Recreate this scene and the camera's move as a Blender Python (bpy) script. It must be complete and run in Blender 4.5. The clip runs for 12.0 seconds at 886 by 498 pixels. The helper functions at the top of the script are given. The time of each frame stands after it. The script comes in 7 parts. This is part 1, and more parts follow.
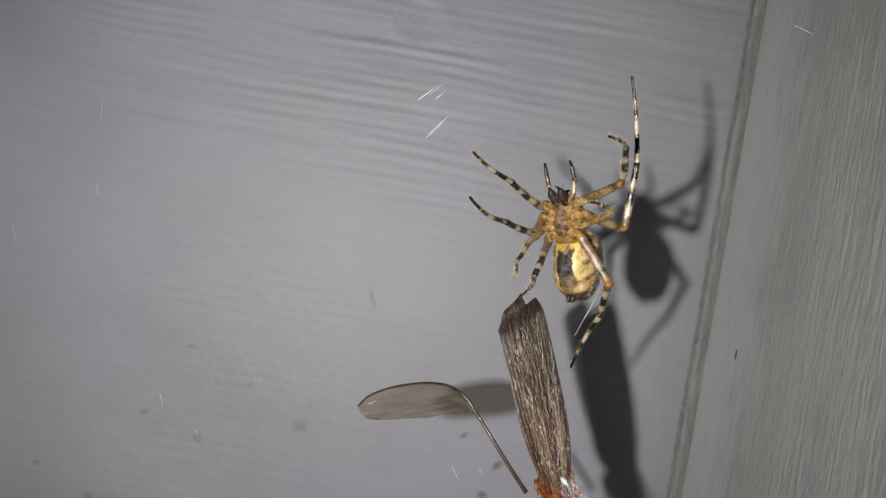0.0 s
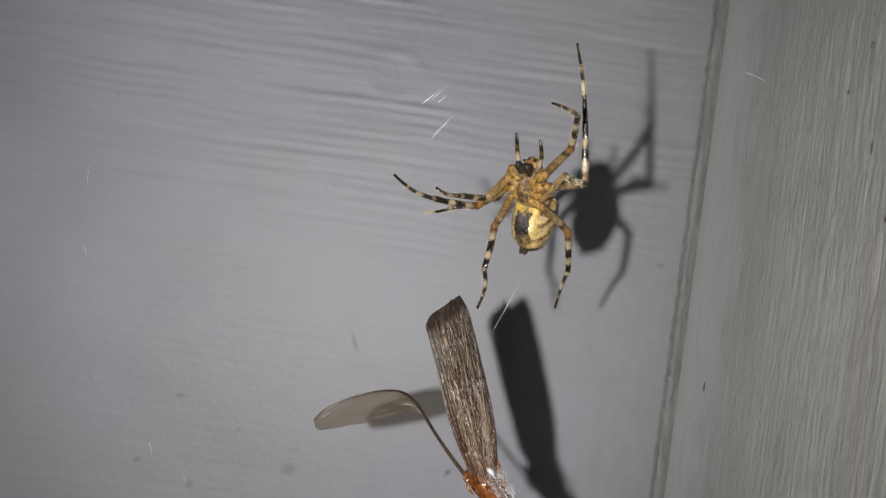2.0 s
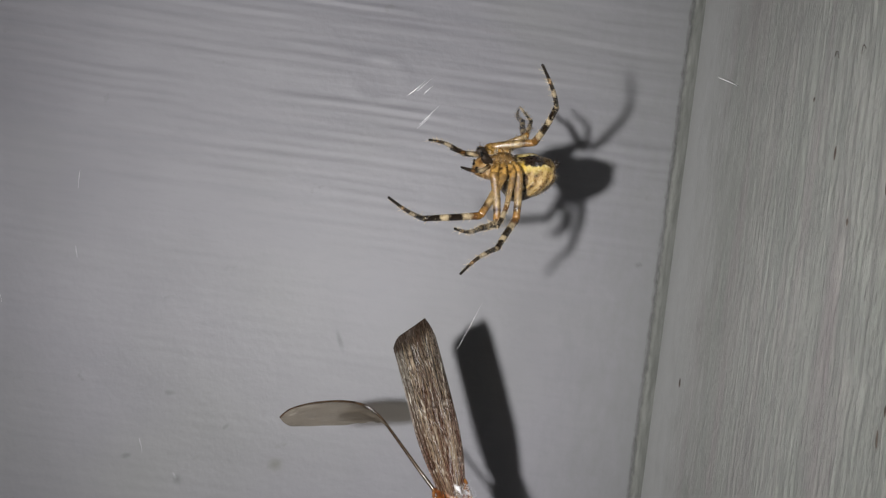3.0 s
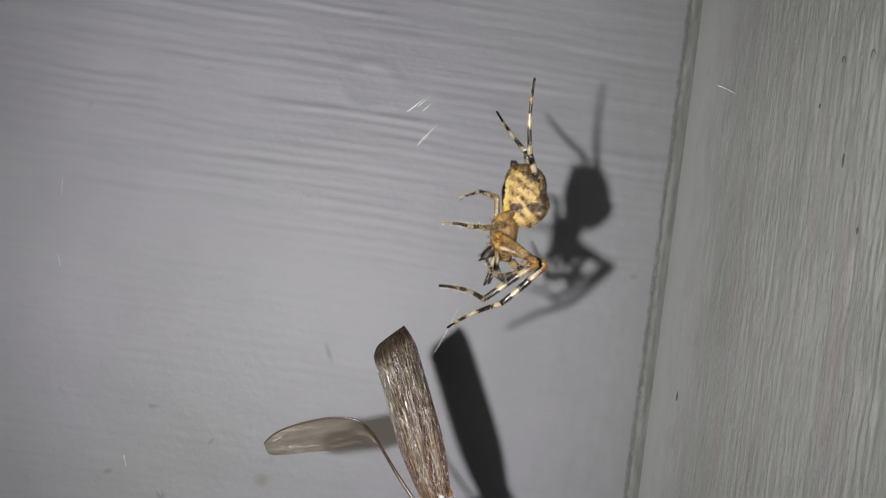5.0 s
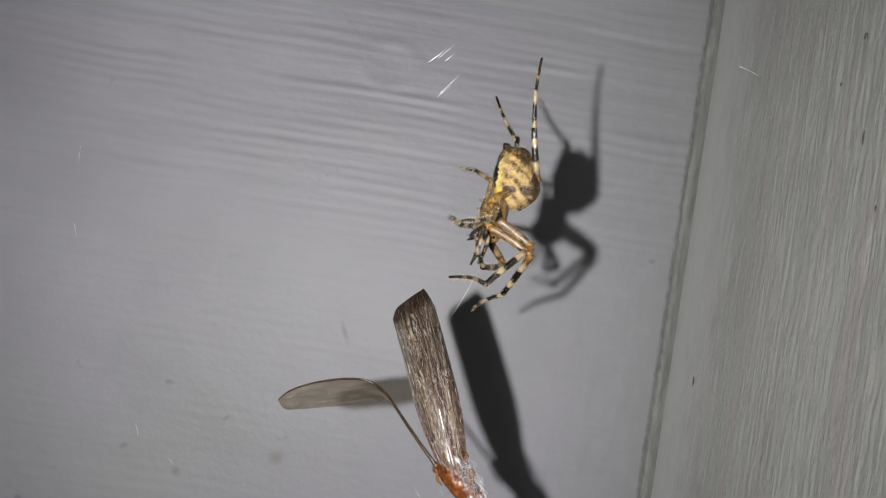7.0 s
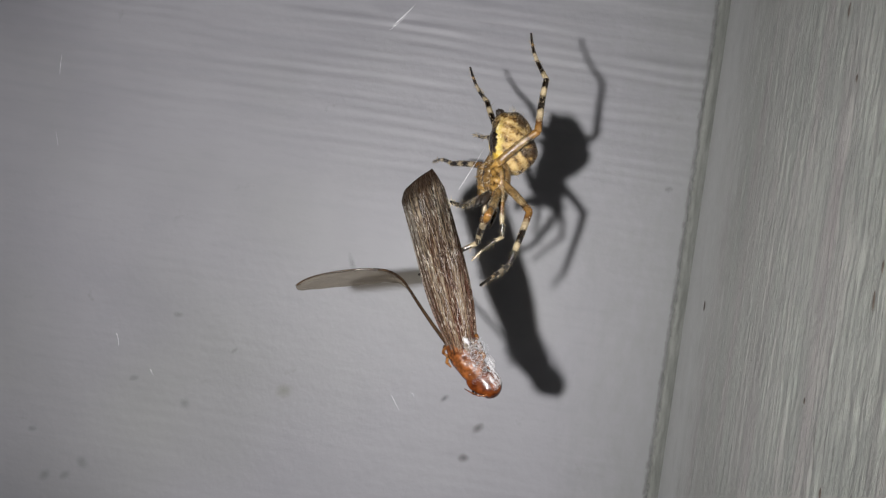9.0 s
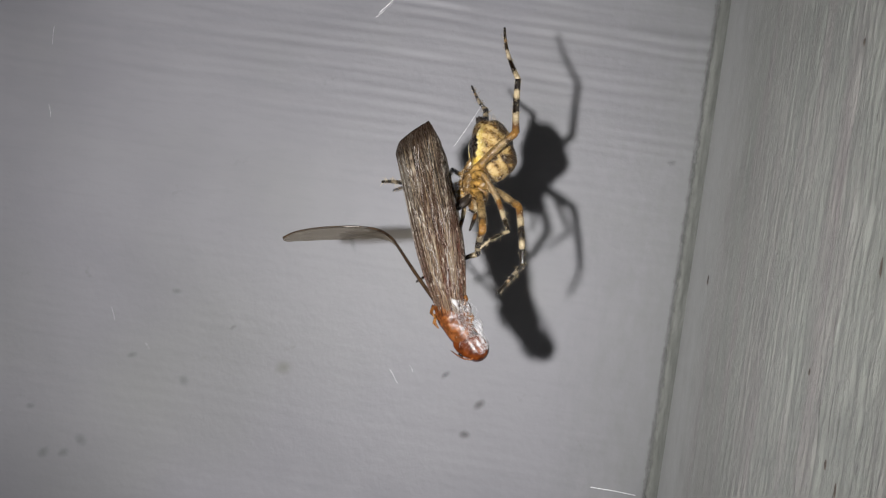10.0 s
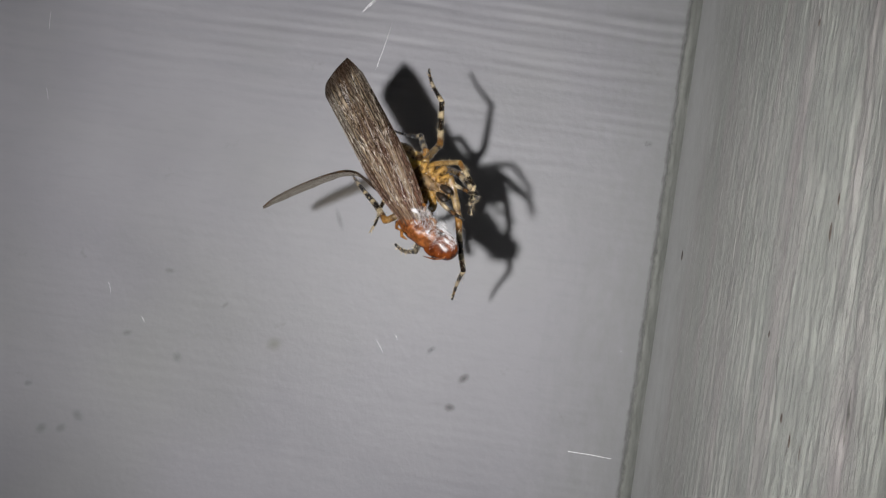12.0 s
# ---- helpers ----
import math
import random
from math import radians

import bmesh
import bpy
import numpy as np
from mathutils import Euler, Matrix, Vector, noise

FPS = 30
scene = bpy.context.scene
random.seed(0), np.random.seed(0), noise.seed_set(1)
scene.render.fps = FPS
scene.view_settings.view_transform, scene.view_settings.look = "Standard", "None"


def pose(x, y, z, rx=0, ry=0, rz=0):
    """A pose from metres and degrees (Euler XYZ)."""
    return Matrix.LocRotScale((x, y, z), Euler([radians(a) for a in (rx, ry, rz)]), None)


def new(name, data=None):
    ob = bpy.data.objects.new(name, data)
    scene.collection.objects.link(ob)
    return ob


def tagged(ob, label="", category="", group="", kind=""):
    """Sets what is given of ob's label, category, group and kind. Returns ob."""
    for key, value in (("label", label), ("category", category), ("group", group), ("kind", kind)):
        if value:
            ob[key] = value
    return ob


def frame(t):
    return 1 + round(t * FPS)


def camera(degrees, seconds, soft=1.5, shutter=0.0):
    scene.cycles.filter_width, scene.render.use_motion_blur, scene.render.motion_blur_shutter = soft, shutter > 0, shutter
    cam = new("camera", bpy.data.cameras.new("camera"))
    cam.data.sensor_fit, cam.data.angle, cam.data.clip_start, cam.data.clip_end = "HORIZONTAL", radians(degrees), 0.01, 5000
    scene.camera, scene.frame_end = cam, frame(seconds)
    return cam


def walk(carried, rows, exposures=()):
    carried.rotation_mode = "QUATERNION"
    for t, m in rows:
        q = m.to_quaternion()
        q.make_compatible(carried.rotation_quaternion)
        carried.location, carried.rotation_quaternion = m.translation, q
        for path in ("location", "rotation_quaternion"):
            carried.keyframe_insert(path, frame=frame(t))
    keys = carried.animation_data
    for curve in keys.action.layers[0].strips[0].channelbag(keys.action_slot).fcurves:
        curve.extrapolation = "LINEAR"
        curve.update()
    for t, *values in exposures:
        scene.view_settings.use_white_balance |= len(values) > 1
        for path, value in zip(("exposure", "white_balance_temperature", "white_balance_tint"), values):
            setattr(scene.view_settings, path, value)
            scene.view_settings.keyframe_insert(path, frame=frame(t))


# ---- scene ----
MM = 0.001

# ---- the camera's path ----
cam = camera(45.70, 12.0, soft=1.25)
walk(cam, [
    (0, pose(-0.039824, -0.145857, 0.241857, 89.81, -9.75, -0.63)),
    (0.5, pose(-0.035267, -0.142853, 0.241964, 90, -9.17, -1.78)),
    (1, pose(-0.034848, -0.14249, 0.24176, 89.78, -8.32, -1.3)),
    (1.5, pose(-0.036366, -0.147863, 0.242897, 91.2, -7.89, -0.92)),
    (2, pose(-0.037725, -0.151486, 0.24363, 91.68, -7.94, -0.91)),
    (2.5, pose(-0.03889, -0.154614, 0.244665, 92.06, -7.98, -1.23)),
    (3, pose(-0.037272, -0.155019, 0.244001, 91.64, -7.85, -1.63)),
    (3.2, pose(-0.037057, -0.153362, 0.242283, 88.95, -8.38, -1.14)),
    (4.8, pose(-0.037701, -0.151775, 0.241724, 92.3, -8.3, -2.24)),
    (5, pose(-0.038585, -0.151809, 0.24342, 92.53, -8, -2.65)),
    (5.5, pose(-0.038365, -0.15283, 0.24353, 92.99, -8.16, -2.68)),
    (6, pose(-0.03787, -0.15399, 0.242519, 92.87, -7.92, -3.06)),
    (6.5, pose(-0.03712, -0.154912, 0.241707, 92.51, -7.96, -3.01)),
    (6.7, pose(-0.038186, -0.153627, 0.2422, 92.24, -8.41, -2.44)),
    (8.3, pose(-0.024918, -0.148076, 0.234405, 91.64, -8.37, 2.8)),
    (8.5, pose(-0.025249, -0.147999, 0.234158, 91.5, -8.38, 3.04)),
    (9, pose(-0.02514, -0.147668, 0.233729, 91.3, -8.72, 3.34)),
    (9.5, pose(-0.025213, -0.147614, 0.233627, 90.99, -8.7, 3.53)),
    (10, pose(-0.024608, -0.145976, 0.232774, 90.33, -8.6, 3.56)),
    (10.5, pose(-0.024029, -0.148105, 0.232166, 90.48, -8.7, 3.14)),
    (11, pose(-0.023292, -0.150384, 0.231815, 90.13, -8.45, 2.9)),
    (11.5, pose(-0.023205, -0.150867, 0.231017, 89.82, -8.41, 2.87)),
    (12, pose(-0.02329, -0.1508, 0.231249, 89.9, -8.29, 3.03)),
], [(0, -0.22), (1.5, -0.2), (3, -0.08), (6.5, -0.07), (12, -0.06)])

# ---- night: only the little torch beside the lens lights the corner ----
world = bpy.data.worlds.new("night")
scene.world = world
world.use_nodes = True
world.node_tree.nodes["Background"].inputs[0].default_value = (0.5, 0.55, 0.7, 1)
world.node_tree.nodes["Background"].inputs[1].default_value = 0.0004
scene.view_settings.exposure = 0.0
TORCH_STRENGTH = 9700.0


# ---- node helpers ----
class Nodes:
    """A short way to write a node material."""

    def __init__(self, name):
        self.mat = bpy.data.materials.new(name)
        self.mat.use_nodes = True
        self.tree = self.mat.node_tree
        self.tree.nodes.clear()
        self.out = self.tree.nodes.new("ShaderNodeOutputMaterial")

    def add(self, kind, **settings):
        n = self.tree.nodes.new("ShaderNode" + kind)
        for k, v in settings.items():
            setattr(n, k, v)
        return n

    def put(self, socket, value):
        if isinstance(value, bpy.types.NodeSocket):
            self.tree.links.new(value, socket)
        elif isinstance(value, tuple) and len(value) == 3 and socket.type == "RGBA":
            socket.default_value = (*value, 1)
        else:
            socket.default_value = value

    def math(self, op, a, b=0.0, clamp=False):
        n = self.add("Math", operation=op, use_clamp=clamp)
        self.put(n.inputs[0], a)
        self.put(n.inputs[1], b)
        return n.outputs[0]

    def coords(self, scale=(1, 1, 1)):
        """Object space in millimetres, stretched."""
        c = self.add("TexCoord")
        m = self.add("Mapping")
        self.put(m.inputs[0], c.outputs["Object"])
        m.inputs["Scale"].default_value = [1000 * s for s in scale]
        return m.outputs[0]

    def xyz(self):
        s = self.add("SeparateXYZ")
        self.put(s.inputs[0], self.coords())
        return s.outputs

    def noise(self, scale, detail=3.0, stretch=(1, 1, 1), rough=0.55):
        n = self.add("TexNoise")
        self.put(n.inputs["Vector"], self.coords(stretch))
        n.inputs["Scale"].default_value = scale
        n.inputs["Detail"].default_value = detail
        n.inputs["Roughness"].default_value = rough
        return n.outputs["Fac"]

    def ramp(self, fac, *stops):
        n = self.add("ValToRGB")
        self.put(n.inputs[0], fac)
        r = n.color_ramp
        while len(r.elements) < len(stops):
            r.elements.new(0.5)
        for e, (p, c) in zip(r.elements, stops):
            e.position = p
            e.color = (*c, 1) if isinstance(c, tuple) else (c, c, c, 1)
        return n.outputs[0]

    def mix(self, fac, a, b, blend="MIX"):
        n = self.add("Mix", data_type="RGBA", blend_type=blend)
        self.put(n.inputs[0], fac)
        self.put(n.inputs[6], a)
        self.put(n.inputs[7], b)
        return n.outputs[2]

    def bump(self, height, depth, strength=1.0):
        n = self.add("Bump")
        n.inputs["Strength"].default_value = strength
        n.inputs["Distance"].default_value = depth * MM
        self.put(n.inputs["Height"], height)
        return n.outputs[0]

    def surface(self, colour, rough=0.5, normal=None, metal=0.0, spec=0.5, sss=0.0, trans=0.0, coat=0.0, tint=(0.9, 0.86, 0.78)):
        b = self.add("BsdfPrincipled")
        self.put(b.inputs["Base Color"], colour)
        self.put(b.inputs["Roughness"], rough)
        self.put(b.inputs["Metallic"], metal)
        self.put(b.inputs["Specular IOR Level"], spec)
        if sss:
            b.inputs["Subsurface Weight"].default_value = sss
            b.inputs["Subsurface Radius"].default_value = (1.0, 0.6, 0.3)
            b.inputs["Subsurface Scale"].default_value = 0.5 * MM
        if coat:
            b.inputs["Coat Weight"].default_value = coat
            b.inputs["Coat Roughness"].default_value = 0.15
        if normal is not None:
            self.put(b.inputs["Normal"], normal)
        shader = b.outputs[0]
        if trans is not None and not (isinstance(trans, float) and trans == 0.0):
            clear = self.add("BsdfTransparent")
            clear.inputs[0].default_value = (*tint, 1)
            m = self.add("MixShader")
            self.put(m.inputs[0], trans)
            self.put(m.inputs[1], shader)
            self.put(m.inputs[2], clear.outputs[0])
            shader = m.outputs[0]
        self.tree.links.new(shader, self.out.inputs[0])
        return self.mat


# ---- materials ----
def wall_paint():
    n = Nodes("grey_lilac_paint")
    blotch = n.noise(0.035, 4.0)
    fine = n.noise(0.9, 5.0)
    grit = n.noise(3.0, 4.0)
    grooves = n.noise(0.5, 2.0, (0.06, 1, 1.0), 0.45)
    short = n.noise(0.9, 4.0, (0.25, 1, 1.1), 0.6)
    up = n.ramp(n.math("MULTIPLY", n.math("SUBTRACT", n.xyz()[2], 225), 0.0125), (0.15, 0.12), (0.62, 1.0))
    col = n.mix(n.ramp(blotch, (0.35, 0.0), (0.65, 1.0)), (0.218, 0.214, 0.240), (0.255, 0.251, 0.276))
    # grooves drawn darker, more so higher up the board
    groove_tone = n.math("MULTIPLY", n.ramp(grooves, (0.38, 0.3), (0.54, 0.0)), up)
    col = n.mix(groove_tone, col, (0.172, 0.170, 0.192))
    col = n.mix(n.ramp(short, (0.36, 0.14), (0.5, 0.0)), col, (0.188, 0.186, 0.204))
    dirt = n.noise(0.16, 6.0, rough=0.7)
    col = n.mix(n.ramp(dirt, (0.64, 0.0), (0.74, 0.5)), col, (0.144, 0.136, 0.14))
    tint = n.noise(0.02, 2.0)
    col = n.mix(n.ramp(tint, (0.5, 0.0), (0.7, 0.35)), col, (0.216, 0.224, 0.204))
    # darker grey towards the corner, broken into upright dabs
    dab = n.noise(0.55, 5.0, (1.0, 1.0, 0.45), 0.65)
    corner_ramp = n.math("ADD", n.math("MULTIPLY", n.xyz()[0], 1 / 22.0), n.math("MULTIPLY", n.math("SUBTRACT", dab, 0.5), 0.8))
    col = n.mix(n.ramp(n.math("ADD", corner_ramp, 1.0), (0.25, 0.0), (0.95, 0.8)), col, (0.178, 0.181, 0.184))
    h = n.math("ADD", n.math("MULTIPLY", fine, 0.5), n.math("ADD", n.math("MULTIPLY", n.math("MULTIPLY", grooves, up), 1.6), n.math("MULTIPLY", grit, 0.1)))
    return n.surface(col, n.ramp(blotch, (0.3, 0.47), (0.7, 0.55)), n.bump(h, 0.10, 0.8), spec=0.46)


def trim_paint():
    n = Nodes("grey_green_paint")
    grain = n.noise(1.5, 5.0, (1, 1.0, 0.12), 0.68)
    fine = n.noise(2.6, 4.0, (1, 1.0, 0.3), 0.6)
    pits = n.noise(1.7, 4.0, (1, 1.0, 0.5), 0.7)
    blotch = n.noise(0.07, 4.0, (1, 1, 0.6))
    patch = n.noise(0.3, 4.0, (1, 1, 0.5), 0.6)
    y = n.xyz()[1]
    out = n.ramp(n.math("MULTIPLY", y, -1 / 60.0), (0.1, 0.2), (0.8, 1.0))
    col = n.mix(n.ramp(blotch, (0.35, 0.0), (0.65, 1.0)), (0.325, 0.337, 0.312), (0.38, 0.386, 0.362))
    col = n.mix(n.math("MULTIPLY", n.ramp(grain, (0.34, 0.48), (0.5, 0.0)), out), col, (0.155, 0.158, 0.147))
    col = n.mix(n.math("MULTIPLY", n.ramp(grain, (0.56, 0.0), (0.66, 0.35)), out), col, (0.39, 0.385, 0.367))
    col = n.mix(n.ramp(patch, (0.55, 0.0), (0.68, 0.35)), col, (0.22, 0.225, 0.215))
    pinkish = n.noise(0.2, 4.0, (1, 1, 0.12))
    col = n.mix(n.ramp(pinkish, (0.46, 0.0), (0.68, 0.5)), col, (0.33, 0.275, 0.29))
    # weathered cracks along the grain, away from the corner
    crack = n.noise(2.3, 3.0, (1, 1, 0.09), 0.6)
    far = n.ramp(n.math("MULTIPLY", y, -1 / 80.0), (0.55, 0.0), (0.85, 1.0))
    col = n.mix(n.math("MULTIPLY", n.ramp(crack, (0.30, 0.85), (0.38, 0.0)), far), col, (0.06, 0.058, 0.05))
    # light put into the colour: board paler towards the corner, with a ragged edge
    corner_ramp = n.math("ADD", n.math("MULTIPLY", y, -1 / 26.0), n.math("MULTIPLY", n.math("SUBTRACT", patch, 0.5), 0.9))
    col = n.mix(n.ramp(corner_ramp, (0.3, 1.0), (1.2, 0.0)), col, (0.52, 0.525, 0.52))
    col = n.mix(n.ramp(pits, (0.68, 0.0), (0.78, 0.5)), col, (0.09, 0.085, 0.07))
    h = n.math("MULTIPLY", n.math("ADD", n.math("MULTIPLY", grain, 1.0), n.math("ADD", n.math("MULTIPLY", fine, 0.6), n.math("MULTIPLY", pits, 0.5))), out)
    return n.surface(col, n.ramp(fine, (0.3, 0.30), (0.7, 0.5)), n.bump(h, 0.20, 0.9), spec=0.5)


def caulk_paint():
    n = Nodes("caulk_paint")
    grain = n.noise(1.1, 5.0, (1, 1, 0.25), 0.65)
    dots = n.noise(1.5, 4.0, (1, 1, 0.7), 0.7)
    s = n.xyz()
    edge = n.ramp(n.math("ADD", n.math("MULTIPLY", n.math("ADD", s[0], 2.2), 0.5), n.math("MULTIPLY", n.math("SUBTRACT", dots, 0.5), 0.5)), (0.3, 1.0), (0.6, 0.0))
    col = n.mix(n.ramp(grain, (0.35, 0.0), (0.65, 1.0)), (0.15, 0.155, 0.144), (0.225, 0.23, 0.217))
    col = n.mix(n.math("MULTIPLY", edge, n.ramp(dots, (0.35, 0.9), (0.65, 0.35))), col, (0.08, 0.083, 0.072))
    # its feathered edge thins out over the wall in short upright dabs
    brush = n.noise(1.6, 4.0, (1, 1, 0.5), 0.65)
    thin = n.math("ADD", n.math("ADD", s[0], 1.9), n.math("MULTIPLY", n.math("SUBTRACT", brush, 0.5), 1.1))
    return n.surface(col, 0.6, n.bump(grain, 0.3, 0.9), spec=0.3, trans=n.ramp(thin, (-0.1, 1.0), (1.3, 0.0)), tint=(1, 1, 1))


def plain(name, a, b, scale=1.2, rough=0.5, bump=0.05, **more):
    n = Nodes(name)
    f = n.noise(scale, 5.0)
    col = n.mix(n.ramp(f, (0.35, 0.0), (0.65, 1.0)), a, b)
    return n.surface(col, rough, n.bump(f, bump, 0.7), **more)


def stain(name, a, b, cover):
    """A thin smear that fades out towards its edge."""
    n = Nodes(name)
    f = n.noise(1.4, 5.0, rough=0.65)
    c = n.add("TexCoord")
    d = n.add("VectorMath", operation="DISTANCE")
    flat = n.add("VectorMath", operation="MULTIPLY")
    n.put(flat.inputs[0], c.outputs["Generated"])
    flat.inputs[1].default_value = (1, 1, 0)
    n.put(d.inputs[0], flat.outputs[0])
    d.inputs[1].default_value = (0.5, 0.5, 0.0)
    out = n.math("ADD", d.outputs["Value"], n.math("MULTIPLY", n.math("SUBTRACT", f, 0.5), 0.3))
    col = n.mix(n.ramp(f, (0.35, 0.0), (0.65, 1.0)), a, b)
    return n.surface(col, 0.65, spec=0.3, trans=n.math("SUBTRACT", 1.0, n.ramp(out, (0.0, cover), (0.2, cover * 0.6), (0.44, 0.0))), tint=(1, 1, 1))


def abdomen_skin():
    """Dark belly band with yellow-white margins, tawny zigzag flanks, brown leaf mark on the back."""
    n = Nodes("patterned_abdomen")
    x, y, z = n.xyz()[0:3]
    wob = n.math("SUBTRACT", n.noise(0.8, 4.0, rough=0.65), 0.5)
    speck = n.noise(3.0, 6.0, rough=0.74)
    ax = n.math("ADD", n.math("ABSOLUTE", x), n.math("MULTIPLY", wob, 1.7))
    # flank: oblique brown strokes of uneven width over tawny cream
    phase = n.math("ADD", n.math("MULTIPLY", n.math("ADD", y, n.math("MULTIPLY", z, -0.9)), 4.3), n.math("MULTIPLY", wob, 9.0))
    wave = n.math("ADD", n.math("MULTIPLY", n.math("SINE", phase), 0.36), 0.52)
    wave = n.math("ADD", wave, n.math("MULTIPLY", n.math("ADD", n.math("SUBTRACT", speck, 0.5), n.math("MULTIPLY", n.math("SUBTRACT", n.noise(0.9, 3.0), 0.5), 0.7)), 1.8))
    flank = n.ramp(wave, (0.0, (0.05, 0.024, 0.007)), (0.2, (0.15, 0.082, 0.024)), (0.38, (0.30, 0.18, 0.055)), (0.9, (0.50, 0.35, 0.14)))
    # belly
    low = n.ramp(n.math("MULTIPLY", n.math("ADD", z, 2.3), 0.45), (0.1, 1.0), (0.5, 0.0))
    band = n.ramp(n.math("MULTIPLY", ax, 0.5), (0.41, 1.0), (0.46, 0.0))
    rim = n.ramp(n.math("MULTIPLY", ax, 0.5), (0.39, 0.0), (0.46, 1.0), (0.60, 1.0), (0.72, 0.0))
    front = n.ramp(n.math("MULTIPLY", n.math("ADD", y, n.math("ADD", 3.4, n.math("MULTIPLY", wob, 3.5))), 0.147), (0.66, 0.0), (0.76, 1.0))
    dark = n.mix(n.ramp(speck, (0.42, 0.0), (0.66, 1.0)), (0.004, 0.003, 0.002), (0.035, 0.015, 0.006))
    dots = n.ramp(n.noise(1.6, 2.0), (0.60, 0.0), (0.64, 1.0))
    col = n.mix(n.math("MULTIPLY", rim, low), flank, n.mix(dots, (0.60, 0.46, 0.13), (0.74, 0.66, 0.42)))
    col = n.mix(n.math("MULTIPLY", n.math("MULTIPLY", band, low), n.math("SUBTRACT", 1.0, front)), col, dark)
    col = n.mix(n.math("MULTIPLY", n.math("MULTIPLY", front, low), 0.85), col, (0.60, 0.38, 0.02))
    # dark rear end and leaf mark on the back
    rear = n.ramp(n.math("MULTIPLY", n.math("ADD", n.math("MULTIPLY", y, -1.0), n.math("MULTIPLY", wob, 2.4)), 0.3), (0.70, 0.0), (0.84, 0.95))
    col = n.mix(rear, col, dark)
    # dark eye-like patch and a crossbar on each flank
    for cy, cz, ry, rz in ((-1.8, 0.5, 1.15, 0.85), (1.35, 0.9, 0.5, 1.2), (1.4, -1.0, 0.42, 0.75), (0.3, 1.6, 0.6, 0.6)):
        dy, dz = n.math("MULTIPLY", n.math("SUBTRACT", y, cy), 1 / ry), n.math("MULTIPLY", n.math("SUBTRACT", z, cz), 1 / rz)
        d = n.math("ADD", n.math("ADD", n.math("MULTIPLY", dy, dy), n.math("MULTIPLY", dz, dz)), n.math("MULTIPLY", wob, 2.2))
        col = n.mix(n.ramp(d, (0.45, 0.9), (1.0, 0.0)), col, (0.03, 0.014, 0.006))
    back = n.ramp(n.math("ADD", n.math("MULTIPLY", z, 0.4), n.math("MULTIPLY", wob, 0.5)), (0.44, 0.0), (0.58, 0.85))
    leaf = n.mix(n.ramp(n.noise(0.8, 3.0), (0.45, 0.0), (0.6, 1.0)), (0.035, 0.018, 0.008), (0.27, 0.16, 0.05))
    col = n.mix(back, col, leaf)
    return n.surface(col, n.ramp(speck, (0.3, 0.16), (0.7, 0.4)), n.bump(speck, 0.2, 0.9), spec=0.7)


def banded(name, length, *stops, sss=0.0, spotted=0.35):
    """Rings along the leg piece: stops are (share of its length, colour)."""
    n = Nodes(name)
    y = n.xyz()[1]
    wob = n.math("MULTIPLY", n.math("SUBTRACT", n.noise(2.2, 4.0, rough=0.7), 0.5), 0.22)
    fac = n.math("ADD", n.math("MULTIPLY", y, 1.0 / length), wob)
    ramp = n.ramp(fac, *stops)
    mott = n.noise(5.5, 4.0, (1.0, 0.5, 1.0), 0.7)
    spots = n.noise(1.5, 4.0, rough=0.7)
    col = n.mix(n.ramp(spots, (0.40, spotted), (0.52, 0.0)), ramp, (0.022, 0.013, 0.006))
    col = n.mix(n.ramp(mott, (0.38, 0.5), (0.47, 0.0)), col, (0.03, 0.017, 0.007))
    return n.surface(col, 0.2, n.bump(mott, 0.09, 0.8), spec=0.85, sss=sss)


CREAM, BLACK, TAN, GOLD, RUST = (0.40, 0.32, 0.20), (0.006, 0.004, 0.003), (0.12, 0.056, 0.016), (0.25, 0.125, 0.028), (0.09, 0.038, 0.012)
LENGTHS = {1: (4.8, 5.7, 6.6), 2: (4.7, 6.0, 7.6), 3: (3.2, 3.4, 3.8), 4: (4.8, 5.4, 7.2)}


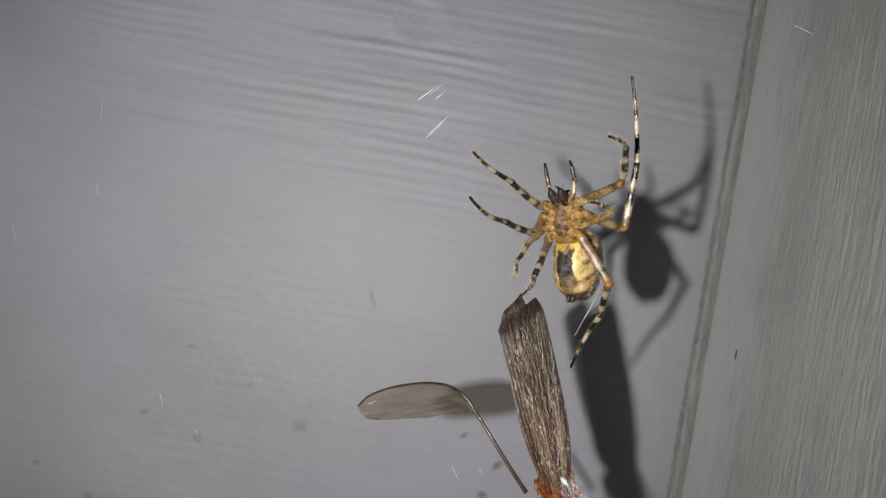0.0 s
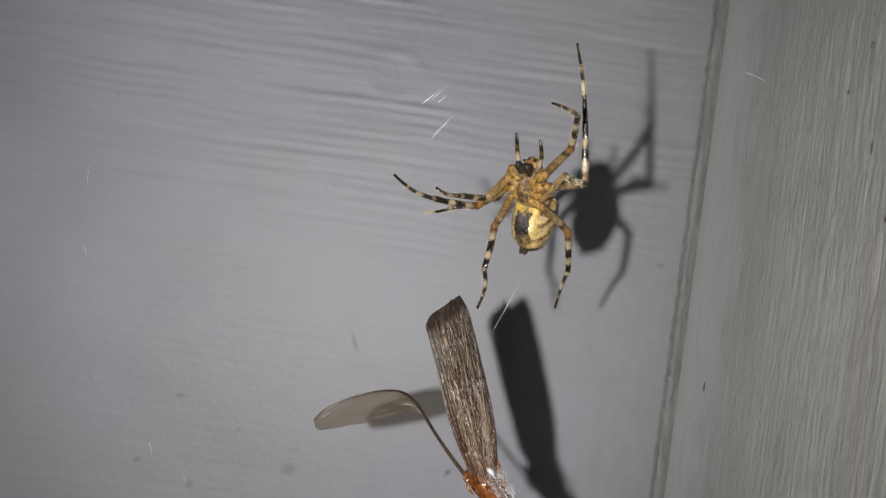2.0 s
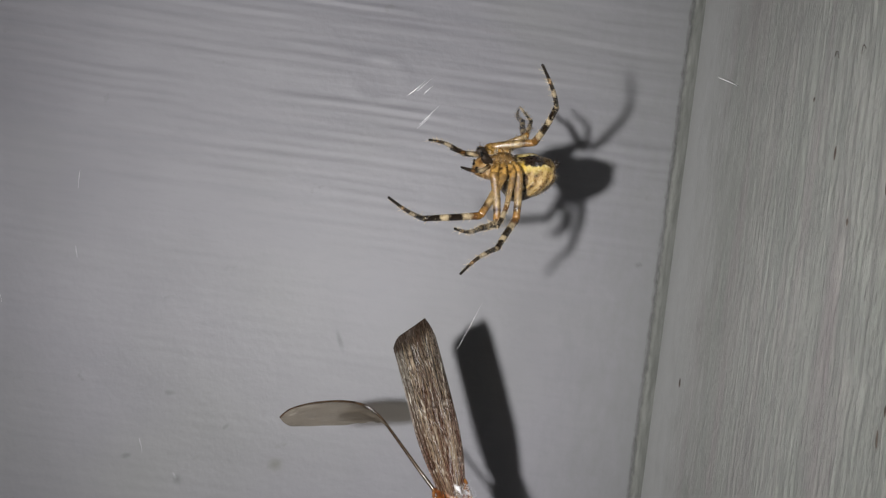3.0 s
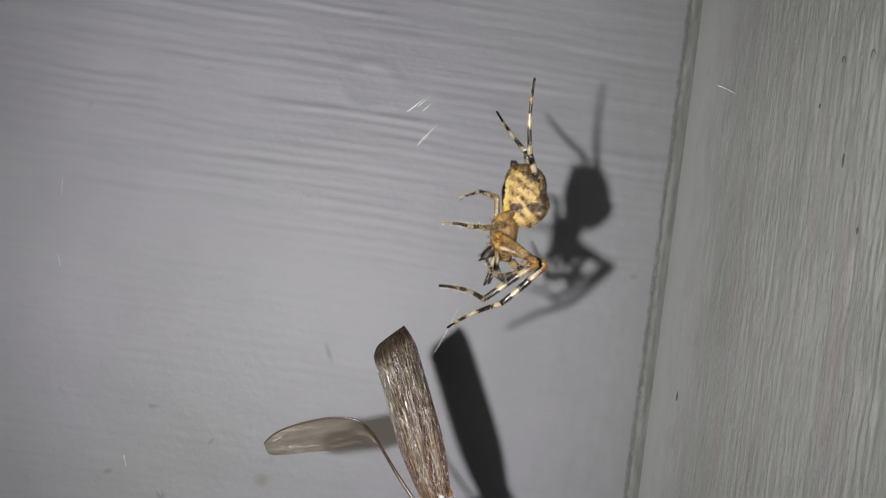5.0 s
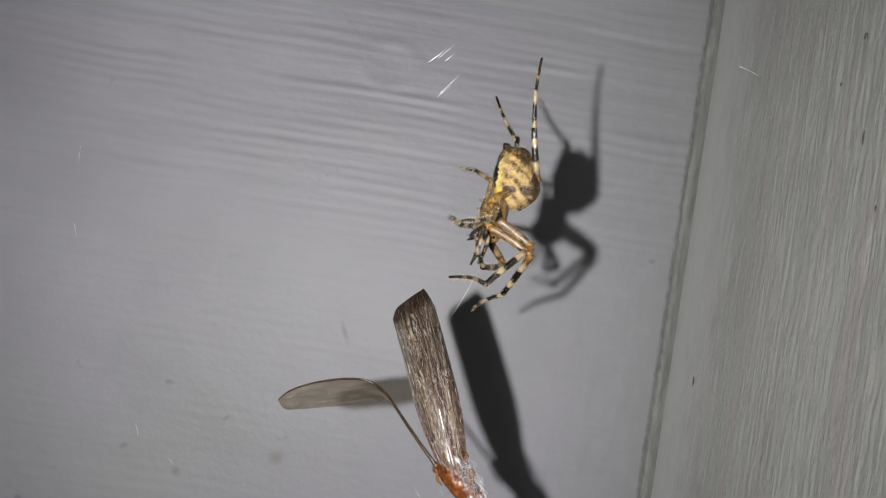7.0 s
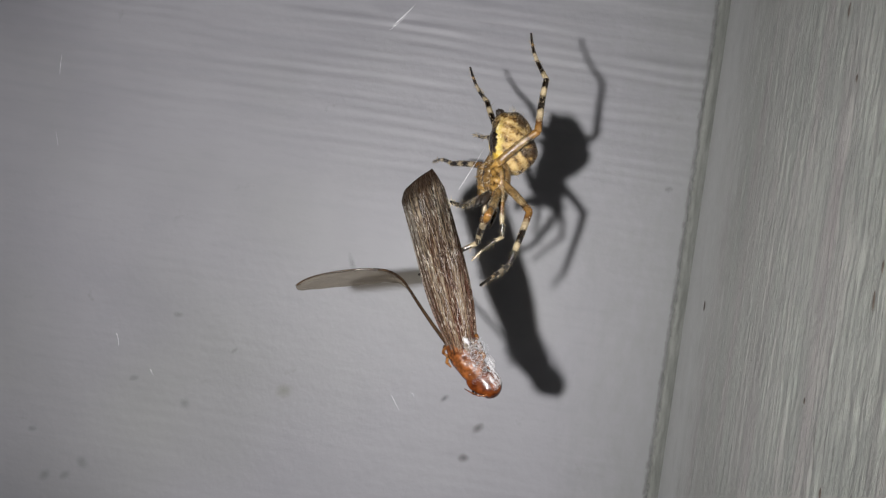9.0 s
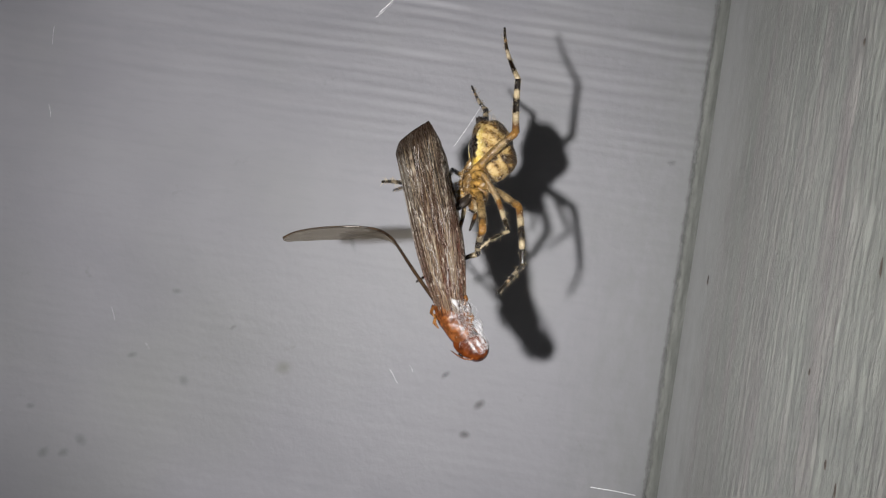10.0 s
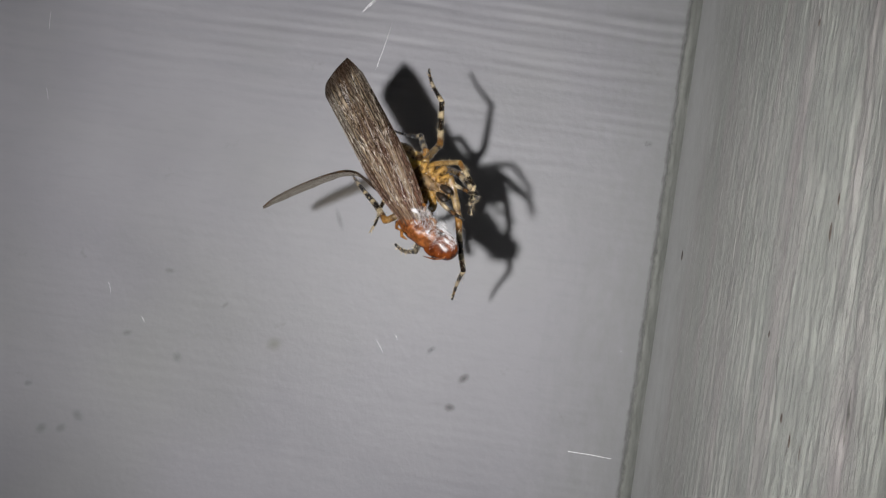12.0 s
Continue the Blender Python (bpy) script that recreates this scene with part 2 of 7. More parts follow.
def wing_membrane(name, dark, mid, pale, clear):
    """Dark brown film: a smooth strip along the front edge, wandering pale lengthwise veins, a dark tip, red-brown at
    the root. Its silvery shine is put into the colour.
    """
    n = Nodes(name)
    x, y = n.xyz()[0:2]
    bend = n.math("SUBTRACT", n.noise(0.45, 2.0, (1.0, 0.35, 1.0)), 0.5)
    broad = n.noise(1.5, 4.0, (1.0, 0.10, 1.0), 0.6)
    crumple = n.noise(2.4, 6.0, (1.0, 0.40, 1.0), 0.72)
    fine = n.noise(11.0, 4.0, (1.0, 0.20, 1.0), 0.65)

    def along(scale, slow, sway):
        # noise drawn out lengthwise on lines that fan out towards the tip and sway
        fan = n.math("DIVIDE", n.math("ADD", x, 0.4), n.math("ADD", 0.62, n.math("MULTIPLY", y, 0.019)))
        v = n.add("CombineXYZ")
        n.put(v.inputs[0], n.math("ADD", fan, n.math("MULTIPLY", bend, sway)))
        n.put(v.inputs[1], n.math("MULTIPLY", y, slow))
        t = n.add("TexNoise")
        n.put(t.inputs["Vector"], v.outputs[0])
        t.inputs["Scale"].default_value = scale
        t.inputs["Detail"].default_value = 3.0
        t.inputs["Roughness"].default_value = 0.6
        return t.outputs["Fac"]

    streak, thin = along(3.4, 0.02, 1.2), along(8.0, 0.022, 0.9)
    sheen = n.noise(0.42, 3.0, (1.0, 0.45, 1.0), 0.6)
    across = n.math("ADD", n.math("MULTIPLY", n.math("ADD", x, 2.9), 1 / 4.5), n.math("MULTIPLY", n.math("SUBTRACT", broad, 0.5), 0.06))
    # front strip carries its silvery shine in the colour
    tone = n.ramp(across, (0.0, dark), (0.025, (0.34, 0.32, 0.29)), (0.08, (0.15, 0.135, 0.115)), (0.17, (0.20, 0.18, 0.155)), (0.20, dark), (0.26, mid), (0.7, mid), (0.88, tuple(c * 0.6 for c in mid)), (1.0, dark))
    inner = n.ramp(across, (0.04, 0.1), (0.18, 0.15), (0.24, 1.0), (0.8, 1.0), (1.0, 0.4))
    # sheen mixed into the colour as broad lighter patches
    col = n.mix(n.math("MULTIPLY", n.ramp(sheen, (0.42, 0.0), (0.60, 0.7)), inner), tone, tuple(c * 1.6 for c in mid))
    col = n.mix(n.math("MULTIPLY", n.ramp(broad, (0.40, 0.85), (0.54, 0.0)), inner), col, tuple(c * 1.5 for c in dark))
    up = n.math("ADD", n.math("MULTIPLY", y, 1 / 22.0), n.math("MULTIPLY", n.math("SUBTRACT", crumple, 0.5), 0.08))
    col = n.mix(n.ramp(up, (0.25, 0.9), (0.72, 0.0)), col, (0.12, 0.030, 0.009))
    lines = n.math("MULTIPLY", n.ramp(streak, (0.53, 0.0), (0.55, 0.85), (0.60, 0.85), (0.62, 0.0)), n.ramp(crumple, (0.42, 0.1), (0.56, 1.0)))
    col = n.mix(n.math("MULTIPLY", lines, inner), col, pale)
    col = n.mix(n.math("MULTIPLY", n.math("MULTIPLY", n.ramp(thin, (0.52, 0.0), (0.57, 0.85)), inner), n.ramp(sheen, (0.42, 0.05), (0.60, 1.0))), col, tuple(c * 0.8 for c in pale))
    col = n.mix(n.math("MULTIPLY", n.ramp(thin, (0.40, 0.6), (0.46, 0.0)), inner), col, dark)
    # white flecks: small glints put into the colour
    glint_fleck = n.noise(5.0, 4.0, (1.0, 0.22, 1.0), 0.7)
    col = n.mix(n.math("MULTIPLY", n.ramp(glint_fleck, (0.585, 0.0), (0.63, 0.9)), n.ramp(sheen, (0.40, 0.1), (0.55, 1.0))), col, (0.72, 0.68, 0.60))
    slant = n.math("SUBTRACT", up, n.math("MULTIPLY", n.math("ADD", x, 0.7), 0.0185))
    tip = n.ramp(slant, (0.885, 0.0), (0.93, 1.0))
    col = n.mix(n.math("MULTIPLY", tip, 0.92), col, (0.020, 0.012, 0.008))
    clear = n.math("MULTIPLY", clear, n.math("SUBTRACT", 1.0, n.math("MULTIPLY", tip, 0.8)))
    h = n.math("ADD", n.math("MULTIPLY", streak, 1.0), n.math("ADD", n.math("MULTIPLY", crumple, 0.8), n.math("ADD", n.math("MULTIPLY", fine, 0.4), n.math("MULTIPLY", thin, 0.5))))
    return n.surface(col, n.ramp(fine, (0.35, 0.15), (0.65, 0.36)), n.bump(h, 0.42, 1.0), spec=n.math("MULTIPLY", 1.0, n.math("SUBTRACT", 1.0, n.math("MULTIPLY", tip, 0.8))), trans=clear, coat=0.12)


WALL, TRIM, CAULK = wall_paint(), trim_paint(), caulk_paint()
SKIN = abdomen_skin()
CARAPACE = plain("amber_carapace", (0.09, 0.044, 0.014), (0.27, 0.155, 0.05), 2.2, 0.3, 0.35, sss=0.1)
STERNUM = plain("dark_sternum", (0.035, 0.019, 0.008), (0.20, 0.115, 0.038), 2.2, 0.22, 0.45, sss=0.1)
COXA = plain("mottled_amber", (0.06, 0.029, 0.008), (0.40, 0.23, 0.06), 2.6, 0.15, 0.45, sss=0.1)
JAW = plain("dark_jaw", (0.006, 0.004, 0.003), (0.03, 0.017, 0.009), 3.0, 0.5, 0.2)
EYE = plain("black_eye", (0.005, 0.005, 0.005), (0.01, 0.01, 0.01), 1.0, 0.08, 0.0, coat=1.0)
HAIR = plain("pale_hair", (0.5, 0.42, 0.3), (0.66, 0.58, 0.45), 1.0, 0.5, 0.0)
BRISTLE = plain("straw_bristle", (0.3, 0.23, 0.13), (0.62, 0.52, 0.36), 1.0, 0.4, 0.0)
FEMUR = banded("femur_rings", 4.8, (0.0, (0.24, 0.135, 0.038)), (0.35, (0.19, 0.115, 0.042)), (0.66, (0.30, 0.21, 0.10)), (0.76, (0.06, 0.034, 0.014)), (0.88, (0.25, 0.13, 0.035)), (1.0, (0.24, 0.11, 0.026)), spotted=0.6)
TIBIA = banded("tibia_rings", 5.6, (0.0, GOLD), (0.16, RUST), (0.24, CREAM), (0.36, CREAM), (0.41, BLACK), (0.60, BLACK), (0.66, CREAM), (0.76, CREAM), (0.80, BLACK), (1.0, BLACK), spotted=0.3)
FOOT = banded("foot_rings", 6.6, (0.0, CREAM), (0.10, CREAM), (0.14, BLACK), (0.36, BLACK), (0.41, (0.46, 0.375, 0.26)), (0.56, (0.46, 0.375, 0.26)), (0.61, BLACK), (0.74, (0.05, 0.03, 0.016)), (0.80, (0.42, 0.27, 0.14)), (0.86, BLACK), (1.0, BLACK), spotted=0.2)
PALP = banded("palp_rings", 3.4, (0.0, TAN), (0.35, CREAM), (0.5, BLACK), (0.62, TAN), (0.75, BLACK), (1.0, BLACK))
HEAD_RED = plain("glossy_red_head", (0.05, 0.011, 0.003), (0.17, 0.042, 0.009), 1.1, 0.24, 0.15, sss=0.04)
BODY_RED = plain("red_brown_body", (0.035, 0.010, 0.004), (0.22, 0.072, 0.020), 1.6, 0.2, 0.3, sss=0.04)
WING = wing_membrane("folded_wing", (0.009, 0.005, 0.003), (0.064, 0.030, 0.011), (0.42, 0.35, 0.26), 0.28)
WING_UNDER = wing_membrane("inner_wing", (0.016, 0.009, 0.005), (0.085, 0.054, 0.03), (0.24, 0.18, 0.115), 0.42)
VEIN = plain("wing_vein", (0.02, 0.012, 0.008), (0.06, 0.036, 0.02), 1.0, 0.25, 0.06)
PALE_VEIN = plain("pale_vein", (0.10, 0.07, 0.04), (0.34, 0.27, 0.17), 1.6, 0.2, 0.08)
AMBER_LEG = plain("amber_leg", (0.09, 0.032, 0.009), (0.30, 0.13, 0.035), 2.0, 0.25, 0.2, sss=0.05)
SILK = plain("white_silk", (0.75, 0.75, 0.78), (0.86, 0.86, 0.88), 1.0, 0.25, 0.0)
GRIME = plain("brown_grime", (0.07, 0.052, 0.042), (0.13, 0.10, 0.08), 1.5, 0.7, 0.1)
FAINT = stain("faint_stain", (0.13, 0.128, 0.145), (0.18, 0.176, 0.193), 0.25)
SMUDGE = stain("grey_brown_smudge", (0.075, 0.064, 0.06), (0.13, 0.115, 0.11), 0.5)
OCHRE = stain("ochre_stain", (0.26, 0.24, 0.16), (0.28, 0.265, 0.20), 0.28)
BLACK_METAL = plain("black_plastic", (0.012, 0.012, 0.012), (0.02, 0.02, 0.02), 0.6, 0.6, 0.05)


def silk_film():
    """Thin white silk: matted fibres with gaps between them."""
    n = Nodes("silk_film")
    a = n.noise(2.2, 5.0, (1.0, 0.25, 0.6), 0.65)
    b = n.noise(5.0, 4.0, (0.3, 1.0, 1.0), 0.7)
    patch = n.noise(0.55, 3.0)
    cover = n.math("MAXIMUM", n.ramp(a, (0.48, 0.0), (0.62, 0.9)), n.ramp(b, (0.56, 0.0), (0.66, 0.7)))
    cover = n.math("MULTIPLY", cover, n.ramp(patch, (0.38, 0.15), (0.58, 1.0)))
    return n.surface((0.72, 0.70, 0.72), 0.4, n.bump(a, 0.1, 0.8), spec=0.5, trans=n.math("SUBTRACT", 0.97, n.math("MULTIPLY", cover, 0.8)), tint=(1, 1, 1))


def side_membrane():
    n = Nodes("open_wing")
    streak = n.noise(1.2, 5.0, (0.1, 1.0, 1.0), 0.6)
    fine = n.noise(4.0, 4.0, (0.35, 1.0, 1.0))
    col = n.mix(n.ramp(streak, (0.36, 0.0), (0.62, 1.0)), (0.075, 0.064, 0.054), (0.17, 0.148, 0.126))
    # glints put into the colour as pale flecks on the outer half
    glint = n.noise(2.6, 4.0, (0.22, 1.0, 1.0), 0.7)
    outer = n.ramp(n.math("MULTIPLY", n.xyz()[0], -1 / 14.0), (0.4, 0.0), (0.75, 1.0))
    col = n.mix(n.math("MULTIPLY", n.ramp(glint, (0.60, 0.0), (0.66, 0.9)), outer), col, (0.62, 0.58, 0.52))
    h = n.math("ADD", streak, n.math("MULTIPLY", fine, 0.4))
    return n.surface(col, n.ramp(fine, (0.35, 0.15), (0.65, 0.32)), n.bump(h, 0.22, 1.0), spec=0.8, trans=0.60)


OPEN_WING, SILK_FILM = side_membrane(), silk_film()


def led_glow():
    n = Nodes("led_glow")
    e = n.add("Emission")
    e.inputs[0].default_value = (1.0, 0.985, 0.965, 1)
    e.inputs[1].default_value = TORCH_STRENGTH
    n.tree.links.new(e.outputs[0], n.out.inputs[0])
    return n.mat


# ---- mesh helpers, all in millimetres ----
def part(name, bm, material, parent=None, label="", smooth=True):
    me = bpy.data.meshes.new(name)
    bmesh.ops.scale(bm, vec=(MM, MM, MM), verts=bm.verts)
    bm.normal_update()
    bm.to_mesh(me)
    bm.free()
    me.materials.append(material)
    if smooth:
        me.shade_smooth()
    ob = new(name, me)
    if parent is not None:
        ob.parent = parent
    if label:
        tagged(ob, label)
    return ob


def from_grid(verts, rows, cols, close=False):
    bm = bmesh.new()
    vs = [bm.verts.new(v) for v in verts]
    for i in range(rows - 1):
        for j in range(cols if close else cols - 1):
            k = (j + 1) % cols
            bm.faces.new((vs[i * cols + j], vs[i * cols + k], vs[(i + 1) * cols + k], vs[(i + 1) * cols + j]))
    return bm


def tube(bm, points, radii, sides=10, cap=True):
    """A round, tapering tube along points, added to bm."""
    pts = [Vector(p) for p in points]
    rings, up = [], None
    for i, p in enumerate(pts):
        way = (pts[min(i + 1, len(pts) - 1)] - pts[max(i - 1, 0)]).normalized()
        if up is None:
            up = way.orthogonal().normalized()
        up = (up - way * up.dot(way)).normalized()
        side = way.cross(up)
        rings.append([bm.verts.new(p + (up * math.cos(a) + side * math.sin(a)) * radii[i]) for a in (2 * math.pi * k / sides for k in range(sides))])
    for a, b in zip(rings, rings[1:]):
        for k in range(sides):
            bm.faces.new((a[k], a[(k + 1) % sides], b[(k + 1) % sides], b[k]))
    if cap:
        bm.faces.new(reversed(rings[0]))
        bm.faces.new(rings[-1])
    return bm


def egg(length, width, height, belly=0.0, rough=0.0, seed=0, rings=40, sides=48, blunt=0.0):
    """An egg along y, its broad end to the front."""
    verts = []
    for i in range(rings + 1):
        u = i / rings
        a = math.pi * (0.004 + 0.992 * u)
        y = -math.cos(a) * length / 2
        r = math.sin(a) ** (1.0 - blunt) * (1 + belly * (u - 0.5))
        for j in range(sides):
            b = 2 * math.pi * j / sides
            v = Vector((r * math.cos(b) * width / 2, y, r * math.sin(b) * height / 2))
            if rough:
                v += v.normalized() * rough * noise.noise(v * 0.9 + Vector((seed, 0, 0)))
            verts.append(v)
    bm = from_grid(verts, rings + 1, sides, True)
    return bm


def spike(bm, base, way, length, r):
    way = Vector(way).normalized()
    up = way.orthogonal().normalized()
    side = way.cross(up)
    ring = [bm.verts.new(Vector(base) + (up * math.cos(a) + side * math.sin(a)) * r) for a in (0, 2.094, 4.189)]
    tip = bm.verts.new(Vector(base) + way * length)
    for k in range(3):
        bm.faces.new((ring[k], ring[(k + 1) % 3], tip))


def wave_noise(x, z, seed):
    return noise.noise(Vector((x, z, seed)))


# ---- the corner: painted boards ----
def axis_steps(lo, fine_lo, fine_hi, hi, fine, coarse):
    left = np.linspace(lo, fine_lo, max(2, int((fine_lo - lo) / coarse) + 1))[:-1] if lo < fine_lo else np.array([])
    mid = np.linspace(fine_lo, fine_hi, int((fine_hi - fine_lo) / fine) + 1)
    right = np.linspace(fine_hi, hi, max(2, int((hi - fine_hi) / coarse) + 1))[1:] if hi > fine_hi else np.array([])
    return np.concatenate([left, mid, right])


def smooth_field(a, b, step_a, step_b, seed):
    """Smooth random values over the grid a x b, with features of about step_a by step_b millimetres."""
    rng = np.random.default_rng(seed)
    ia, ib = (a - a.min()) / step_a, (b - b.min()) / step_b
    lattice = rng.uniform(-1, 1, (int(ia.max()) + 3, int(ib.max()) + 3))
    fa, fb = np.floor(ia).astype(int), np.floor(ib).astype(int)
    ua, ub = ia - fa, ib - fb
    ua, ub = ua * ua * (3 - 2 * ua), ub * ub * (3 - 2 * ub)
    p = lattice[fa][:, fb] * (1 - ua)[:, None] + lattice[fa + 1][:, fb] * ua[:, None]
    q = lattice[fa][:, fb + 1] * (1 - ua)[:, None] + lattice[fa + 1][:, fb + 1] * ua[:, None]
    return p * (1 - ub)[None, :] + q * ub[None, :]


def board(name, grid_u, grid_v, height, place, back, material, label):
    """A board with a relief on its face; place(u, v, h) gives a point, back how far behind the face it ends."""
    nu, nv = len(grid_u), len(grid_v)
    verts = [place(u, v, height[i, j]) for i, u in enumerate(grid_u) for j, v in enumerate(grid_v)]
    faces = [(i * nv + j, (i + 1) * nv + j, (i + 1) * nv + j + 1, i * nv + j + 1) for i in range(nu - 1) for j in range(nv - 1)]
    rim = [i * nv for i in range(nu)] + [(nu - 1) * nv + j for j in range(1, nv)] + [i * nv + nv - 1 for i in range(nu - 2, -1, -1)] + [j for j in range(nv - 2, 0, -1)]
    first = len(verts)
    for k in rim:
        i, j = divmod(k, nv)
        verts.append(place(grid_u[i], grid_v[j], -back))
    for a in range(len(rim)):
        b = (a + 1) % len(rim)
        faces.append((rim[b], rim[a], first + a, first + b))
    faces.append(tuple(range(first, len(verts))))
    me = bpy.data.meshes.new(name)
    me.from_pydata([(x * MM, y * MM, z * MM) for x, y, z in verts], [], faces)
    me.materials.append(material)
    me.shade_smooth()
    return tagged(new(name, me), label, "wall", kind="structure")


def build_walls():
    # back board: horizontal grain, coarser in its upper half, and a knot
    x = axis_steps(-1400, -112, -1.0, 12, 0.9, 90)
    z = axis_steps(-1200, 185, 325, 1200, 0.32, 90)
    bend = 0.9 * smooth_field(x, z, 34, 30, 3) + 0.28 * smooth_field(x, z, 9, 5, 4)
    zz = z[None, :] + bend + 0.005 * x[:, None]
    ridge = np.zeros((len(x), len(z)))
    for step, amp, seed in ((1.6, 0.055, 1), (0.8, 0.06, 2), (4.5, 0.018, 7)):
        rng = np.random.default_rng(seed)
        table = rng.uniform(-1, 1, 900)
        k = zz / step
        f = np.floor(k).astype(int)
        u = k - f
        u = u * u * (3 - 2 * u)
        ridge += amp * (table[f % 900] * (1 - u) + table[(f + 1) % 900] * u)
    phase = zz * (2 * math.pi / 1.5) + 1.3 * smooth_field(x, z, 12, 5, 6)
    ridge += 0.062 * np.sin(phase) * (0.75 + 0.5 * smooth_field(x, z, 11, 4, 8))
    breaks = np.clip(0.55 + 0.75 * smooth_field(x, z, 8, 2.5, 5), 0.05, 1.2)
    upper = 0.16 + 0.84 / (1 + np.exp(-(z[None, :] - 252) / 7.0))
    near_trim = np.exp(-((x[:, None] + 8) / 9.0) ** 2)
    ridge = 0.64 * ridge * breaks * np.maximum(upper, 0.42 * near_trim)
    ridge += 0.06 * smooth_field(x, z, 16, 16, 9) + 0.03 * smooth_field(x, z, 3, 3, 11)
    knot = np.hypot((x[:, None] + 46.4) / 1.25, z[None, :] - 272)
    ridge += 0.085 * np.exp(-((knot - 3.2) / 0.7) ** 2) - 0.04 * np.exp(-(knot / 2.2) ** 2)
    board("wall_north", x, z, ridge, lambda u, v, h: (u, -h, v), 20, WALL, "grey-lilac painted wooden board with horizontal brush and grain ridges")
    # side board: upright grain
    y = axis_steps(-800, -100, 0, 20, 0.22, 90)
    z = axis_steps(-1200, 185, 325, 1200, 0.55, 90)
    rel = np.zeros((len(y), len(z)))
    for sa, sb, amp, seed in ((0.5, 4.5, 0.06, 21), (0.9, 9.0, 0.05, 22), (0.4, 1.6, 0.06, 23), (2.2, 14, 0.05, 25), (1.6, 5.0, 0.05, 26), (7, 60, 0.03, 24)):
        rel += amp * smooth_field(y, z, sa, sb, seed)
    deeper = (np.clip(-y / 58.0, 0.22, 1.5) ** 1.4)[:, None]
    rel = rel * deeper
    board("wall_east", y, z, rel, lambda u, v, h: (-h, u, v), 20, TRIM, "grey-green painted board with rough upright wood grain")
    # wavy bead of caulk in the corner
    prof = [(-2.3, 0.3), (-2.1, -0.10), (-1.4, -0.2), (-0.9, -0.45), (-0.55, -0.8), (-0.25, -1.4), (0.45, -2.6)]
    zs = np.concatenate([np.arange(-1200, 150, 45.0), np.arange(150, 340, 0.5), np.arange(340, 1201, 45.0)])
    verts = []
    for zv in zs:
        wob = 0.06 * wave_noise(zv * 0.06, 0, 3.3) + 0.07 * wave_noise(zv * 0.7, 2, 5.1) + 0.08 * wave_noise(zv * 1.9, 4, 1.1)
        for k, (px, py) in enumerate(prof):
            verts.append((px + wob * (1 - k / 6), py + 0.06 * wave_noise(zv * 0.4, k * 1.7, 8.2), zv))
    tagged(part("trim", from_grid(verts, len(zs), len(prof)), CAULK), "painted caulk bead along the inner corner", "trim", kind="structure")
    bm = bmesh.new()
    bmesh.ops.create_cube(bm, size=1, matrix=Matrix.Translation((-690, -390, -1220)) @ Matrix.Diagonal((1424, 824, 39.9, 1)))
    tagged(part("floor", bm, WALL, smooth=False), "plain grey painted floor under the two boards", "floor", kind="structure")


def speck(place, size, material, label, facing="back", seed=0, thick=0.12, spread=1.0):
    """A low, ragged blob stuck on a board."""
    bm = bmesh.new()
    n = 14
    top = bm.verts.new((0, 0, thick))
    rings = []
    for r in (0.55, 1.0):
        ring = []
        for k in range(n):
            a = 2 * math.pi * k / n
            w = r * (1 + 0.35 * noise.noise(Vector((math.cos(a) * 1.3, math.sin(a) * 1.3, seed))))
            ring.append(bm.verts.new((math.cos(a) * w * size[0] * spread / 2, math.sin(a) * w * size[1] * spread / 2, thick * 0.9 if r < 0.9 else thick * 0.5)))
        rings.append(ring)
    for k in range(n):
        j = (k + 1) % n
        bm.faces.new((top, rings[0][k], rings[0][j]))
        bm.faces.new((rings[0][k], rings[1][k], rings[1][j], rings[0][j]))
    ob = tagged(part("dirt_speck", bm, material), label, "stain", "specks on the boards")
    x, y, z = place
    tilt = size[2] if len(size) > 2 else 0
    ob.matrix_basis = (pose(x * MM, y * MM, z * MM, 90, 0, 0) if facing == "back" else pose(x * MM, y * MM, z * MM, 90, 0, -90)) @ pose(0, 0, 0, 0, 0, tilt)
    return ob


# ---- the spider ----
def leg_piece(name, length, r0, r1, material, parent, spines, seed, knee=0.0, label="", bow=0.12):
    rng = random.Random(seed)
    bm = bmesh.new()
    pts, radii = [], []
    steps = 14
    for i in range(steps + 1):
        u = i / steps
        swell = 1 + 0.10 * math.sin(u * math.pi) + knee * math.exp(-((u - 0.04) / 0.10) ** 2) + 0.08 * math.exp(-((u - 0.97) / 0.05) ** 2)
        pts.append((0.05 * length * math.sin(u * math.pi) * 0.2, u * length, bow * math.sin(u * math.pi) * (length / 6)))
        radii.append((r0 + (r1 - r0) * u) * swell)
    pts = [(0, -0.12, 0)] + pts + [(0, length + 0.08, 0)]
    radii = [r0 * 0.55] + radii + [r1 * 0.5]
    tube(bm, pts, radii, 12)
    skin = len(bm.faces)
    for k in range(spines):
        u = rng.uniform(0.08, 0.96)
        a = rng.uniform(0, 2 * math.pi)
        r = (r0 + (r1 - r0) * u) * 0.9
        out = Vector((math.cos(a), 0, math.sin(a)))
        big = rng.random() < 0.14
        spike(bm, Vector((0, u * length, bow * math.sin(u * math.pi) * (length / 6))) + out * r, out + Vector((0, 0.9, 0)), rng.uniform(0.45, 0.75) if big else rng.uniform(0.18, 0.42), 0.03 if big else 0.018)
    for fc in list(bm.faces)[skin:]:
        fc.material_index = 1
    ob = part(name, bm, material, parent, label)
    ob.data.materials.append(BRISTLE)
    return ob


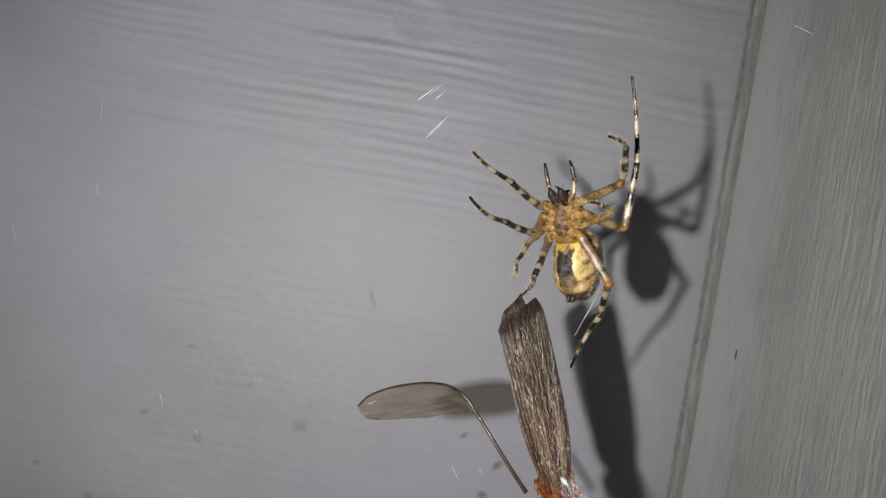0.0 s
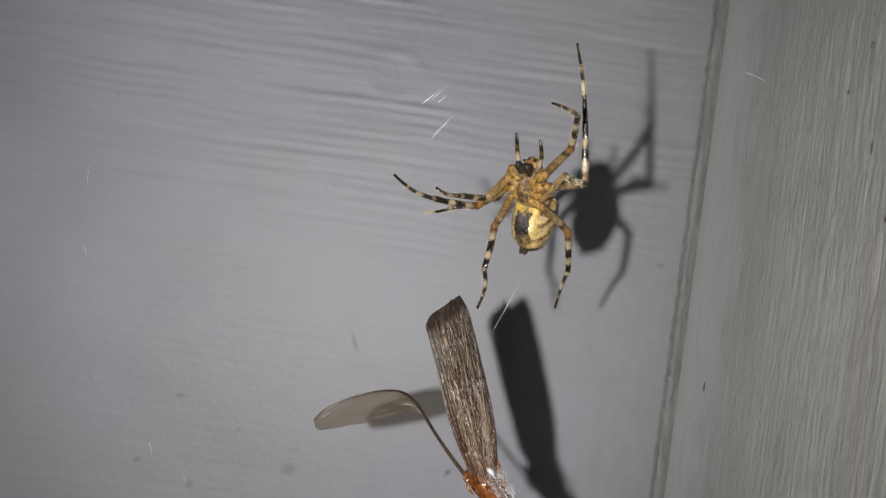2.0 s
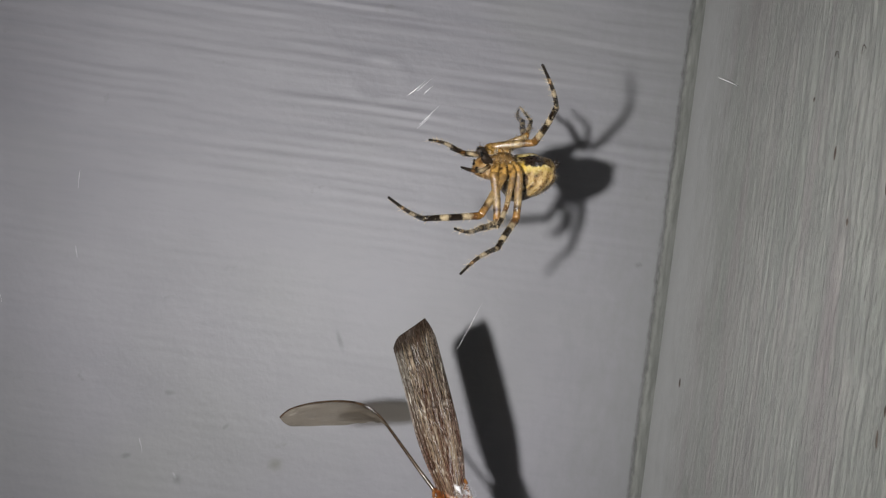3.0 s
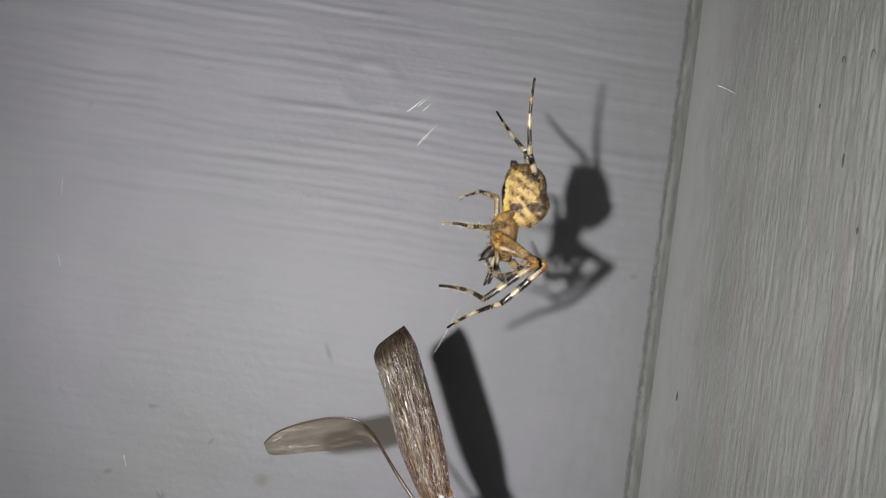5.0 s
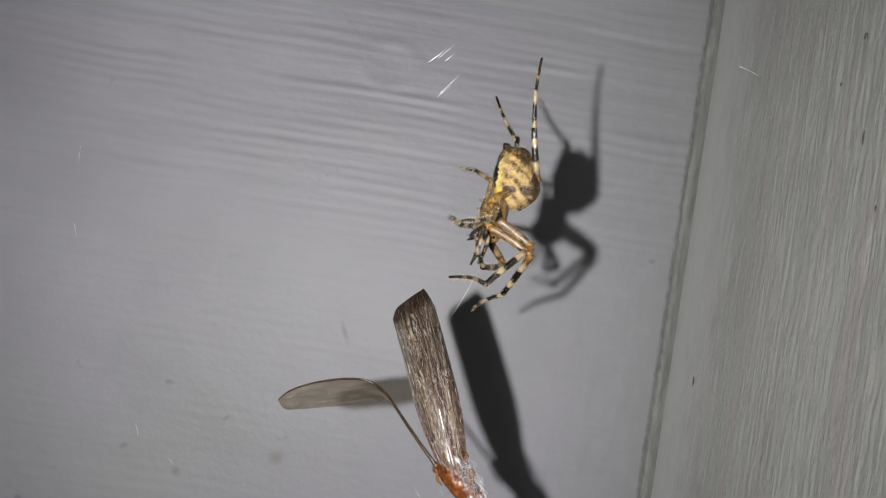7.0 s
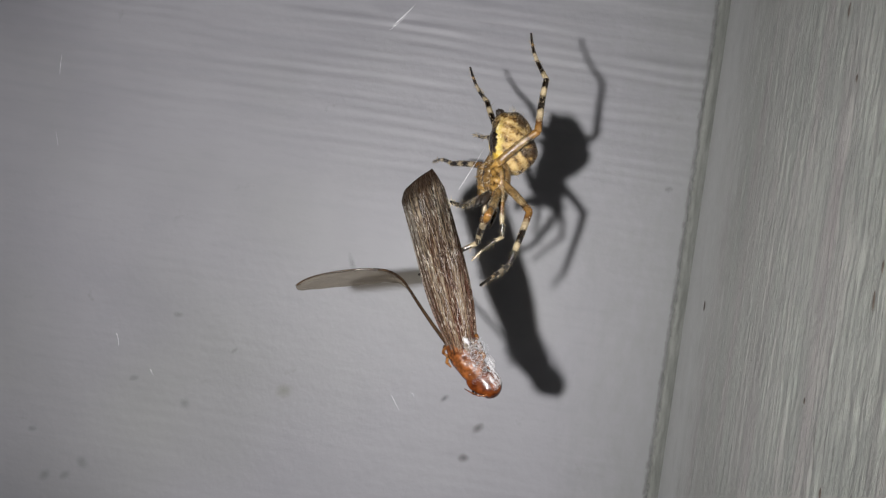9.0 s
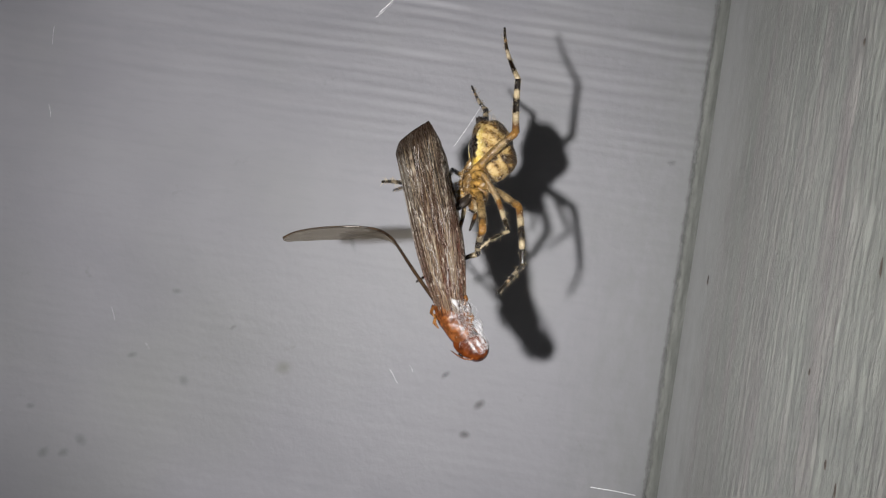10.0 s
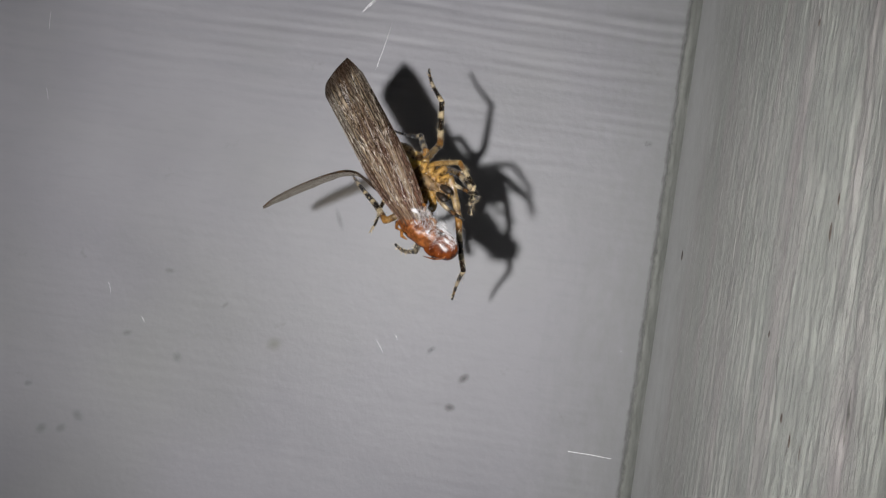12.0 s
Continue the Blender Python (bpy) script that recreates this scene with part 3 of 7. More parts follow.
def abdomen_shape():
    """Blunt egg with two low shoulder humps on its back, near the front."""
    bm = egg(6.4, 4.35, 4.4, 0.14, 0.2, 2, 56, 64, blunt=0.3)
    for v in bm.verts:
        x, y, z = v.co
        hump = math.exp(-((y - 1.5) / 1.5) ** 2 - ((abs(x) - 1.2) / 1.0) ** 2) * max(0.0, z / 2.1)
        v.co.z += 0.55 * hump
        v.co.x += 0.25 * hump * (1 if x > 0 else -1)
        v.co.z += 0.18 * max(0.0, z / 2.1) * math.exp(-((y + 1.6) / 1.2) ** 2)
    return bm


def build_spider():
    spider = tagged(new("spider"), "tawny orb-weaver spider with banded legs hanging in its web", "spider")
    # front body
    bm = egg(5.0, 3.5, 2.4, -0.25, 0.12, 4, blunt=0.2)
    bmesh.ops.translate(bm, vec=(0, 0.7, 0.45), verts=bm.verts)
    for v in bm.verts:
        if v.co.y > 1.4:
            v.co.x *= 1 - 0.16 * (v.co.y - 1.4)
            v.co.z += 0.12 * (v.co.y - 1.4)
    part("carapace", bm, CARAPACE, spider, "amber carapace")
    bm = egg(2.9, 1.4, 0.9, -0.3, 0.1, 9)
    bmesh.ops.translate(bm, vec=(0, 0.35, -0.62), verts=bm.verts)
    part("sternum", bm, STERNUM, spider, "dark brown breastplate")
    for s in (-1, 1):
        bm = egg(2.0, 0.75, 0.85, 0.25, 0.08, 12 + s)
        for k in range(40):
            a = random.uniform(0, 6.28)
            spike(bm, (0.42 * math.cos(a), random.uniform(-0.9, 0.9), 0.46 * math.sin(a)), (math.cos(a), 0.9, math.sin(a)), random.uniform(0.2, 0.4), 0.02)
        jaw = part("chelicera", bm, JAW, spider, "dark hairy jaw")
        jaw.matrix_basis = pose(s * 0.47 * MM, 2.45 * MM, -0.85 * MM, -35, 0, -4 * s)
        bm = bmesh.new()
        tube(bm, [(0, 0, 0), (-0.1 * s, 0.35, -0.1), (-0.32 * s, 0.55, -0.22)], [0.16, 0.11, 0.02], 8)
        part("fang", bm, EYE, jaw).matrix_basis = pose(0, 0.85 * MM, 0)
        for ex, ey, ez, er in ((0.22, 3.02, 0.72, 0.15), (0.32, 3.08, 0.38, 0.17), (0.80, 2.75, 0.55, 0.14), (0.86, 2.82, 0.35, 0.12)):
            bm = bmesh.new()
            bmesh.ops.create_uvsphere(bm, u_segments=12, v_segments=8, radius=er)
            part("eye", bm, EYE, spider).matrix_basis = pose(s * ex * MM, ey * MM, ez * MM)
        bm = bmesh.new()
        tube(bm, [(0, 0, 0), (s * 0.35, 0.8, 0.2), (s * 0.5, 1.7, 0.15), (s * 0.5, 2.6, -0.05), (s * 0.45, 3.5, -0.35)], [0.22, 0.23, 0.2, 0.19, 0.1], 10)
        for k in range(26):
            u = random.uniform(0.8, 3.3)
            spike(bm, (s * 0.47, u, 0.3 - 0.16 * u), (random.uniform(-1, 1), 0.7, random.uniform(-1, 1)), random.uniform(0.25, 0.5), 0.03)
        part("palp", bm, PALP, spider, "short banded feeler").matrix_basis = pose(s * 0.85 * MM, 2.2 * MM, -0.35 * MM)
    # hind body, carried a little high
    belly = part("abdomen", abdomen_shape(), SKIN, spider, "tawny abdomen with a dark belly band and zigzag flanks")
    belly.matrix_basis = pose(0, -3.6 * MM, 1.75 * MM, 7, 0, 0)
    rng = random.Random(8)
    bm = bmesh.new()
    for k in range(700):
        a, b = math.acos(rng.uniform(-0.97, 0.97)), rng.uniform(0, 2 * math.pi)
        u = a / math.pi
        r = math.sin(a) * (1 + 0.22 * (u - 0.5))
        if math.sin(b) < -0.55:
            continue
        p = Vector((r * math.cos(b) * 2.08, -math.cos(a) * 3.4, r * math.sin(b) * 2.1))
        out = Vector((p.x / 5.5, p.y / 9.9, p.z / 5.5)).normalized()
        spike(bm, p, out + Vector((0, -0.55, 0)), rng.uniform(0.3, 0.7), 0.016)
    tagged(part("hair", bm, HAIR, belly), kind="stuff")
    for k, (sx, sz) in enumerate(((-0.22, -0.6), (0.22, -0.6), (-0.2, -0.3), (0.2, -0.3))):
        bm = bmesh.new()
        tube(bm, [(0, 0, 0), (0, -0.35, -0.1), (0, -0.6, -0.2)], [0.24, 0.2, 0.06], 8)
        part("spinneret", bm, JAW, belly).matrix_basis = pose(sx * MM, -2.85 * MM, (sz - 0.5) * MM)
    bm = bmesh.new()
    for k in range(420):
        a, yy = rng.uniform(0, 2 * math.pi), rng.uniform(-1.4, 2.9)
        p = Vector((1.75 * math.cos(a) * (1 - 0.05 * yy * yy), yy, 0.3 + 1.15 * math.sin(a)))
        spike(bm, p, Vector((math.cos(a), rng.uniform(-0.5, 0.9), math.sin(a))), rng.uniform(0.25, 0.6), 0.015)
    tagged(part("hair", bm, HAIR, spider), kind="stuff")
    bm = bmesh.new()
    tube(bm, [(0, -1.1, 0.3), (0, -1.9, 0.8)], [0.55, 0.5], 10)
    part("waist", bm, CARAPACE, spider)
    # legs: hips round the breastplate
    hips = {1: (1.7, 2.0, -0.2), 2: (2.0, 1.0, -0.2), 3: (2.0, -0.1, -0.2), 4: (1.6, -1.0, -0.2)}
    legs = {}
    for side, s in (("right", 1), ("left", -1)):
        for k in (1, 2, 3, 4):
            hx, hy, hz = hips[k]
            f, t, m = LENGTHS[k]
            thick = 0.72 if k == 3 else 1.0
            bm = bmesh.new()
            tube(bm, [(s * hx * 0.25, hy * 0.4, -0.3), (s * hx * 0.55, hy * 0.66, -0.42), (s * hx * 0.85, hy * 0.9, -0.3), (s * hx * 1.03, hy * 1.02, -0.2)], [0.3, 0.44, 0.42, 0.38], 10)
            for q in range(16):
                spike(bm, (s * hx * random.uniform(0.5, 1.0), hy * random.uniform(0.7, 1.0), -0.75), (random.uniform(-0.6, 0.6) + 0.4 * s, random.uniform(-0.6, 0.6), -1), random.uniform(0.25, 0.5), 0.022)
            part("coxa", bm, COXA, spider)
            leg = leg_piece("leg", f, 0.40 * thick, 0.35 * thick, FEMUR, spider, 70, 100 + k, 0.1, "long banded leg, amber at its root")
            shin = leg_piece("shin", t, 0.33 * thick, 0.27 * thick, TIBIA, leg, 90, 200 + k, 0.16)
            foot = leg_piece("foot", m, 0.235 * thick, 0.115 * thick, FOOT, leg, 80, 300 + k, 0.12, bow=0.3)
            legs[side, k] = leg, shin, foot
    return spider, legs


# ---- the winged prey ----
def wing_sheet(outline, ribs, arch, thick, seed, lift=0.0, ruffle=0.05, splay=0.0):
    """A folded wing along y: outline(u) gives its left and right edge at height u of 0..1; arched across, with raised ribs."""
    n, m = 90, 120
    top, low = [], []
    for i in range(n):
        u = i / (n - 1)
        for j in range(m):
            w = j / (m - 1)
            left, right, y = outline(u, w)
            x = left + (right - left) * w
            z = lift + arch * (1 - (2 * w - 1) ** 2) + splay * math.sin(min(1, u * 1.4) * math.pi / 2)
            # veins fan out from the root; the narrow strip along the front edge lies smooth
            fan = (w - 0.45) * (0.72 + 0.28 * u) + 0.012 * math.sin(5 * u + seed)
            k = fan * ribs + 1.6 * noise.noise(Vector((fan * 5, u * 0.9, seed)))
            crest = abs(k - math.floor(k) - 0.5) * 2
            rib = (crest ** 3 - 0.35) * (0.5 + 0.9 * noise.noise(Vector((fan * 9, u * 3, seed + 5)))) + 0.7 * noise.noise(Vector((fan * ribs * 1.7, u * 2.0, seed + 7)))
            crumple = noise.noise(Vector((x * 1.6, y * 0.5, seed + 3)))
            z += ruffle * (rib + 0.6 * crumple) * min(1, u * 4) * min(1, max(0.15, (w - 0.10) * 7)) * (1 - 0.7 * u ** 9)
            z += 0.10 * noise.noise(Vector((x * 0.9, y * 0.25, seed)))
            top.append((x, y, z))
            low.append((x, y, z - thick))
    bm = from_grid(top, n, m)
    lowv = [bm.verts.new(p) for p in low]
    bm.verts.ensure_lookup_table()
    for i in range(n - 1):
        for j in range(m - 1):
            bm.faces.new((lowv[i * m + j], lowv[(i + 1) * m + j], lowv[(i + 1) * m + j + 1], lowv[i * m + j + 1]))
    rim = [i * m for i in range(n)] + [(n - 1) * m + j for j in range(1, m)] + [i * m + m - 1 for i in range(n - 2, -1, -1)] + list(range(m - 2, 0, -1))
    for a in range(len(rim)):
        b = (a + 1) % len(rim)
        bm.faces.new((bm.verts[rim[a]], bm.verts[rim[b]], lowv[rim[b]], lowv[rim[a]]))
    bmesh.ops.recalc_face_normals(bm, faces=bm.faces)
    return bm


def build_prey():
    prey = tagged(new("winged_termite"), "dead red-brown winged insect hanging head down, wrapped in silk", "insect")
    bm = egg(3.5, 2.6, 2.35, 0.05, 0.18, 3, blunt=0.25)
    head = part("head", bm, HEAD_RED, prey, "glossy red-brown head")
    head.matrix_basis = pose(0.55 * MM, 0.55 * MM, 0, 0, 0, 42)
    for s in (-1, 1):
        bm = bmesh.new()
        bmesh.ops.create_uvsphere(bm, u_segments=14, v_segments=10, radius=0.3)
        part("eye", bm, EYE, head).matrix_basis = pose(s * 1.25 * MM, 0.2 * MM, 0.35 * MM)
        bm = bmesh.new()
        pts = [(0.6 * s, -1.0, 0.6), (1.0 * s, -0.9, 0.9), (1.3 * s, -0.4, 0.9), (1.45 * s, 0.4, 0.7), (1.5 * s, 1.2, 0.5)]
        tube(bm, pts, [0.09, 0.09, 0.08, 0.07, 0.04], 8)
        part("antenna", bm, BODY_RED, head)
    bm = egg(5.8, 2.8, 2.6, 0.05, 0.16, 6, blunt=0.3)
    part("thorax", bm, BODY_RED, prey, "red-brown middle body").matrix_basis = pose(-0.45 * MM, 2.9 * MM, 0.1 * MM, 0, 0, 22)
    bm = egg(7.5, 2.6, 2.3, -0.1, 0.15, 7)
    for v in bm.verts:
        v.co *= 1 + 0.04 * math.sin(v.co.y * 6.5)
    part("abdomen", bm, BODY_RED, prey, "ringed red-brown hind body").matrix_basis = pose(-1.0 * MM, 8.4 * MM, -1.1 * MM)

    def front_wing(u, w):
        # slanting, nearly straight tip: rounded at the front edge, peaked near the back edge
        peak = 1.5 * min(w, 0.88) / 0.88 - 0.75 * max(0.0, 1 - w / 0.22) ** 2 - 1.5 * max(0.0, (w - 0.88) / 0.12) ** 1.3
        y = 3.2 + 17.6 * u + peak * u ** 7
        belly = math.sin(min(u * 2.0, 1) * math.pi / 2)
        left = -1.6 - 1.2 * belly - 0.1 * u ** 3
        right = 0.45 + 1.2 * belly - 0.15 * u ** 4
        return left, right, y

    def under_wing(u, w):
        left, right, y = front_wing(u, w)
        return left + 0.35, right + 0.10, y - 0.55

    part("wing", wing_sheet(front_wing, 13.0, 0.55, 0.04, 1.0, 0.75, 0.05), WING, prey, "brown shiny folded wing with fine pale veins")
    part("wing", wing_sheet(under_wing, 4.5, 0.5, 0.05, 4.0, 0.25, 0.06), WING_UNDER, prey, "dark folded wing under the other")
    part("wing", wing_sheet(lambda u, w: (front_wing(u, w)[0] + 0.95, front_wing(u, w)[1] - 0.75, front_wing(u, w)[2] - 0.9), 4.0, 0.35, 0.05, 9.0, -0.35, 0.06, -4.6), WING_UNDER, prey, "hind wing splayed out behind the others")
    for k in range(9):
        w = (0.012, 0.10, 0.22, 0.36, 0.50, 0.63, 0.76, 0.88, 0.99)[k]
        bm = bmesh.new()
        pts = []
        for i in range(20):
            u = 0.03 + (0.93 if k else 0.95) * i / 19
            ww = min(0.99, max(0.01, 0.5 + (w - 0.5) * (0.78 + 0.22 * u) + (0.015 * math.sin(5 * u + k) if 0 < k < 8 else 0)))
            left, right, y = front_wing(u, ww)
            pts.append((left + (right - left) * ww, y, 0.77 + 0.55 * (1 - (2 * ww - 1) ** 2) + 0.04))
        thick = 0.075 if k in (0, 1) else 0.028
        tube(bm, pts, [thick * (1 - 0.5 * i / 19) for i in range(20)], 6)
        part("wing_vein", bm, VEIN if k in (0, 1, 5, 8) else PALE_VEIN, prey)
    # the one open wing: a dark stalk that bends into a broad thin blade
    guide = [Vector(p) for p in ((-1.9, 3.8, 0.2), (-3.0, 6.2, 0.5), (-4.1, 9.0, 0.7), (-4.9, 11.4, 0.7), (-5.6, 13.3, 0.6), (-6.8, 14.7, 0.5), (-8.6, 15.35, 0.4), (-10.7, 15.55, 0.3), (-13.0, 15.45, 0.2), (-15.1, 15.0, 0.1), (-16.4, 14.2, 0.0))]
    wide = [0.35, 0.42, 0.45, 0.6, 1.5, 2.9, 3.65, 3.95, 3.8, 3.8, 3.8]
    n, m = 101, 16
    spine, widths = [], []
    for i in range(n):
        f = i / (n - 1) * (len(guide) - 1)
        k = min(int(f), len(guide) - 2)
        u = f - k
        p0, p1, p2, p3 = (guide[min(max(k + d, 0), len(guide) - 1)] for d in (-1, 0, 1, 2))
        spine.append(0.5 * (2 * p1 + (p2 - p0) * u + (2 * p0 - 5 * p1 + 4 * p2 - p3) * u * u + (3 * p1 - p0 - 3 * p2 + p3) * u ** 3))
        s = u * u * (3 - 2 * u)
        round_tip = math.sqrt(max(0.0015, 1 - ((f - 6.6) / 3.4) ** 2)) if f > 6.6 else 1.0
        widths.append((wide[k] * (1 - s) + wide[k + 1] * s) * round_tip)
    top, low = [], []
    for i in range(n):
        f = i / (n - 1) * (len(guide) - 1)
        fold = min(1, max(0, (f - 2.0) / 1.5))
        fold = fold * fold * (3 - 2 * fold)
        out = Vector((0.15, -0.95, 0.25)).lerp(Vector((0.0, -0.95, 0.31)), fold).normalized()
        for j in range(m):
            w = j / (m - 1)
            p = spine[i] + out * widths[i] * w + Vector((0, 0, (0.07 * math.sin(w * 9 + f) + 0.10 * noise.noise(spine[i] * 0.7 + Vector((0, 5 * w, 3)))) * min(1, widths[i])))
            top.append(p)
            low.append(p + Vector((0, 0.02, -0.04)))
    bm = from_grid(top, n, m)
    lowv = [bm.verts.new(p) for p in low]
    bm.verts.ensure_lookup_table()
    for i in range(n - 1):
        for j in range(m - 1):
            bm.faces.new((lowv[i * m + j], lowv[(i + 1) * m + j], lowv[(i + 1) * m + j + 1], lowv[i * m + j + 1]))
    bmesh.ops.recalc_face_normals(bm, faces=bm.faces)
    root = Vector(guide[0])
    bmesh.ops.translate(bm, vec=-root, verts=bm.verts)
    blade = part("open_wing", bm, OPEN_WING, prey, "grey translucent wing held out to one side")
    bm = bmesh.new()
    tube(bm, spine, [0.24 - 0.15 * (i / (n - 1)) ** 0.5 for i in range(n)], 8)
    bmesh.ops.translate(bm, vec=-root, verts=bm.verts)
    part("leading_vein", bm, VEIN, blade, "dark stiff front edge")
    # folded legs
    for k, (x0, y0, s) in enumerate(((0.4, 4.9, 1), (0.5, 3.9, 1), (0.6, 3.0, 1), (-1.8, 4.4, -1), (-1.7, 3.4, -1))):
        bm = bmesh.new()
        a = 0.5 + 0.2 * k
        tube(bm, [(x0, y0, -0.3), (x0 + s * 0.55, y0 + 0.4 * a, 0.15), (x0 + s * 0.7, y0 - 0.1, 0.55), (x0 + s * 0.35, y0 - 0.7, 0.8)], [0.26, 0.24, 0.17, 0.07], 8)
        part("leg", bm, AMBER_LEG, prey, "short folded amber leg")
    # silk wound round thorax and head
    rng = random.Random(5)
    bm = bmesh.new()
    for k in range(150):
        a, y0 = rng.uniform(-0.4, 1.1), rng.uniform(0.8, 5.2)
        c = Vector((-0.22 * y0 + 1.72 * math.cos(a), y0, 0.1 + 1.5 * math.sin(a)))
        way = Vector((rng.uniform(-1, 1), rng.uniform(-1, 1), rng.uniform(-0.3, 0.3))) * rng.uniform(0.2, 0.6)
        side = way.cross(Vector((0, 0, 1))) * rng.uniform(-0.5, 0.5)
        tube(bm, [c - way, c - way * 0.4 + side, c + way * 0.3 - side * 0.5, c + way], [0.0045] * 4, 3)
    tagged(part("silk_wrap", bm, SILK, prey, "fine white silk wound round the body"), kind="stuff")
    bm = bmesh.new()
    for k in range(34):
        u0, w0, span = rng.uniform(0.05, 0.8), rng.uniform(0.2, 0.9), rng.uniform(0.05, 0.28)
        lean, sway, pts = rng.uniform(-0.22, 0.22), rng.uniform(-0.05, 0.05), []
        for i in range(7):
            u = min(0.93, u0 + span * i / 6)
            w = min(0.97, max(0.05, w0 + lean * i / 6 + sway * math.sin(i * 1.1)))
            left, right, y = front_wing(u, w)
            pts.append((left + (right - left) * w, y, 0.90 + 0.55 * (1 - (2 * w - 1) ** 2)))
        tube(bm, pts, [0.002, 0.005, 0.007, 0.006, 0.007, 0.005, 0.002], 4)
    tagged(part("silk_wrap", bm, SILK, prey, "fine white silk drawn over the folded wings"), kind="stuff")
    bm = egg(6.4, 2.5, 2.6, 0.1, 0.35, 15, 40, 40, blunt=0.3)
    part("silk_film", bm, SILK_FILM, prey, "thin white film of silk over the body's flank").matrix_basis = pose(0.55 * MM, 2.5 * MM, 0.3 * MM, 0, 0, 20)
    bm = bmesh.new()
    tube(bm, [(6.9, 22.4, 2.2), (5.19, 20.50, 2.71), (3.39, 18.65, 3.17)], [0.008, 0.016, 0.009], 5)
    part("silk_strand", bm, SILK, prey, "single bright thread running up from the wings")
    # loose tuft beside the head
    bm = bmesh.new()
    for k in range(420):
        a = Vector((rng.uniform(0.2, 1.6), rng.uniform(0.4, 4.2), rng.uniform(-0.4, 1.5)))
        b = a + Vector((rng.uniform(-0.9, 0.2), rng.uniform(-0.8, 0.9), rng.uniform(-0.4, 0.4)))
        bow = Vector((rng.uniform(-0.3, 0.4), rng.uniform(-0.3, 0.3), rng.uniform(-0.2, 0.4)))
        tube(bm, [a, a * 0.7 + b * 0.3 + bow * 0.7, a * 0.4 + b * 0.6 + bow, b], [0.004] * 4, 3)
    tagged(part("silk_tuft", bm, SILK, prey, "loose white silk fluff"), kind="stuff")
    return prey, blade


# ---- the web's stray threads ----
def thread(name, points, radius, label):
    bm = bmesh.new()
    tube(bm, points, [radius] * len(points), 5)
    return tagged(part(name, bm, SILK), label, "silk thread", "threads of the web")


def build_threads():
    thread("silk_thread", [(-74.6, -40.0, 248.4), (-74.7, -40.0, 249.4), (-74.7, -40.0, 250.3)], 0.009, "short bright length of white web silk")
    thread("silk_thread", [(-81.5, -40.0, 236.5), (-81.2, -40.0, 235.8), (-80.9, -40.0, 235.0)], 0.009, "short bright length of white web silk")
    thread("silk_thread", [(-2.8, -25.0, 273.7), (-1.6, -25.0, 273.4), (-0.3, -25.0, 273.0)], 0.035, "short bright length of white web silk")
    thread("silk_thread", [(-32.1, -50.0, 222.3), (-31.9, -50.0, 222.2), (-31.7, -50.0, 221.8)], 0.011, "short bright length of white web silk")
    thread("silk_thread", [(-12.6, -35.0, 211.1), (-10.2, -35.0, 211.1), (-7.9, -35.0, 211.0)], 0.035, "short bright length of white web silk")
    thread("silk_thread", [(-34.3, -45.0, 221.1), (-33.9, -45.0, 220.6), (-33.4, -45.0, 219.9)], 0.011, "short bright length of white web silk")
    thread("silk_thread", [(-64.2, -40.0, 222.4), (-63.9, -40.0, 221.8), (-63.7, -40.0, 221.1)], 0.009, "short bright length of white web silk")
    thread("silk_thread", [(-74.0, -40.0, 242.1), (-73.8, -40.0, 241.6), (-73.6, -40.0, 240.9)], 0.009, "short bright length of white web silk")
    thread("silk_thread", [(-60.1, -40.0, 219.3), (-59.9, -40.0, 219.1), (-59.7, -40.0, 218.7)], 0.009, "short bright length of white web silk")
    web = tagged(new("web_strands"), "bundle of pale sagging web strands catching the light", "silk thread", "threads of the web")
    for ax, az, bx, bz, r in ((-1.0, -1.1, 0.4, 0.45, 0.014), (0.4, -0.8, 1.1, 0.1, 0.013), (0.4, -3.7, 1.9, -1.7, 0.01), (-0.2, -0.6, 1.0, 0.9, 0.008), (0.2, -4.1, 1.4, -2.6, 0.006)):
        bm = bmesh.new()
        tube(bm, [(ax, 0, az), ((ax + bx) / 2, 0.1, (az + bz) / 2 - 0.04), (bx, 0.3, bz)], [r * 1.4, r * 2.4, r * 1.3], 5)
        part("strand", bm, SILK, web)
    return web


def build_torch():
    torch = tagged(new("torch"), "small white LED torch held beside the lens", "torch")
    # unseen tube round the LED, added so the light falls off sideways
    bm = bmesh.new()
    n = 32
    rings = []
    for r, z in ((3.4, 0), (3.4, 6.3), (4.2, 6.3), (4.2, 0)):
        rings.append([bm.verts.new((r * math.cos(2 * math.pi * k / n), r * math.sin(2 * math.pi * k / n), z)) for k in range(n)])
    for a, b in zip(rings, rings[1:] + rings[:1]):
        for k in range(n):
            bm.faces.new((a[k], a[(k + 1) % n], b[(k + 1) % n], b[k]))
    bmesh.ops.recalc_face_normals(bm, faces=bm.faces)
    part("housing", bm, BLACK_METAL, torch, "black tube added to narrow the beam")
    bm = bmesh.new()
    bmesh.ops.create_circle(bm, cap_ends=True, segments=24, radius=1.7)
    for fc in bm.faces:
        fc.normal_flip()
    part("led", bm, led_glow(), torch, "white glowing LED", smooth=False).matrix_basis = pose(0, 0, 5.9 * MM)
    bm = bmesh.new()
    bmesh.ops.create_circle(bm, cap_ends=True, segments=32, radius=3.45)
    part("back_plate", bm, BLACK_METAL, torch, smooth=False).matrix_basis = pose(0, 0, 6.2 * MM)
    for ob in torch.children:
        ob.matrix_basis = pose(0, 0, 0, 1.0, 0.6, 0) @ ob.matrix_basis
    return torch


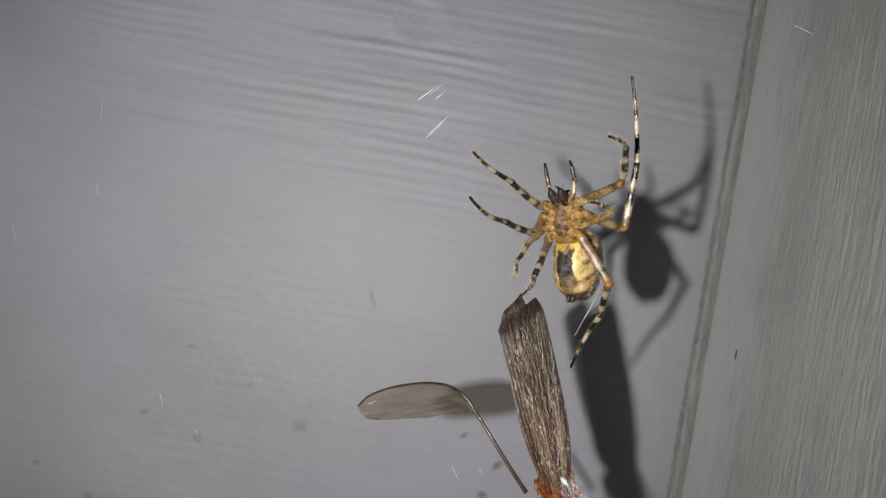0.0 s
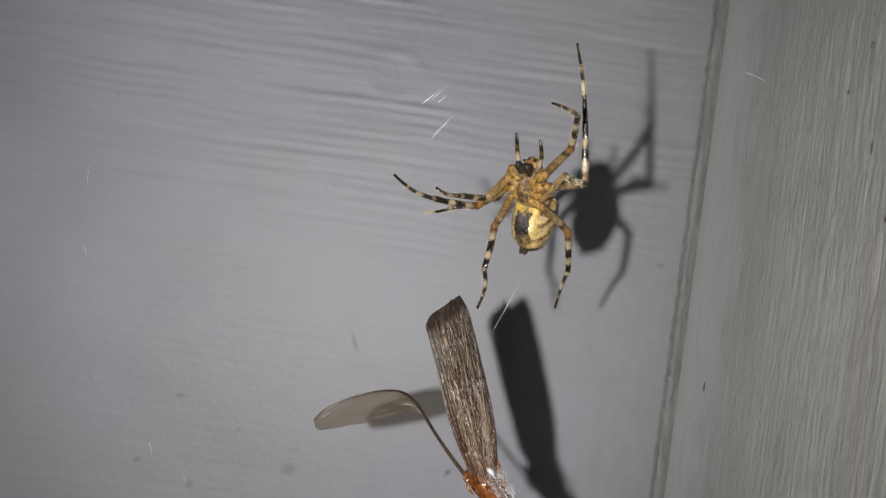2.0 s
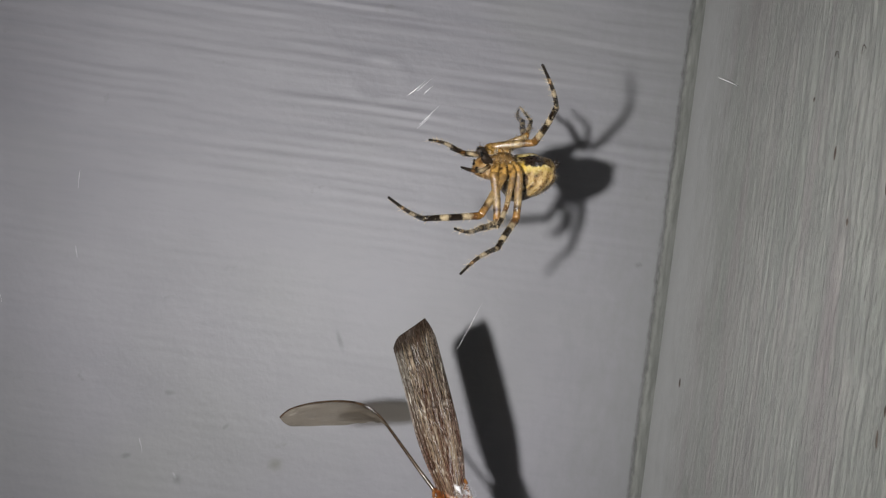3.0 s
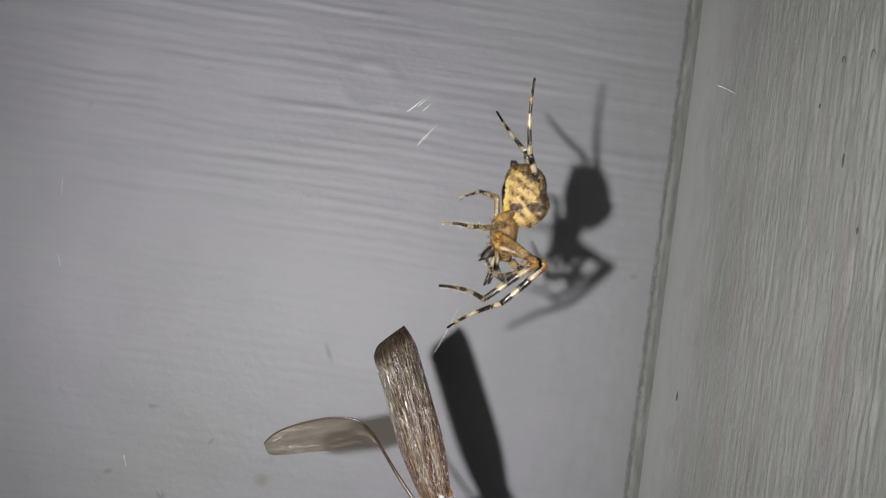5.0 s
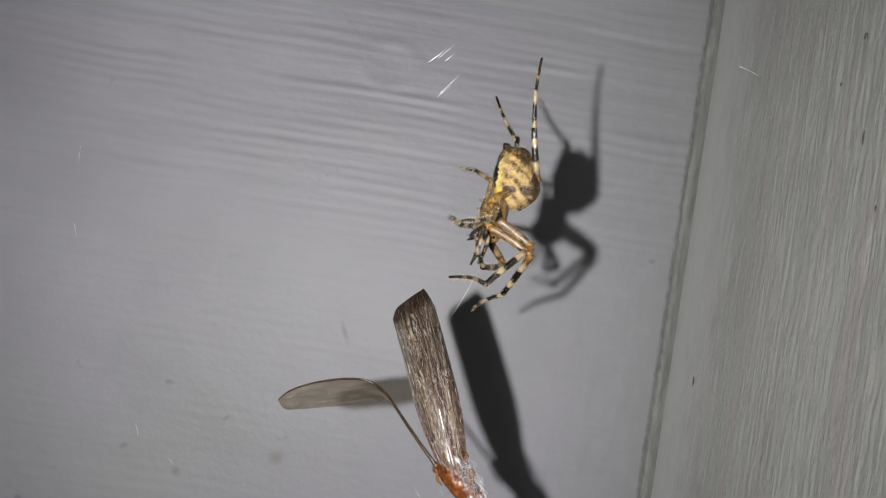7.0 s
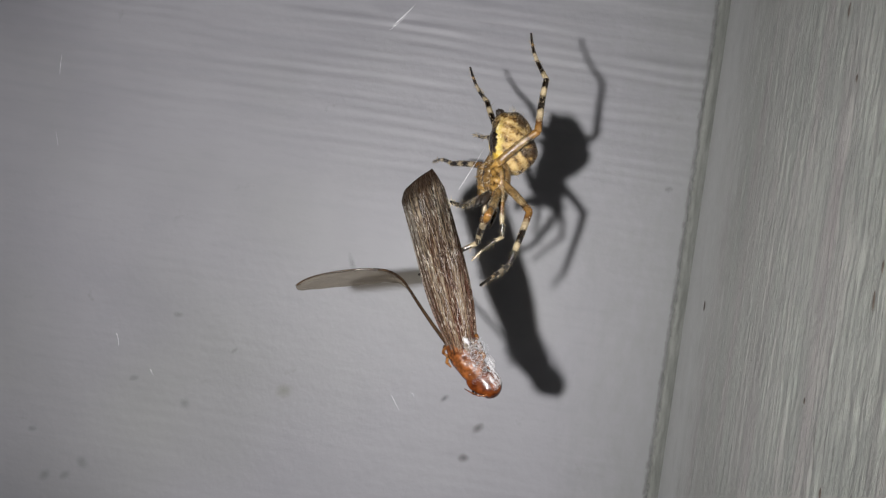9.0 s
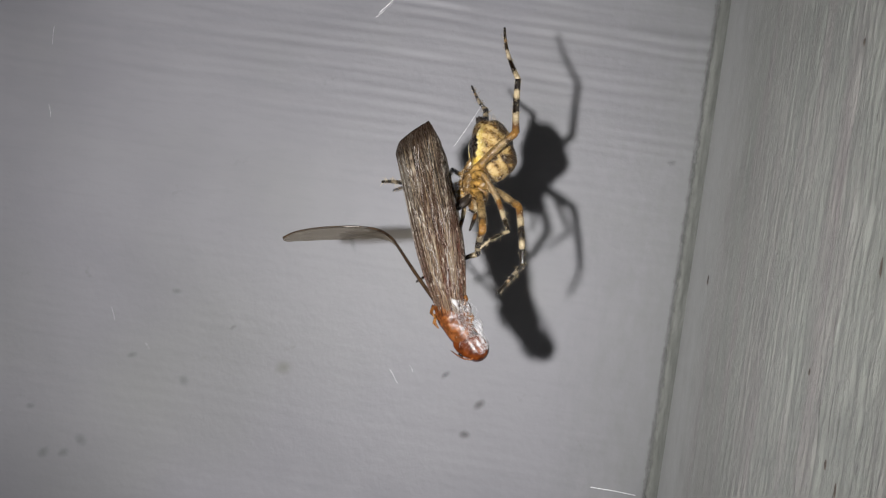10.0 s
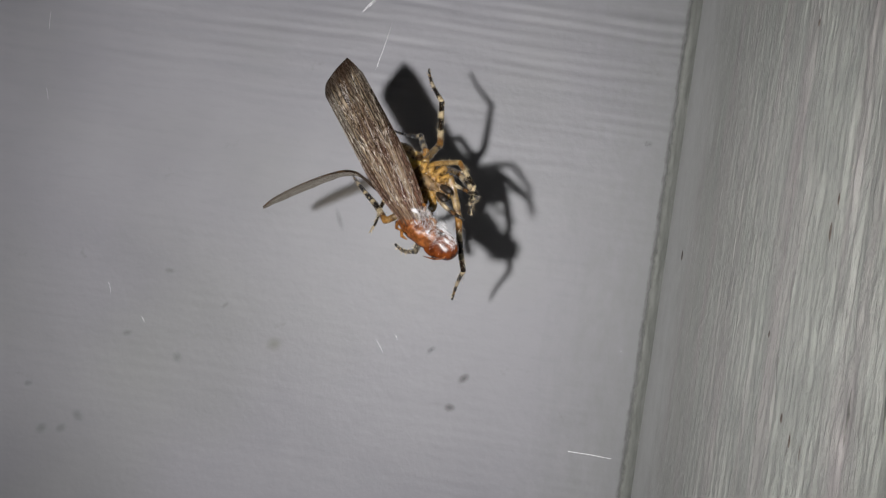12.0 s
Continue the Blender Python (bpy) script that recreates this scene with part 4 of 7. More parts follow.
build_walls()
for args in (((-25.6, 0.0, 213.1), (1.6, 1.1, 40), SMUDGE, "small grey-brown dirt speck stuck on the painted board"),
             ((-27.0, 0.0, 208.6), (1.3, 1.0, 0), SMUDGE, "small grey-brown dirt speck stuck on the painted board"),
             ((-46.7, 0.0, 233.1), (0.7, 2.8, 25), FAINT, "faint grey smear on the painted board"),
             ((-4.5, 0.0, 250.0), (1.0, 0.8, 0), FAINT, "faint grey smear on the painted board"),
             ((-53.5, 0.0, 213.8), (1.9, 1.7, 10), OCHRE, "pale ochre stain on the painted board"),
             ((-85.6, 0.0, 196.8), (1.6, 1.2, 45), FAINT, "faint grey smear on the painted board"),
             ((-82.9, 0.0, 197.1), (1.5, 1, 29), FAINT, "faint grey smear on the painted board"),
             ((-80.7, 0.0, 199.2), (1.3, 1.6, 59), FAINT, "faint grey smear on the painted board"),
             ((-67.2, 0.0, 209.9), (1.2, 1.2, 45), FAINT, "faint grey smear on the painted board"),
             ((-75.1, 0.0, 212.2), (1.3, 0.8, 15), FAINT, "faint grey smear on the painted board"),
             ((-88.5, 0.0, 202.8), (1.1, 0.9, 4), FAINT, "faint grey smear on the painted board"),
             ((-31.0, 0.0, 216.2), (0.9, 0.7, 40), FAINT, "faint grey smear on the painted board"),
             ((-61.3, 0.0, 218.4), (1, 0.6, 40), FAINT, "faint grey smear on the painted board"),
             ((-70.2, 0.0, 222.1), (1.2, 0.7, 0), FAINT, "faint grey smear on the painted board"),
             ((-30.7, 0.0, 216.6), (1.0, 0.7, 30), FAINT, "faint grey smear on the painted board")):
    speck(*args, seed=args[0][0], thick=0.14, spread=1.6)
for args in (((0.0, -15.1, 234.6), (0.8, 1.3, 0), GRIME, "small brown dirt speck on the grainy board"),
             ((0.0, -51.6, 266.8), (0.5, 0.5, 0), GRIME, "small brown dirt speck on the grainy board"),
             ((0.0, -46.3, 279.4), (0.45, 0.4, 0), GRIME, "small brown dirt speck on the grainy board"),
             ((0.0, -69.0, 222.0), (0.5, 0.9, 10), GRIME, "small brown dirt speck on the grainy board"),
             ((0.0, -73.0, 214.5), (0.4, 0.8, -12), GRIME, "small brown dirt speck on the grainy board"),
             ((0.0, -62.0, 228.0), (0.35, 0.6, 0), GRIME, "small brown dirt speck on the grainy board")):
    speck(*args, facing="side", seed=args[0][1])
chips = random.Random(31)
for k in range(14):
    speck((0.0, chips.uniform(-79, -58), chips.uniform(200, 262)), (chips.uniform(0.2, 0.45), chips.uniform(0.5, 1.5), chips.uniform(-6, 6)), GRIME, "small brown dirt speck on the grainy board", facing="side", seed=k, thick=0.16)
for y0, z0, flip in ((-56.2, 270.4, 1), (-62.5, 269.6, -1)):
    bm = bmesh.new()
    tube(bm, [(-0.1, y0 + flip * 0.45, z0 - 0.15), (-0.16, y0 + flip * 0.1, z0 + 0.3), (-0.14, y0 - flip * 0.25, z0 + 0.25), (-0.1, y0 - flip * 0.45, z0 - 0.45)], [0.03, 0.04, 0.04, 0.02], 6)
    tagged(part("fibre", bm, GRIME), "tiny curled dark fibre stuck to the grainy board", "fibre", "specks on the boards")
spider, legs = build_spider()
prey, open_wing = build_prey()
strands = build_threads()
torch = build_torch()


def motions():
    walk(torch, [
        (0, pose(-0.059635, -0.145638, 0.23906, 90.67, -9.73, -5.7)),
        (0.5, pose(-0.055098, -0.142238, 0.23937, 90.8, -9.13, -6.84)),
        (1, pose(-0.054719, -0.142035, 0.239459, 90.51, -8.31, -6.36)),
        (1.5, pose(-0.056256, -0.147557, 0.240746, 91.89, -7.75, -5.96)),
        (2, pose(-0.057614, -0.151187, 0.241461, 92.37, -7.76, -5.96)),
        (2.5, pose(-0.058775, -0.15421, 0.242482, 92.76, -7.77, -6.27)),
        (3, pose(-0.05716, -0.154472, 0.241865, 92.32, -7.67, -6.67)),
        (3.2, pose(-0.056927, -0.152955, 0.239961, 89.69, -8.44, -6.2)),
        (4.8, pose(-0.057564, -0.151021, 0.239429, 93.02, -8.07, -7.29)),
        (5, pose(-0.058454, -0.150916, 0.241231, 93.22, -7.75, -7.69)),
        (5.5, pose(-0.058228, -0.151932, 0.241283, 93.69, -7.87, -7.72)),
        (6, pose(-0.057735, -0.152958, 0.240357, 93.55, -7.64, -8.1)),
        (6.5, pose(-0.056984, -0.153893, 0.239531, 93.2, -7.71, -8.05)),
        (6.7, pose(-0.058042, -0.152806, 0.239868, 92.97, -8.18, -7.48)),
        (8.3, pose(-0.044768, -0.149065, 0.232088, 92.37, -8.19, -2.25)),
        (8.5, pose(-0.045094, -0.149069, 0.231836, 92.23, -8.22, -2.01)),
        (9, pose(-0.044966, -0.148838, 0.23129, 92.06, -8.57, -1.72)),
        (9.5, pose(-0.045035, -0.148846, 0.231194, 91.75, -8.58, -1.53)),
        (10, pose(-0.044434, -0.147213, 0.230376, 91.09, -8.54, -1.5)),
        (10.5, pose(-0.04386, -0.149197, 0.229735, 91.24, -8.62, -1.92)),
        (11, pose(-0.043137, -0.15139, 0.229469, 90.87, -8.41, -2.16)),
        (11.5, pose(-0.043053, -0.151861, 0.228686, 90.56, -8.39, -2.18)),
        (12, pose(-0.04314, -0.151849, 0.228959, 90.62, -8.27, -2.02)),
    ])
    walk(strands, [
        (0, pose(-0.041958, -0.058, 0.254586, 0, -0, 0)),
        (1.5, pose(-0.039958, -0.058, 0.259414, 0, -0, 0)),
        (2, pose(-0.039243, -0.058, 0.260052, 0, -0, 0)),
        (2.5, pose(-0.038068, -0.058, 0.259555, 0, -0, 0)),
        (3, pose(-0.039002, -0.058, 0.261572, 0, -0, 0)),
        (3.2, pose(-0.042119, -0.058, 0.258378, 0, -0, 0)),
        (4.8, pose(-0.039355, -0.058, 0.259919, 0, -0, 0)),
        (5.5, pose(-0.037759, -0.058, 0.261543, 0, -0, 0)),
        (6.5, pose(-0.038605, -0.058, 0.262618, 0, -0, 0)),
        (8.3, pose(-0.037226, -0.058, 0.259728, 0, -0, 0)),
        (9.5, pose(-0.038917, -0.058, 0.256686, 0, -0, 0)),
        (12, pose(-0.038479, -0.058, 0.255008, 0, -0, 0)),
    ])
    walk(open_wing, [
        (0, pose(-0.003491, 0.004045, 0.000253, -36.10, 23.44, -14.38)),
        (0.5, pose(-0.003074, 0.004006, 0.000406, -40.81, 18.64, -14.44)),
        (1, pose(-0.002916, 0.003676, 0.000509, -48.91, 20.75, -17.63)),
        (1.5, pose(-0.002092, 0.004107, 0.000122, -42.38, 23.10, -11.50)),
        (2, pose(-0.002115, 0.003983, 0.000123, -35.38, -3.49, 1.25)),
        (2.5, pose(-0.002017, 0.004785, -0.000179, -53.89, 29.28, -17.16)),
        (3, pose(-0.002181, 0.004460, 0.000108, -42.19, 30.91, -15.56)),
        (3.2, pose(-0.001980, 0.004597, -0.000067, -53.00, 20.61, -13.97)),
        (4.8, pose(-0.002023, 0.003682, 0.000274, -21.26, 20.94, -5.20)),
        (5, pose(-0.002083, 0.003414, 0.000259, -16.30, 13.89, -5.27)),
        (5.5, pose(-0.002002, 0.003403, 0.000211, -10.44, 24.37, -4.30)),
        (6, pose(-0.002134, 0.003510, 0.000269, -16.24, 13.21, -4.85)),
        (6.5, pose(-0.001755, 0.003395, 0.000191, -18.44, 26.87, -5.40)),
        (6.7, pose(-0.001831, 0.003600, 0.000231, -20.86, 26.07, -5.23)),
        (8.3, pose(-0.002028, 0.005042, 0.000389, -30.82, 15.35, -5.84)),
        (8.5, pose(-0.002051, 0.004983, 0.000309, -35.06, 20.12, -7.13)),
        (9, pose(-0.001929, 0.004900, 0.000343, -35.71, 17.90, -8.72)),
        (9.5, pose(-0.001892, 0.004659, 0.000311, -38.50, 19.88, -10.65)),
        (10, pose(-0.001944, 0.005254, 0.000297, -45.17, 21.15, -10.14)),
        (10.5, pose(-0.001957, 0.005109, 0.000395, -40.63, 22.31, -9.78)),
        (11, pose(-0.001891, 0.004726, 0.000443, -36.22, 23.98, -10.46)),
        (11.5, pose(-0.001700, 0.004923, 0.000456, -40.40, 20.23, -10.26)),
        (12, pose(-0.001109, 0.005553, 0.000386, -44.52, 10.80, -7.77)),
    ])
    walk(prey, [
        (0, pose(-0.022526, -0.046996, 0.218212, 99.60, -22.76, 2.57)),
        (0.5, pose(-0.025987, -0.046521, 0.217208, 100.88, -21.78, 2.77)),
        (1, pose(-0.026430, -0.046294, 0.218595, 100.36, -22.04, 2.74)),
        (1.5, pose(-0.027207, -0.046117, 0.220100, 97.23, -20.87, 2.26)),
        (2, pose(-0.027361, -0.046150, 0.221372, 94.83, -21.03, 1.49)),
        (2.5, pose(-0.025720, -0.046337, 0.217309, 96.00, -21.77, 1.95)),
        (3, pose(-0.028191, -0.046020, 0.218763, 91.75, -21.63, -0.67)),
        (3.2, pose(-0.028140, -0.045792, 0.226272, 98.29, -28.49, 1.66)),
        (4.8, pose(-0.028447, -0.045722, 0.220940, 82.17, -24.38, -4.20)),
        (5, pose(-0.029115, -0.045727, 0.219056, 83.90, -23.86, -3.79)),
        (5.5, pose(-0.029456, -0.045740, 0.218715, 83.25, -24.47, -3.98)),
        (6, pose(-0.030226, -0.045803, 0.219454, 84.80, -24.42, -3.85)),
        (6.5, pose(-0.030958, -0.045703, 0.219995, 81.69, -24.86, -4.88)),
        (6.7, pose(-0.029340, -0.045716, 0.220201, 82.32, -24.27, -4.31)),
        (8.3, pose(-0.027746, -0.047375, 0.221998, 79.57, -19.51, -9.70)),
        (8.5, pose(-0.026506, -0.047355, 0.222687, 81.60, -21.63, -7.81)),
        (9, pose(-0.025802, -0.047267, 0.223290, 81.40, -25.07, -8.62)),
        (9.5, pose(-0.025637, -0.047438, 0.224750, 83.33, -28.91, -10.32)),
        (10, pose(-0.027156, -0.047660, 0.224127, 86.22, -21.30, -10.52)),
        (10.5, pose(-0.028185, -0.047368, 0.224049, 80.17, -22.05, -9.50)),
        (11, pose(-0.028191, -0.047223, 0.226454, 75.45, -29.22, -10.55)),
        (11.5, pose(-0.029175, -0.047324, 0.227648, 79.26, -30.69, -10.41)),
        (12, pose(-0.029087, -0.047249, 0.230528, 85.66, -36.91, -9.66)),
    ])
    walk(spider, [
        (0, pose(-0.028341, -0.052, 0.245448, 82.15, 10.63, 141.81)),
        (0.5, pose(-0.029458, -0.052, 0.245858, 86.22, 8.35, 153.72)),
        (1, pose(-0.030063, -0.052, 0.248011, 89.24, 5.41, 168.45)),
        (1.5, pose(-0.030409, -0.051, 0.250619, 73.6, 0.01, 157.61)),
        (2, pose(-0.029309, -0.051, 0.253201, 63.58, -11.43, 148.06)),
        (2.5, pose(-0.028335, -0.051, 0.254077, 62.65, -7.5, 143.65)),
        (2.6, pose(-0.028369, -0.051, 0.254201, 55.1, -0.89, 148.22)),
        (2.7, pose(-0.028403, -0.051, 0.254326, 48.05, 6.24, 151.89)),
        (2.85, pose(-0.029081, -0.051, 0.255038, 79.17, 59.72, -172.69)),
        (3, pose(-0.029976, -0.050993, 0.256263, -165.53, 42.3, -51.84)),
        (3.1, pose(-0.028625, -0.051, 0.256294, -131.45, 14.83, -65.08)),
        (3.2, pose(-0.027492, -0.051, 0.256838, -87.93, -6.92, -86.38)),
        (4, pose(-0.028043, -0.05, 0.25379, -87.57, -2.53, -84.92)),
        (4.8, pose(-0.028594, -0.049, 0.250741, -87.09, 1.86, -83.42)),
        (5, pose(-0.029069, -0.049, 0.250718, -90.82, -3.08, -86.85)),
        (5.5, pose(-0.030501, -0.049, 0.249847, -90.61, -2.64, -86.83)),
        (6, pose(-0.031124, -0.0485, 0.25027, -90.31, -2.8, -87.21)),
        (6.5, pose(-0.031959, -0.048, 0.250879, -89.19, -3.27, -87.22)),
        (7.4, pose(-0.030041, -0.046, 0.24857, -95.7, -3.99, -68.83)),
        (8.3, pose(-0.028536, -0.043996, 0.246779, -91.22, -12.11, -63.53)),
        (8.5, pose(-0.028912, -0.043996, 0.246543, -85.08, -13.2, -65.45)),
        (9, pose(-0.027763, -0.042999, 0.244117, -88.92, -10.03, -63.17)),
        (9.5, pose(-0.028615, -0.043003, 0.241792, -91.24, -6.64, -64.59)),
        (10, pose(-0.029244, -0.042001, 0.240531, -93.6, -16.78, -59.64)),
        (10.5, pose(-0.029455, -0.041999, 0.238099, -92.22, -13.74, -61.95)),
        (11, pose(-0.029449, -0.040998, 0.237293, -89.61, -16.93, -61.52)),
        (11.5, pose(-0.030717, -0.041005, 0.236581, -87.75, -24.97, -30.56)),
        (12, pose(-0.031877, -0.041007, 0.237834, -79.06, -66.57, -20.58)),
    ])
    walk(legs["right", 1][0], [
        (0, pose(0.0017, 0.002, -0.0002, 62.77, 28.52, -45.23)),
        (0.5, pose(0.0017, 0.002, -0.0002, 48.74, 29.05, -45.65)),
        (1, pose(0.0017, 0.002, -0.0002, 62.36, 31.47, -47.57)),
        (1.5, pose(0.0017, 0.002, -0.0002, 46.66, 62.7, -79.05)),
        (2, pose(0.0017, 0.002, -0.0002, 50.54, 73.13, -103.13)),
        (2.5, pose(0.0017, 0.002, -0.0002, 43.7, 75, -109.42)),
        (2.6, pose(0.0017, 0.002, -0.0002, -52.13, 72.04, 148.58)),
        (2.7, pose(0.0017, 0.002, -0.0002, -70.55, 49.12, 123.65)),
        (2.85, pose(0.0017, 0.002, -0.0002, -32.39, 86.76, -167.6)),
        (3, pose(0.0017, 0.002, -0.0002, 69.34, 48.45, -23.78)),
        (3.1, pose(0.0017, 0.002, -0.0002, 55.71, 52, -32.89)),
        (3.2, pose(0.0017, 0.002, -0.0002, 39.94, 51.57, -32.26)),
        (4, pose(0.0017, 0.002, -0.0002, 81.14, 42.32, -24.63)),
        (4.8, pose(0.0017, 0.002, -0.0002, 115.58, 31.83, -26.56)),
        (4.9, pose(0.0017, 0.002, -0.0002, 93.65, 17.15, -30.75)),
        (5, pose(0.0017, 0.002, -0.0002, 73.77, 2.07, -29.07)),
        (5.5, pose(0.0017, 0.002, -0.0002, 68.42, -2.07, -27.65)),
        (6, pose(0.0017, 0.002, -0.0002, 72.66, -0.85, -28.08)),
        (6.5, pose(0.0017, 0.002, -0.0002, 71.63, -2.84, -27.44)),
        (7.4, pose(0.0017, 0.002, -0.0002, 40.44, 9.07, -35.44)),
        (8.3, pose(0.0017, 0.002, -0.0002, 13.32, -2.51, -35.72)),
        (8.5, pose(0.0017, 0.002, -0.0002, 28.4, -4.07, -34.55)),
        (8.75, pose(0.0017, 0.002, -0.0002, 0, 2.01, -38.5)),
        (9, pose(0.0017, 0.002, -0.0002, -28.96, 6.37, -42.01)),
        (9.5, pose(0.0017, 0.002, -0.0002, 1.37, 4.44, -42.25)),
        (10, pose(0.0017, 0.002, -0.0002, -5.75, 12.1, -27.7)),
        (10.25, pose(0.0017, 0.002, -0.0002, -2.63, 5.74, -44.35)),
        (10.38, pose(0.0017, 0.002, -0.0002, -0.04, 2.95, -53.06)),
        (10.5, pose(0.0017, 0.002, -0.0002, 2.88, 0.81, -61.25)),
        (11, pose(0.0017, 0.002, -0.0002, 2.4, 2.72, -44.83)),
        (11.5, pose(0.0017, 0.002, -0.0002, -38.33, 14.95, -51.79)),
        (11.75, pose(0.0017, 0.002, -0.0002, -37.44, 46.19, -17.38)),
        (12, pose(0.0017, 0.002, -0.0002, 14.82, 67.94, 62.28)),
    ])
    walk(legs["right", 1][1], [
        (0, pose(0, 0.0048, 0, -135.58, -24.12, -9.97)),
        (0.5, pose(0, 0.0048, 0, -113.37, -28.6, -6.54)),
        (1, pose(0, 0.0048, 0, -119.9, -38.8, -0.4)),
        (1.5, pose(0, 0.0048, 0, -120.61, -47.71, 6.72)),
        (2, pose(0, 0.0048, 0, -134.71, -58.22, 20.11)),
        (2.5, pose(0, 0.0048, 0, -142.64, -62.18, 29.15)),
        (2.6, pose(0, 0.0048, 0, -141.83, -64.84, 36.83)),
        (2.7, pose(0, 0.0048, 0, -144.13, -68.15, 47.8)),
        (2.85, pose(0, 0.0048, 0, -115.02, -36.77, 7.51)),
        (3, pose(-0, 0.0048, -0, -80.68, -26.24, 2.35)),
        (3.1, pose(0, 0.0048, 0, -75.36, -34.88, 3.52)),
        (3.2, pose(0, 0.0048, 0, -66.46, -43.7, -0.42)),
        (4, pose(0, 0.0048, 0, -93.72, -25.17, 3.49)),
        (4.8, pose(0, 0.0048, 0, -120.42, -8.71, -1.77)),
        (4.9, pose(0, 0.0048, 0, -124.32, 3.96, -9.78)),
        (5, pose(0, 0.0048, 0, -127.04, 19.59, -21.17)),
        (5.5, pose(0, 0.0048, 0, -170.84, 42.06, -62.46)),
        (6, pose(0, 0.0048, 0, -167.05, 40.89, -54.47)),
        (6.5, pose(0, 0.0048, 0, -140.93, 38.54, -48.2)),
        (7.4, pose(0, 0.0048, 0, -172.05, 49.03, -80.67)),
        (8.3, pose(-0, 0.0048, -0, 149.84, 42.56, -98.45)),
        (8.5, pose(-0, 0.0048, 0, 156.06, 40.56, -112.88)),
        (8.75, pose(0, 0.0048, -0, 161.64, 43.43, -90.56)),
        (9, pose(0, 0.0048, 0, -177.49, 44.04, -61.53)),
        (9.5, pose(0, 0.0048, 0, -179.39, 43.67, -91.62)),
        (10, pose(0, 0.0048, -0, 163.73, 43.71, -81.77)),
        (10.25, pose(-0, 0.0048, -0, 160.9, 43.84, -84.9)),
        (10.38, pose(0, 0.0048, 0, 160.83, 44.21, -85.07)),
        (10.5, pose(0, 0.0048, -0, 161.56, 44.73, -84.18)),
        (11, pose(0, 0.0048, -0, 152.53, 45.22, -79.81)),
        (11.5, pose(0, 0.0048, -0, 159.33, 38.39, -90.99)),
        (11.75, pose(0, 0.0048, -0, 178.22, 34.96, -113.4)),
        (12, pose(0, 0.0048, 0, -175.42, 37.85, -158.03)),
    ])
    walk(legs["right", 1][2], [
        (0, pose(0.000901, 0.000508, -0.003641, -133.61, -28.44, -12.4)),
        (0.5, pose(0.002231, 0.002268, -0.004594, -114.43, -31.31, -10.16)),
        (1, pose(0.003076, 0.001937, -0.003851, -109.33, -41.22, -5.24)),
        (1.5, pose(0.003944, 0.002342, -0.003301, -117.11, -49, -0.52)),
        (2, pose(0.004612, 0.002218, -0.002133, -152.52, -62.59, 23.1)),
        (2.5, pose(0.004879, 0.002333, -0.001614, -152.55, -62.54, 22.9)),
        (2.6, pose(0.005238, 0.003124, -0.001498, -153.37, -65.88, 37.86)),
        (2.7, pose(0.005504, 0.003994, -0.001243, -154.95, -68.86, 53.77)),
        (2.85, pose(0.003381, 0.002815, -0.004137, -117.32, -37.5, 3.49)),
        (3, pose(0.002447, 0.005824, -0.005045, -84.26, -23.35, -2.72)),
        (3.1, pose(0.003059, 0.006431, -0.004524, -100.17, -45.41, 1.55)),
        (3.2, pose(0.003627, 0.00705, -0.003778, -127.39, -57.07, 9.74)),
        (4, pose(0.002437, 0.004578, -0.005148, 178.22, -58.61, 15.83)),
        (4.8, pose(0.000655, 0.001893, -0.004859, 111.06, -49.83, 36.74)),
        (4.9, pose(-0.000867, 0.001688, -0.004697, 144.75, -73.21, 0.13)),
        (5, pose(-0.002663, 0.002149, -0.004286, -131.58, -68.42, -95.49)),
        (5.5, pose(-0.005271, 0.002737, -0.000673, -129.36, -64.94, -102.96)),
        (6, pose(-0.005007, 0.002252, -0.000966, -141.84, -71.06, -86.4)),
        (6.5, pose(-0.004791, 0.003519, -0.00281, 166.99, -73.43, -52.69)),
        (7.4, pose(-0.005667, 0.004472, -0.000517, 168.07, -73.83, -59.1)),
        (8.3, pose(-0.00516, 0.003608, 0.002109, 134.49, -71.33, -27.73)),
        (8.5, pose(-0.005385, 0.00544, 0.001757, 144.71, -70.09, -34.11)),
        (8.75, pose(-0.005422, 0.003619, 0.001304, -113.25, -56.44, -140.22)),
        (9, pose(-0.005089, 0.002238, -0.000179, -129.36, -32.64, -166.19)),
        (9.5, pose(-0.005696, 0.005003, -4.4e-05, -118.16, -65.95, -129.24)),
        (10, pose(-0.005257, 0.002924, 0.001155, -115.49, -22.7, -158.4)),
        (10.25, pose(-0.00525, 0.003034, 0.001345, -91.14, -63.93, -147.03)),
        (10.38, pose(-0.005252, 0.003037, 0.001341, -47.06, -82.18, -171.48)),
        (10.5, pose(-0.005251, 0.002989, 0.001281, 73.38, -75.94, 86.41)),
        (11, pose(-0.004647, 0.002068, 0.001852, 66.53, -62.58, 75.07)),
        (11.5, pose(-0.005354, 0.003643, 0.001577, -44.5, -70.51, 167.54)),
        (11.75, pose(-0.005269, 0.00697, 0.000145, -61.56, -73.98, 152.42)),
        (12, pose(-0.001866, 0.010174, -0.000359, -86.33, -80.03, 144.1)),
    ])
